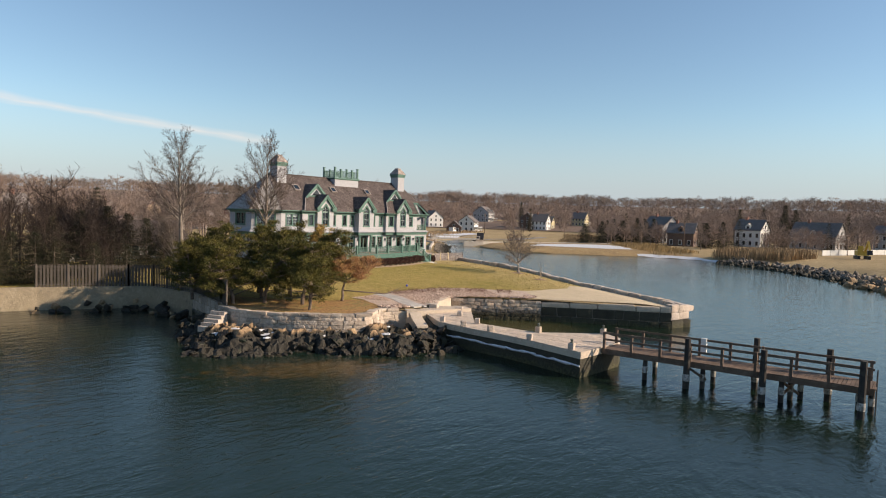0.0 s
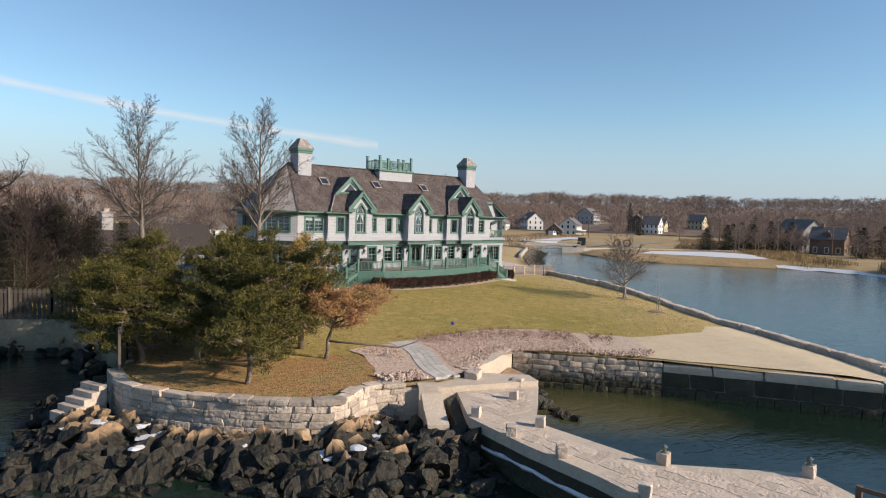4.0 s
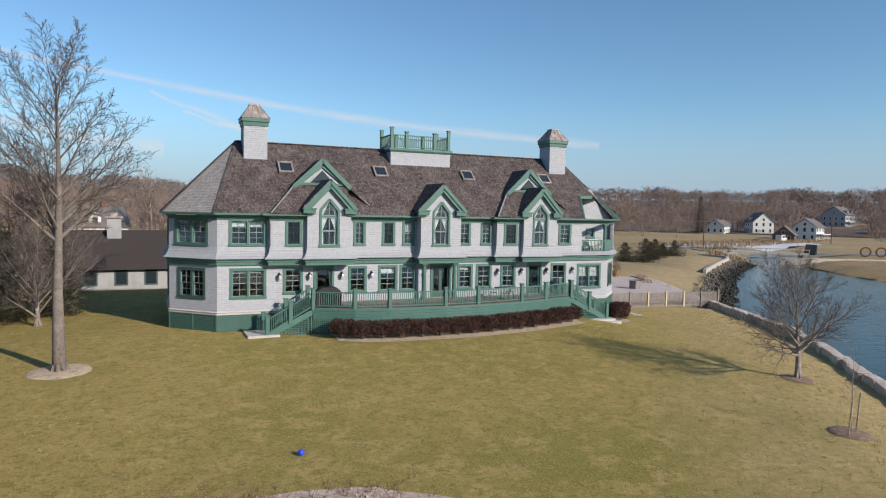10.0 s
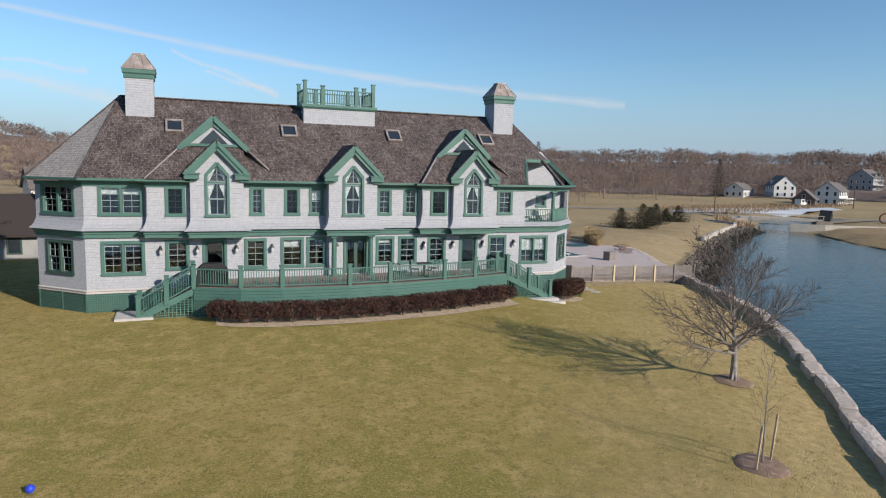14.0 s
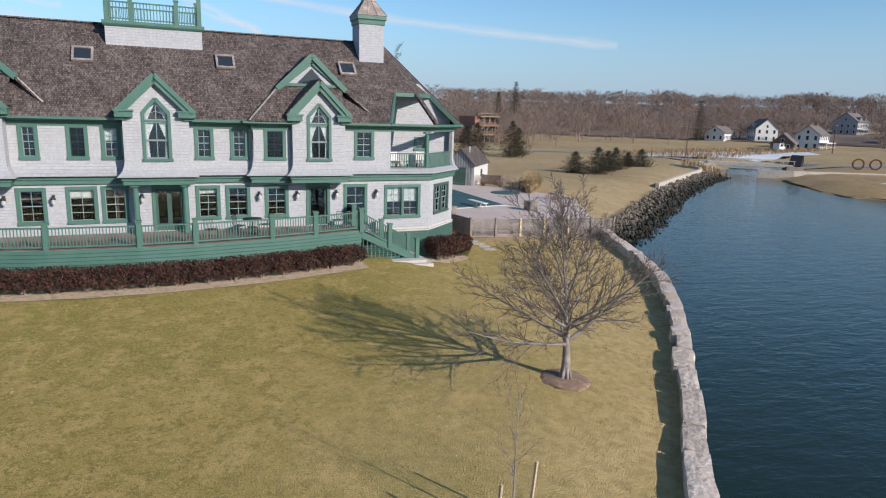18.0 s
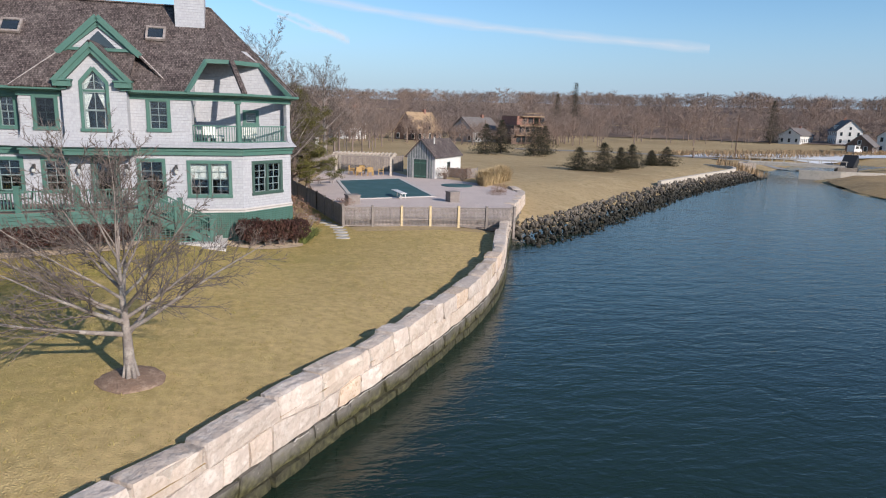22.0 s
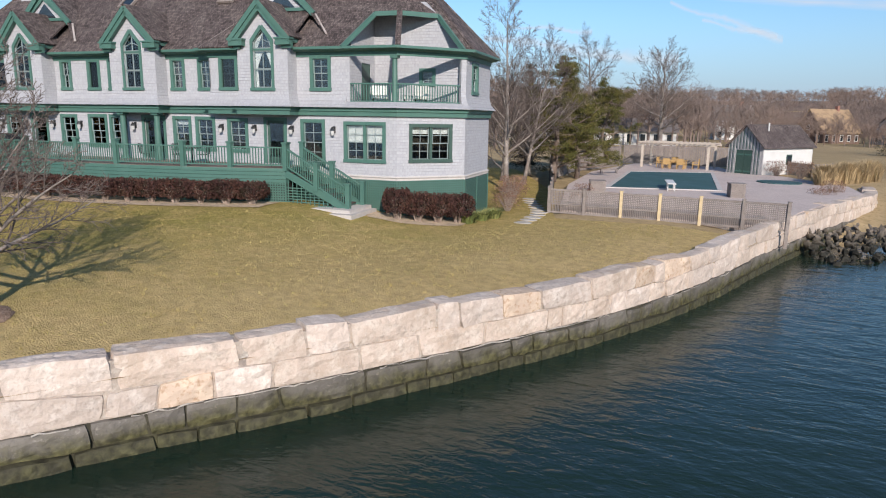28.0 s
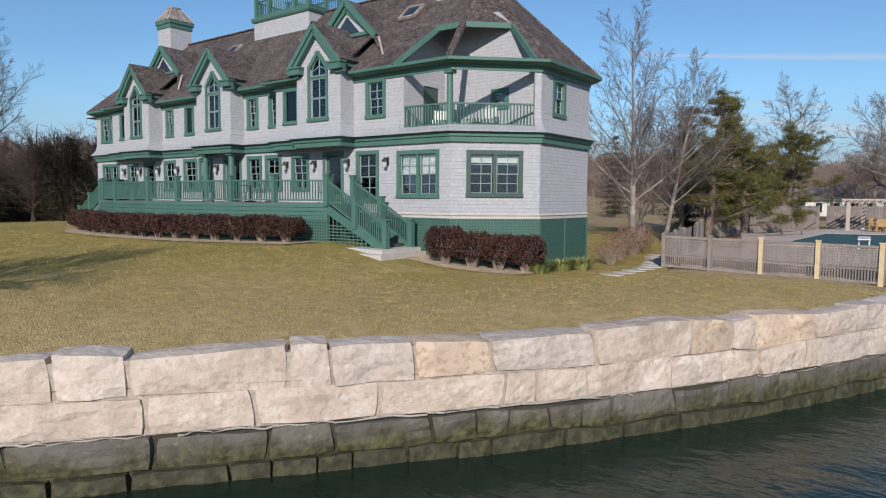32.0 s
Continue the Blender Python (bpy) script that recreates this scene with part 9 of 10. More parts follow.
part("back_wall", Geo().prism([(0, 0), (W, 0), (W, EH), (W / 2, RH), (0, EH)], D - 0.1, D), WHITE, shed)
wd = part("window", Geo().box(W - 0.02, 3.4, 0.8, W + 0.04, 4.2, 0.88).box(W - 0.02, 3.4, 1.6, W + 0.04, 4.2, 1.68).box(W - 0.02, 3.4, 0.88, W + 0.04, 3.48, 1.6).box(W - 0.02, 4.12, 0.88, W + 0.04, 4.2, 1.6), GREEN_DARK, shed)
part("pane", Geo().box(W, 3.48, 0.88, W + 0.015, 4.12, 1.6), GLASS, wd)
k = (RH - EH) / (W / 2)
for s in (-1, 1):
    e = W / 2 + 0.22
    part("roof_slope", Geo().prism([(W / 2, RH + 0.02), (W / 2 + s * e, RH + 0.02 - k * e), (W / 2 + s * e, RH + 0.1 - k * e), (W / 2, RH + 0.12)], -0.25, D + 0.2), ROOF, shed, uv=True)
part("vent_pipe", Geo().tube([(W / 2 + 0.5, 2.2, RH - 0.7), (W / 2 + 0.5, 2.2, RH + 0.25)], [0.06, 0.06], 8), WHITE, shed)
board_fence([(47.2, 36.4), (48.6, 34.4), (50.4, 36.2)], 1.1, "board_fence", "short grey board screen beside the shed", 0.16)
# garden path at the house corner
sp = thing("stepping_path", None, "irregular grey stepping stones through the grass", "path", "", "structure")
rng = random.Random(14)
for k in range(11):
    t = k / 10
    x, y = 32.0 - 1.4 * t + 0.5 * math.sin(t * 4), 3.2 + 9.0 * t
    a = [(x + 0.45 * math.cos(i * 1.047 + 0.3) * rng.uniform(0.8, 1.1), y + 0.33 * math.sin(i * 1.047 + 0.3) * rng.uniform(0.8, 1.1)) for i in range(6)]
    part("stepping_stone", Geo().slab(a, gz(x, y) - 0.05, gz(x, y) + 0.07), SLATE, sp)
# small things on the lawn
BLUE = material("blue_plastic", (0.03, 0.06, 0.55), 0.35)
tagged(part("toy_ball", Geo().tube([(0, 0, 0.0), (0, 0, 0.03), (0, 0, 0.11), (0, 0, 0.19), (0, 0, 0.22)], [0.03, 0.08, 0.115, 0.08, 0.02], 14), BLUE, None, local=pose(1.1, -18.35, gz(1.1, -18.35) + 0.02), smooth=True), "small blue plastic ball on the lawn", "ball")
for dx, dy in ((0, 0), (0.22, -0.1), (0.4, 0.08)):
    tagged(part("plastic_bottle", Geo().tube([(0, 0, 0), (0.2, 0, 0.0), (0.26, 0, 0), (0.3, 0, 0)], [0.045, 0.045, 0.02, 0.018], 8), material("pale_blue_plastic", (0.1, 0.35, 0.6), 0.3), None, local=pose(25.3 + dx, -21.2 + dy, gz(25.3, -21.2) + 0.08, 0, 0, dx * 400)), "small blue plastic bottle beside the wall", "bottle", "litter bottles")
# deck things
GRILL = material("grill_cover", (0.018, 0.018, 0.02), 0.6)
gr = thing("covered_grill", HOUSE @ pose(-7.6, -1.9, 3.94), "barbecue under a black fitted cover on the deck", "grill")
part("cover", Geo().prism([(-0.75, 0.0), (0.75, 0.0), (0.72, 0.85), (0.42, 1.12), (-0.42, 1.12), (-0.72, 0.85)], -0.32, 0.32), GRILL, gr)
IRON = material("black_iron", (0.02, 0.02, 0.02), 0.5, 0.6)


def iron_chair(m):
    c = thing("iron_chair", m, "black wrought-iron deck chair", "chair", "deck chairs")
    part("seat", Geo().box(-0.22, -0.22, 0.42, 0.22, 0.22, 0.44), IRON, c)
    for x in (-0.2, 0.2):
        for y in (-0.2, 0.2):
            part("leg", Geo().tube([(x, y, 0), (x, y, 0.43)], [0.014, 0.014], 6), IRON, c)
    bk = Geo().tube([(-0.22, 0.22, 0.43), (-0.22, 0.27, 0.9), (0.22, 0.27, 0.9), (0.22, 0.22, 0.43)], [0.014] * 4, 6)
    for i in range(5):
        bk.tube([(-0.15 + i * 0.075, 0.23, 0.45), (-0.15 + i * 0.075, 0.27, 0.9)], [0.008, 0.008], 5)
    part("backrest", bk, IRON, c)
    return c


ic = iron_chair(HOUSE @ pose(3.2, -1.7, 3.94, 0, 0, 60))
for u, v, a in ((4.4, -1.6, -70), (3.7, -2.3, 180), (1.9, -2.4, 150), (8.0, -1.1, 200)):
    copy_thing(ic, HOUSE @ pose(u, v, 3.94, 0, 0, a))
tb2 = thing("iron_table", HOUSE @ pose(3.8, -1.6, 3.94), "small round black iron deck table", "table")
part("tabletop", Geo().tube([(0, 0, 0.7), (0, 0, 0.73)], [0.45, 0.45], 20), IRON, tb2)
part("pedestal", Geo().tube([(0, 0, 0), (0, 0, 0.05), (0, 0, 0.08), (0, 0, 0.7)], [0.25, 0.22, 0.03, 0.03], 10), IRON, tb2)
for u, v, a in ((12.0, 1.3, 30), (13.6, 1.7, -20)):
    l2 = thing("balcony_chair", HOUSE @ pose(u, v, 6.76, 0, 0, a), "white cushioned low balcony chair", "chair", "balcony chairs")
    part("seat", Geo().box(-0.35, -0.5, 0.25, 0.35, 0.4, 0.4), CURTAIN, l2)
    part("backrest", Geo().box(-0.35, 0.35, 0.35, 0.35, 0.5, 0.85), CURTAIN, l2)
    for x in (-0.3, 0.3):
        part("leg", Geo().box(x - 0.03, -0.45, 0, x + 0.03, -0.39, 0.25).box(x - 0.03, 0.35, 0, x + 0.03, 0.41, 0.25), IRON, l2)

# ---------------------------------------------------------------- neighbours and the far shore
FROOF = material("grey_roof", (0.13, 0.115, 0.11), 0.9, spots=((1.5, (0.18, 0.16, 0.15), 0.45, 0.65),), bump=0.02, bump_scale=4)
BRICKM = material("dull_brick", (0.25, 0.12, 0.09), 0.9, spots=((2, (0.32, 0.17, 0.13), 0.45, 0.65),))
GREYWALL = material("grey_siding", (0.36, 0.35, 0.345), 0.85, spots=((1, (0.3, 0.29, 0.285), 0.45, 0.65),))
YELLOW = material("yellow_siding", (0.5, 0.43, 0.27), 0.85, spots=((1, (0.43, 0.37, 0.23), 0.45, 0.65),))
BROWN = material("brown_siding", (0.14, 0.09, 0.07), 0.85, spots=((1, (0.18, 0.12, 0.09), 0.45, 0.65),))
RAWWOOD = material("raw_sheathing", (0.34, 0.235, 0.14), 0.85, spots=((0.8, (0.24, 0.165, 0.1), 0.45, 0.65),))


def far_house(x, y, rot, w, d, eave, ridge, wall, roofm, label, dormers=0, porch=False, chimney=True, z=None, floors=2, win=WHITE):
    """A gabled house seen from afar: walls, roof, windows, porch."""
    h = thing("house", pose(x, y, (gz(x, y) if z is None else z) - 0.2, 0, 0, rot), label, "house", "far houses")
    part("wall", Geo().box(-w / 2, -d / 2, -1, w / 2, d / 2, eave), wall, h)
    part("gable", Geo().prism([(-d / 2, eave), (d / 2, eave), (0, ridge)], -w / 2, w / 2, pose(0, 0, 0, 0, 0, 90)), wall, h)
    k = (ridge - eave) / (d / 2)
    e = d / 2 + 0.5
    for s in (-1, 1):
        g = Geo().prism([(0, ridge), (s * e, ridge - k * e), (s * e, ridge - k * e + 0.2), (0, ridge + 0.25)], -w / 2 - 0.4, w / 2 + 0.4, pose(0, 0, 0, 0, 0, 90))
        part("roof", g, roofm, h)
    for f in range(floors):
        zc = 1.5 + f * 2.8
        if zc > eave - 0.6:
            continue
        for side in (-1, 1):
            n = max(2, int(w / 2.2))
            for i in range(n):
                xx = -w / 2 + (i + 0.5) * w / n
                wn_ = part("window", Geo().box(xx - 0.55, side * (d / 2 + 0.03) - 0.03, zc - 0.85, xx + 0.55, side * (d / 2 + 0.03) + 0.03, zc + 0.85), win, h)
                part("pane", Geo().box(xx - 0.42, side * (d / 2 + 0.07) - 0.01, zc - 0.72, xx + 0.42, side * (d / 2 + 0.07) + 0.01, zc + 0.72), GLASS, wn_)
            n = max(2, int(d / 2.6))
            for i in range(n):
                yy = -d / 2 + (i + 0.5) * d / n
                wn_ = part("window", Geo().box(side * (w / 2 + 0.03) - 0.03, yy - 0.55, zc - 0.85, side * (w / 2 + 0.03) + 0.03, yy + 0.55, zc + 0.85), win, h)
                part("pane", Geo().box(side * (w / 2 + 0.07) - 0.01, yy - 0.42, zc - 0.72, side * (w / 2 + 0.07) + 0.01, yy + 0.42, zc + 0.72), GLASS, wn_)
    for side in (-1, 1):
        wn_ = part("window", Geo().box(side * (w / 2 + 0.03) - 0.03, -0.5, eave + 0.3, side * (w / 2 + 0.03) + 0.03, 0.5, eave + 1.6), win, h)
        part("pane", Geo().box(side * (w / 2 + 0.07) - 0.01, -0.38, eave + 0.4, side * (w / 2 + 0.07) + 0.01, 0.38, eave + 1.5), GLASS, wn_)
    for i in range(dormers):
        xx = -w / 2 + (i + 0.5) * w / dormers
        for s in (-1, 1):
            dm = part("dormer", Geo().prism([(xx - 0.9, eave - 0.2), (xx + 0.9, eave - 0.2), (xx + 0.9, eave + 1.2), (xx, eave + 2.1), (xx - 0.9, eave + 1.2)], s * (d / 2 - 0.2), 0.4 * s), wall, h)
            part("dormer_roof", Geo().beam((xx, s * (d / 2 + 0.1), eave + 2.15), (xx, s * 0.3, eave + 2.15), 0.3, 0.12).beam((xx - 0.55, s * (d / 2 + 0.1), eave + 1.65), (xx - 0.55, s * 0.5, eave + 1.65), 1.2, 0.1).beam((xx + 0.55, s * (d / 2 + 0.1), eave + 1.65), (xx + 0.55, s * 0.5, eave + 1.65), 1.2, 0.1), roofm, dm)
            part("pane", Geo().box(xx - 0.4, s * (d / 2 - 0.15) - 0.03, eave + 0.1, xx + 0.4, s * (d / 2 - 0.15) + 0.03, eave + 1.2), GLASS, dm)
    if porch:
        p = part("porch", Geo().box(-w / 2 - 0.2, -d / 2 - 2.4, 2.5, w / 2 + 0.2, -d / 2, 2.75).box(-w / 2, -d / 2 - 2.2, -0.2, w / 2, -d / 2, 0.3), win, h, "white porch")
        for i in range(6):
            xx = -w / 2 + 0.15 + i * (w - 0.3) / 5
            part("porch_post", Geo().box(xx - 0.1, -d / 2 - 2.2, 0.3, xx + 0.1, -d / 2 - 2.0, 2.5), win, p)
        part("porch_rail", Geo().box(-w / 2, -d / 2 - 2.15, 0.9, w / 2, -d / 2 - 2.05, 1.05), win, p)
    if chimney:
        part("chimney", Geo().box(w * 0.18, -0.4, ridge - 1.2, w * 0.18 + 0.8, 0.4, ridge + 1.1), BRICKM, h)
    return h


far_house(228, 138, 25, 13, 8, 5.4, 8.4, WHITE, FROOF, "white two-storey farmhouse on the far shore", porch=True)
far_house(252, 182, 60, 12, 9, 5.6, 9.6, WHITE, FROOF, "white gabled house with grey roof", dormers=1)
far_house(329, 198, 20, 17, 11, 6.4, 10.5, GREYWALL, FROOF, "large grey house with white verandah on the hill", dormers=2, porch=True)
far_house(236, 190, 30, 16, 8, 3.6, 6.2, WHITE, FROOF, "long low white house among trees")
far_house(286, 128, 100, 9, 8, 5.6, 9.4, WHITE, FROOF, "narrow white gabled house at the marsh edge", floors=2)
far_house(296, 142, 20, 12, 9, 5.4, 9.6, BROWN, FROOF, "dark shingled house with a steep roof", dormers=1)
far_house(304, 133, 100, 6, 6, 4.5, 7.5, YELLOW, FROOF, "small yellow gabled house")
far_house(345, 132, 95, 9, 8, 5.2, 9.0, YELLOW, FROOF, "yellow gabled house behind the marsh", porch=True)
far_house(205, 130, 35, 12, 7, 2.6, 5.6, BROWN, FROOF, "dark low boathouse on the far bank", chimney=False, floors=1)
far_house(176, 11, 95, 8.5, 7, 4.8, 7.8, BROWN, FROOF, "dark house with white verandah on the shore", dormers=1, porch=True)
far_house(206, -4, 80, 9, 8, 6.4, 9.8, WHITE, FROOF, "white shore house with bays", dormers=1)
far_house(200, 27, 60, 12, 9, 6.2, 10.0, GREYWALL, FROOF, "grey house with a white cupola")
far_house(212, -24, 75, 15, 9, 4.8, 9.4, GREYWALL, FROOF, "grey-brown shingled house near the point", dormers=1)
far_house(232, -44, 80, 9, 8, 6.0, 8.6, GREYWALL, FROOF, "pale house behind the point", chimney=True)
far_house(74.0, 171.0, 40, 13, 9, 3.2, 8.6, BROWN, RAWWOOD, "dark house with a half-sheathed raw timber roof", dormers=1)
far_house(92.0, 168.0, 30, 13, 10, 3.8, 7.6, GREYWALL, FROOF, "grey hip-roofed house across the field")
mod = thing("modern_house", pose(103, 158, gz(103, 158), 0, 0, 15), "brown three-storey house with stacked balconies", "house")
for k in range(3):
    part("storey", Geo().box(-6 + k, -4, k * 2.8, 6 - k * 0.5, 4, k * 2.8 + 2.6), BRICKM if k == 2 else BROWN, mod)
    b = part("balcony", Geo().box(-5 + k, -5.4, k * 2.8 + 2.5, 6 - k * 0.5, 4, k * 2.8 + 2.75), RAWWOOD, mod)
    part("balcony_rail", Geo().box(-5 + k, -5.4, k * 2.8 + 3.5, 6 - k * 0.5, -5.3, k * 2.8 + 3.6), RAWWOOD, b)
    for i in range(4):
        part("window", Geo().box(-4 + k + i * 2.2, -4.08, k * 2.8 + 0.5, -2.4 + k + i * 2.2, -3.98, k * 2.8 + 2.2), GLASS, mod)
far_house(29.0, 100.0, 10, 16, 8, 2.8, 4.8, WHITE, FROOF, "low white house behind the garden trees", floors=1)
far_house(50.0, 158.0, 10, 9, 7, 5.4, 8.6, WHITE, FROOF, "small white house across the field")
far_house(-14.0, 84.0, 20, 10, 7, 4.6, 7.4, WHITE, FROOF, "white gabled house behind the carriage house", dormers=1)
far_house(8.0, 112.0, 15, 10, 8, 5.5, 9.5, YELLOW, FROOF, "yellow gabled house in the trees")
car = far_house(-4.0, 31.0, 3, 17, 9, 2.4, 5.2, GREYWALL, ROOF, "low grey-shingled carriage house with brown roof", chimney=False, floors=1, win=GREEN_DARK)
stack = part("chimney", Geo().box(-3.6, -1.2, 3.0, -2.4, -0.1, 6.6), GREYWALL, car, "square grey chimney with a copper cap")
part("chimney_cap", Geo().box(-3.75, -1.35, 6.6, -2.25, 0.05, 6.75).box(-3.3, -0.95, 6.75, -2.7, -0.35, 7.1), COPPER, stack)
far_house(-62.0, 62.0, 40, 12, 8, 3.0, 6.5, WHITE, FROOF, "low white house in the thicket", floors=1)

# creek mouth: bridge, curb walls, marsh, ice, road
STONEW = material("pale_curb", (0.47, 0.42, 0.36), 0.9, spots=((1.5, (0.38, 0.34, 0.29), 0.45, 0.65),), bump=0.04, bump_scale=4)
br = thing("creek_bridge", pose(121.5, 66.5, 0, 0, 0, -40), "low concrete bridge over the creek mouth", "bridge")
part("deck_slab", Geo().box(-8, -2, 1.5, 8, 2, 2.0), STONEW, br)
for s in (-1, 1):
    part("parapet_rail", Geo().box(-8, s * 1.9 - 0.06, 2.62, 8, s * 1.9 + 0.06, 2.74), STONEW, br)
    for k in range(9):
        part("rail_post", Geo().box(-7.87 + k * 1.95, s * 1.9 - 0.06, 2.0, -7.75 + k * 1.95, s * 1.9 + 0.06, 2.62), STONEW, br)
    part("abutment", Geo().box(s * 8 - 1.5, -2.3, -1, s * 8 + 1.5, 2.3, 1.7), FIELDSTONE, br)
CURB = smooth_line([(76.0, 39.5), (90.0, 50.5), (100.0, 58.0), (106.0, 63.0), (108.5, 68.0), (107.0, 73.0)], 5)
cw = core("curb_wall", CURB, 0.5, 0.4, 1.25, STONEW, 0.0, "low pale stone curb along the field shore", "wall")
FB = [(113.5, 57.0), (118.0, 53.0), (126.0, 49.5), (140.0, 43.0), (160.0, 30.0)]
core("bulkhead", FB, 0.6, -0.3, 1.5, STONEW, 0.0, "low stone bulkhead on the far bank", "wall")
MARSH = material("marsh_grass", (0.33, 0.22, 0.1), 0.95, spots=((0.12, (0.24, 0.16, 0.075), 0.42, 0.62), (1.2, (0.4, 0.28, 0.14), 0.5, 0.7)), bump=0.15, bump_scale=3)
sheet("marsh", [(101, 30), (105, 22), (109, 13), (115, 5), (118, -4), (117, -12), (124, -4), (136, 8), (150, 20), (158, 32), (140, 40), (125, 47), (112, 50), (107, 42), (103, 36)], 0.08, MARSH, 4.0, 1.0, label="tan salt-marsh grass on the far shore", category="marsh")
sheet("shore_ice", [(112, 33), (118, 24), (121, 12), (126, 8), (138, 16), (146, 24), (140, 32), (126, 38)], 0.12, ICE, 3.0, 1.2, label="flat sheet of pale ice on the marsh", category="ice")
sheet("shore_snow", [(116, 3), (118, -5), (116.5, -13), (112, -20), (113.5, -20.5), (119, -12), (120.5, -4), (118, 4)], 0.2, ICE, 1.5, 0.5, label="narrow strip of snow along the far shore", category="snow")
sheet("salt_pan", [(118, 96), (150, 90), (190, 104), (200, 116), (160, 114), (130, 108)], 0.1, ICE, 4.0, 2.0, label="frozen pale pond beyond the field", category="ice")
ROADM = material("pale_road", (0.22, 0.21, 0.2), 0.9, spots=((0.5, (0.27, 0.255, 0.24), 0.45, 0.65),))
sheet("road", [(86, 118), (110, 106), (128, 74), (150, 60), (190, 70), (191, 74), (151, 65), (131, 77), (113, 110), (88, 122)], 0.1, ROADM, 3.0, label="narrow grey road across the marsh", category="road")


REED = foliage("reed_straw", (0.29, 0.2, 0.115), (0.24, 0.165, 0.1), (0.34, 0.24, 0.14))


def reeds(name, outline, count, h, mat, seed, label):
    rng = random.Random(seed)
    xs, ys = [p[0] for p in outline], [p[1] for p in outline]
    g, n = Geo(), 0
    while n < count:
        x, y = rng.uniform(min(xs), max(xs)), rng.uniform(min(ys), max(ys))
        if not inside(x, y, outline):
            continue
        n += 1
        z, hh, a = gz(x, y) - 0.05, h * rng.uniform(0.6, 1.15), rng.uniform(0, 6.28)
        s = Vector((math.cos(a), math.sin(a), 0)) * 0.055
        l = Vector((rng.gauss(0, 0.12), rng.gauss(0, 0.12), 1)) * hh
        b = Vector((x, y, z))
        i = len(g.v)
        g.v += [b - s, b + s, b + l * 0.8 + s * 0.8, b + l, b + l * 0.8 - s * 0.8]
        g.f.append((i, i + 1, i + 2, i + 3, i + 4))
    return tagged(new(name, mesh_of(name, g.v, g.f, mat)), label, "reeds", "", "stuff")


reeds("reed_bed", [(112, -22), (120, -14), (138, -20), (142, -30), (128, -36), (116, -32)], 5200, 2.2, REED, 1, "tall tan reeds on the far shore")
reeds("reed_bed", [(118, -2), (124, 6), (150, 24), (170, 34), (176, 24), (150, 6), (126, -10)], 4600, 0.9, MARSH, 2, "brown reeds along the marsh")
reeds("reed_bed", [(126, 84), (170, 104), (230, 130), (225, 140), (150, 122), (118, 110)], 4200, 1.0, REED, 3, "tan reeds beyond the field")
reeds("reed_bed", [(150, 44), (190, 62), (230, 84), (238, 74), (196, 46), (160, 34)], 4200, 1.3, REED, 4, "tan reeds before the far houses")
reeds("reed_bed", [(109, 60), (114, 64), (111, 74), (107, 70)], 300, 1.2, REED, 5, "tan grass at the creek mouth")
# parked van, excavator, sculpture, utility poles, white fence
van = thing("van", pose(196, 124, gz(196, 124), 0, 0, 20), "white parked van beside the boathouse", "van")
part("body", Geo().prism([(-2.6, 0.5), (2.4, 0.5), (2.5, 1.2), (1.6, 1.5), (1.0, 2.4), (-2.6, 2.5)], -1.0, 1.0), WHITE, van)
part("window", Geo().prism([(1.0, 1.5), (1.5, 1.5), (0.95, 2.25), (0.4, 2.25)], -1.02, 1.02).prism([(-1.8, 1.5), (0.2, 1.5), (0.2, 2.25), (-1.8, 2.25)], -1.02, 1.02), GLASS, van)
for x in (-1.7, 1.6):
    for y in (-0.95, 0.95):
        part("wheel", Geo().tube([(x, y - 0.1, 0.38), (x, y + 0.1, 0.38)], [0.38, 0.38], 14), GRILL, van)
CATY = material("machine_yellow", (0.5, 0.34, 0.06), 0.5, spots=((3, (0.35, 0.23, 0.05), 0.5, 0.7),))
ex = thing("excavator", pose(138, -44, gz(138, -44), 0, 0, 200), "yellow tracked excavator on the far shore", "excavator")
for s in (-1, 1):
    part("track", Geo().box(-1.8, s * 1.1 - 0.3, 0, 1.8, s * 1.1 + 0.3, 0.8), GRILL, ex)
part("body", Geo().box(-1.7, -1.2, 0.9, 1.0, 1.2, 2.0), CATY, ex)
cab = part("cab", Geo().prism([(0.0, 2.0), (1.2, 2.0), (1.1, 3.2), (0.0, 3.2)], -1.2, -0.1), CATY, ex)
part("pane", Geo().prism([(0.15, 2.3), (1.05, 2.3), (1.0, 3.05), (0.15, 3.05)], -1.22, -0.08), GLASS, cab)
part("boom", Geo().beam((0.8, 0.3, 1.8), (3.2, 0.3, 4.2), 0.4, 0.5), CATY, ex)
part("stick", Geo().beam((3.2, 0.3, 4.2), (4.6, 0.3, 2.2), 0.3, 0.4), CATY, ex)
part("bucket", Geo().prism([(4.2, 1.2), (5.2, 1.3), (4.9, 2.3), (4.3, 2.3)], -0.2, 0.8), GRILL, ex)
mc = thing("black_machine", pose(128, 61, gz(128, 61), 0, 0, 30), "black tilted dumper on the far bank", "machine")
part("hopper", Geo().box(-1.6, -1.1, 0, 1.6, 1.1, 1.5, pose(0, 0, 1.2, 0, -38, 0)), GRILL, mc)
part("chassis", Geo().box(-1.2, -0.8, 0.4, 2.4, 0.8, 0.9), GRILL, mc)
for x in (-0.8, 1.8):
    for y in (-0.8, 0.8):
        part("wheel", Geo().tube([(x, y - 0.15, 0.5), (x, y + 0.15, 0.5)], [0.5, 0.5], 14), GRILL, mc)
RUST = material("rusty_steel", (0.18, 0.075, 0.04), 0.9)
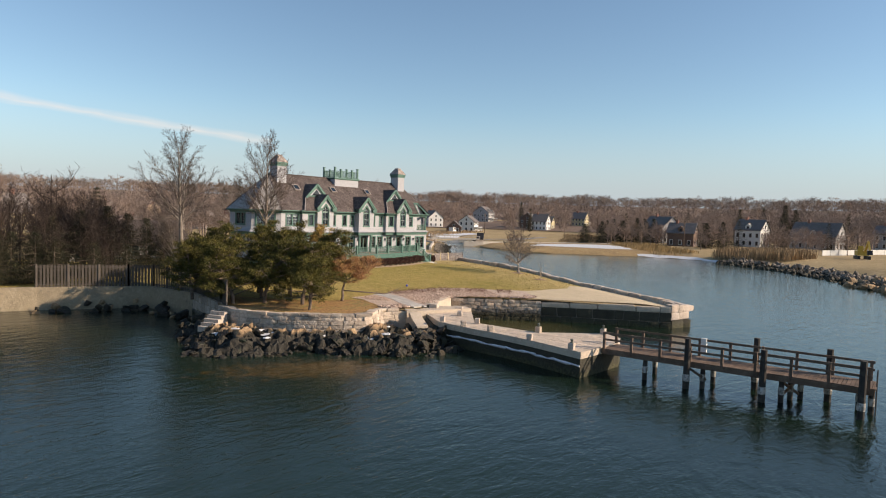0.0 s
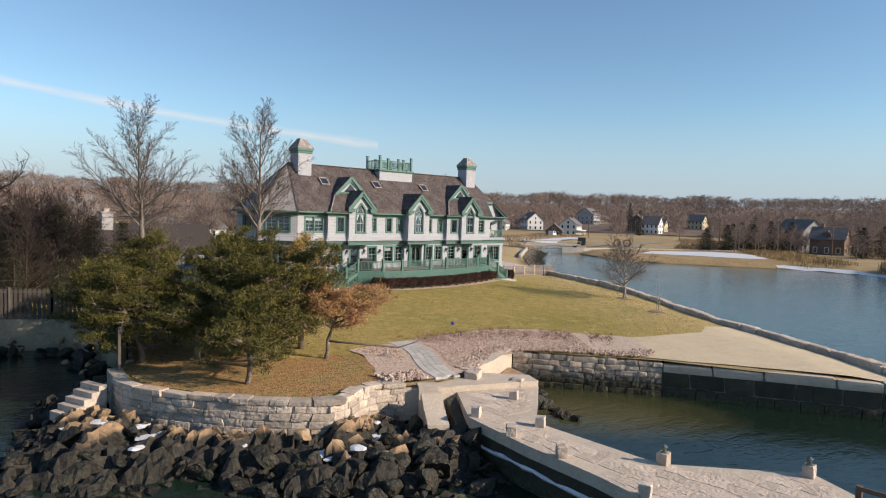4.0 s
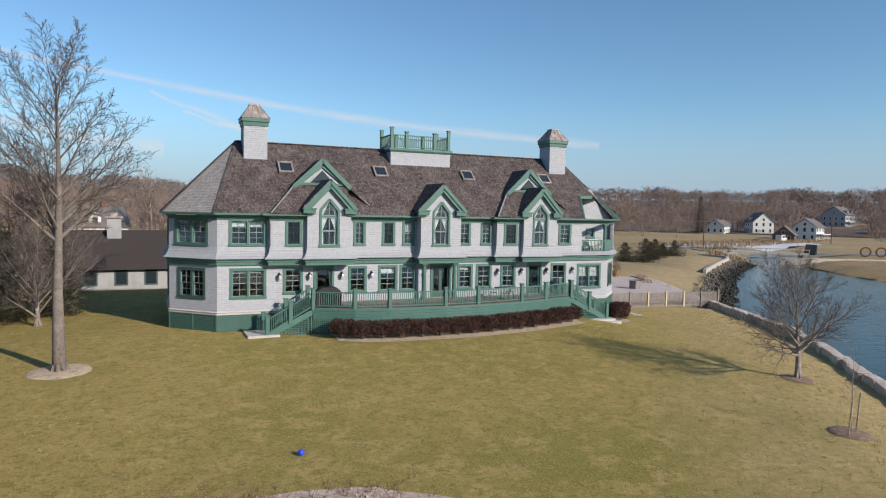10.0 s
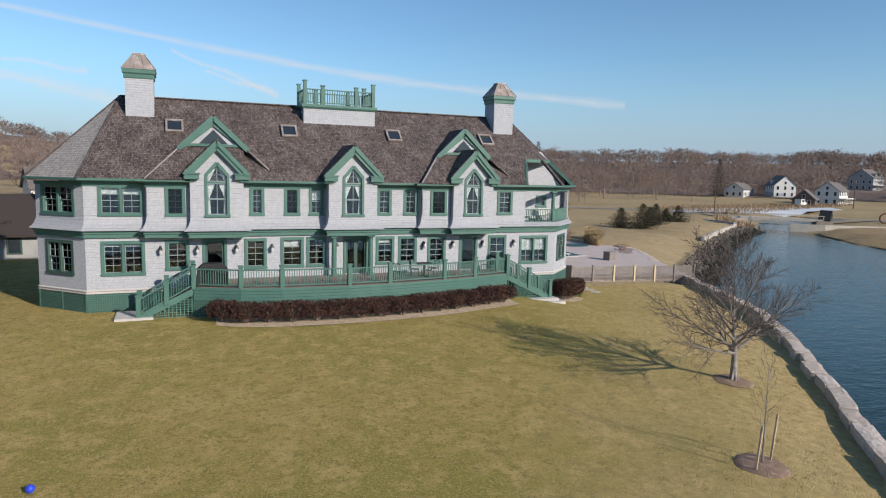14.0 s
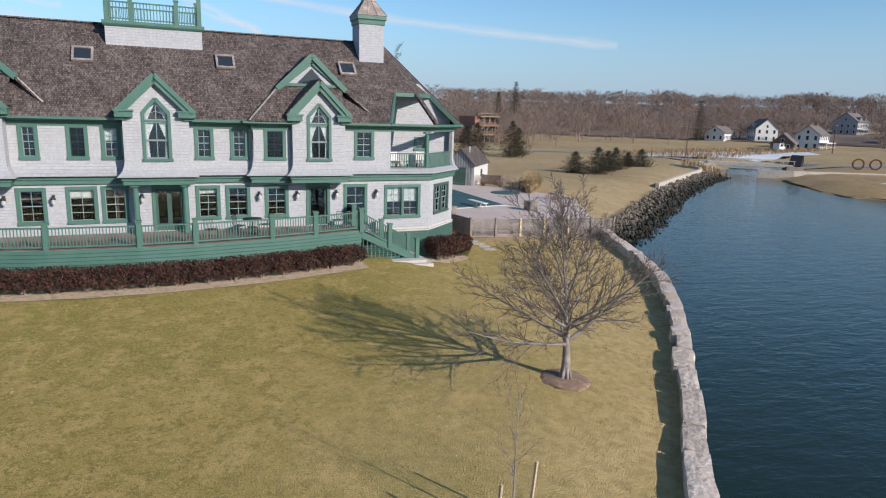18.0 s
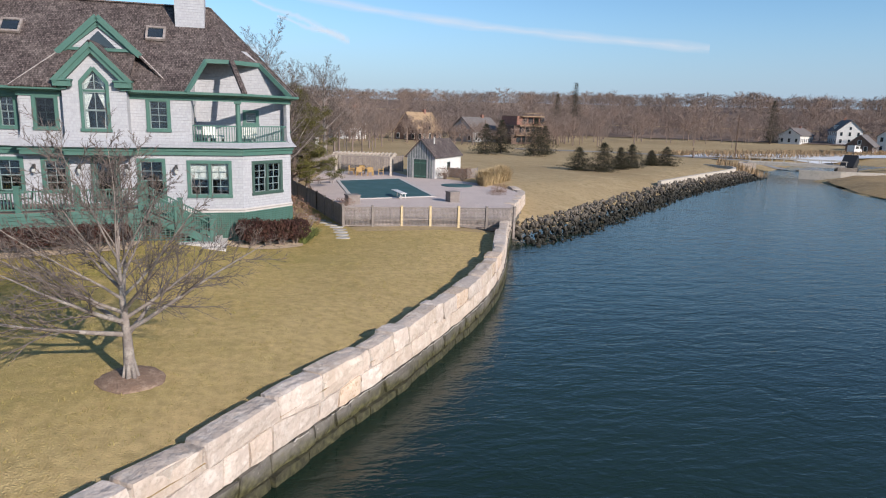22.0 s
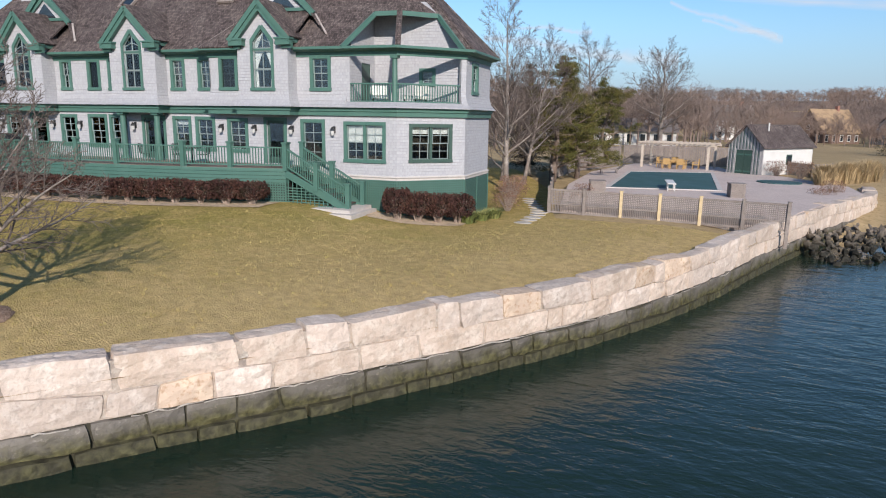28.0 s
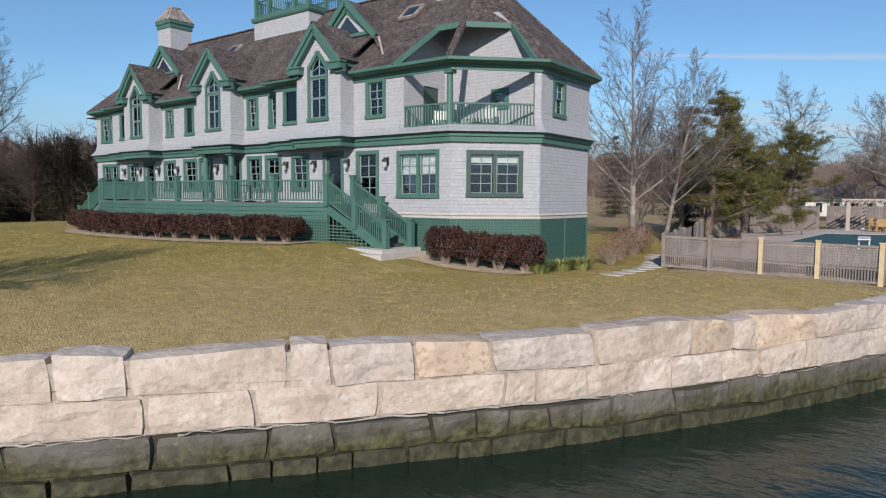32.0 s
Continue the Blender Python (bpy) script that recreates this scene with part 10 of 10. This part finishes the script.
for x, y in ((141.0, 57.5), (144.0, 56.0)):
    ringg = Geo().tube([(1.0 * math.cos(a * 0.52), 0, 1.1 + 1.0 * math.sin(a * 0.52)) for a in range(13)], [0.18] * 13, 6)
    tagged(part("steel_ring", ringg, RUST, None, local=pose(x, y, gz(x, y), 0, 0, -40)), "rusty steel ring standing on the grass", "ring", "steel rings")
for x, y, h in ((132, 96, 9.5), (205, 112, 9.5), (262, 134, 10), (168, 8, 8.5), (215, 60, 9.5), (118, 92, 2.2)):
    p = thing("utility_pole", pose(x, y, gz(x, y)), "slim wooden utility pole with a crossbar", "pole", "utility poles")
    part("pole", Geo().tube([(0, 0, -0.2), (0, 0, h)], [0.16, 0.11], 8), TIMBER, p)
    part("crossbar", Geo().box(-1.0, -0.06, h - 0.9, 1.0, 0.06, h - 0.75), TIMBER, p)
wf = thing("white_fence", None, "white board fence on the far shore", "fence")
for k in range(22):
    a, b = Vector((150 + k * 3.0, -34 - k * 1.5)), Vector((152.9 + k * 3.0, -35.45 - k * 1.5))
    part("panel", Geo().beam((a.x, a.y, gz(a.x, a.y) + 0.8), (b.x, b.y, gz(b.x, b.y) + 0.8), 0.1, 1.4), WHITE, wf)
woods("shore_trees", dry([(rng.uniform(172, 245), rng.uniform(-30, 60)) for _ in range(110)]), 71, TWIG, "brown leafless trees between the shore houses", 0.55, 0.95)
woods("shore_trees", dry([(rng.uniform(210, 330), rng.uniform(90, 210)) for _ in range(90)]), 72, TWIG, "brown leafless trees between the far houses", 0.5, 0.9)

# high thin vapour trails
TRAIL = bpy.data.materials.new("vapour")
TRAIL.use_nodes = True
N, L = TRAIL.node_tree.nodes, TRAIL.node_tree.links
N.remove(N["Principled BSDF"])
tr, df, mx, uvn, sp_, cr, nz, mu = (N.new("ShaderNode" + k) for k in ("BsdfTransparent", "Emission", "MixShader", "UVMap", "SeparateXYZ", "ValToRGB", "TexNoise", "Math"))
df.inputs[0].default_value, df.inputs[1].default_value = (0.95, 0.93, 0.95, 1), 0.75
cr.color_ramp.elements[0].position, cr.color_ramp.elements[0].color = 0.0, (0, 0, 0, 1)
cr.color_ramp.elements[1].position, cr.color_ramp.elements[1].color = 1.0, (0, 0, 0, 1)
e = cr.color_ramp.elements.new(0.45)
e.color = (0.85, 0.85, 0.85, 1)
nz.inputs["Scale"].default_value, nz.inputs["Detail"].default_value = 2.2, 6
L.new(uvn.outputs[0], sp_.inputs[0])
L.new(uvn.outputs[0], nz.inputs["Vector"])
L.new(sp_.outputs[1], cr.inputs[0])
mu.operation = "MULTIPLY"
L.new(cr.outputs[0], mu.inputs[0])
L.new(nz.outputs["Fac"], mu.inputs[1])
L.new(mu.outputs[0], mx.inputs[0])
L.new(tr.outputs[0], mx.inputs[1])
L.new(df.outputs[0], mx.inputs[2])
L.new(mx.outputs[0], N["Material Output"].inputs[0])


def vapour_trail(az0, el0, az1, el1, width, fade, label):
    """A thin cloud streak high and far away, between two directions (degrees) as seen from the lawn."""
    R, n = 2900.0, 24
    rng = random.Random(int(az0 * 10))
    V, F, UV = [], [], []
    for k in range(n + 1):
        t = k / n
        a, e = radians(lerp(az0, az1, t)), radians(lerp(el0, el1, t) + 0.12 * math.sin(t * 9 + az0))
        w = radians(width) * (0.55 + 0.6 * t) * (1 + 0.25 * rng.uniform(-1, 1)) / 2
        for s in (-1, 1):
            V.append((R * math.cos(e + s * w) * math.cos(a), R * math.cos(e + s * w) * math.sin(a), R * math.sin(e + s * w)))
            UV.append((t * fade, (s + 1) / 2))
    for k in range(n):
        F.append((2 * k, 2 * k + 1, 2 * k + 3, 2 * k + 2))
    me = mesh_of("vapour_trail", V, F, TRAIL)
    lay = me.uv_layers.new(name="UVMap")
    for p in me.polygons:
        for li in p.loop_indices:
            lay.data[li].uv = UV[me.loops[li].vertex_index]
    ob = tagged(new("vapour_trail", me), label, "cloud", "", "structure")
    ob.visible_shadow = False
    return ob


vapour_trail(112.0, 12.3, 53.0, 6.0, 0.95, 9.0, "long thin white vapour trail across the sky")
vapour_trail(91.0, 9.4, 82.6, 6.4, 0.75, 2.0, "short soft white vapour trail")
vapour_trail(104.0, 7.8, 97.0, 7.3, 0.5, 4.0, "faint short white vapour streak")
vapour_trail(106.0, 6.9, 90.0, 4.8, 1.6, 4.0, "faint spread-out white vapour streak")
vapour_trail(88.5, 7.9, 83.0, 6.6, 0.6, 2.0, "soft white vapour streak beside the trail")
# emission paints the pale blue haze over the low sky
HAZE = bpy.data.materials.new("haze_glow_ring")
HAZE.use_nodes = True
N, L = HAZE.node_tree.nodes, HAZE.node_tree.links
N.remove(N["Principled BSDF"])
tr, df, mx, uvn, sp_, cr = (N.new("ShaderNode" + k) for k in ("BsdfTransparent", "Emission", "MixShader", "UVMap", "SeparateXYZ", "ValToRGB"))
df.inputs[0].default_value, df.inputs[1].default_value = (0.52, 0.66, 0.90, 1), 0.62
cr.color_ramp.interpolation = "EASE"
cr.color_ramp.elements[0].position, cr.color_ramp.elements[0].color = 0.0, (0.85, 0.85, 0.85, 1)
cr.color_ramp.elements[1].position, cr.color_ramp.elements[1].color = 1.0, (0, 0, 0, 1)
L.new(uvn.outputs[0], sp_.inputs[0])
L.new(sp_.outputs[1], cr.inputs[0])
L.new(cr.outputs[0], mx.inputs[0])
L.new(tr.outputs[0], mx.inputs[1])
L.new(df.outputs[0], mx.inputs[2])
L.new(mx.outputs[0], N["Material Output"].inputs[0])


def haze_glow_ring(radius, low, high):
    """A glowing ring that paints thin pale haze round the whole horizon, fading upwards."""
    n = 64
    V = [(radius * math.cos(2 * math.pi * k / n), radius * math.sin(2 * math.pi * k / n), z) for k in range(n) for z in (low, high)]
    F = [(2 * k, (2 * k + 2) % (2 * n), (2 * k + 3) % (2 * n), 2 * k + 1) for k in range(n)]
    me = mesh_of("haze_glow_ring", V, F, HAZE)
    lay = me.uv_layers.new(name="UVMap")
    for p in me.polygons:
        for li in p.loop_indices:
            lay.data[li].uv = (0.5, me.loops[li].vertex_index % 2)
    ob = tagged(new("backdrop", me), "glowing ring painting pale haze along the whole horizon", "haze", "", "structure")
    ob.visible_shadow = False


haze_glow_ring(2950.0, 0.0, 520.0)
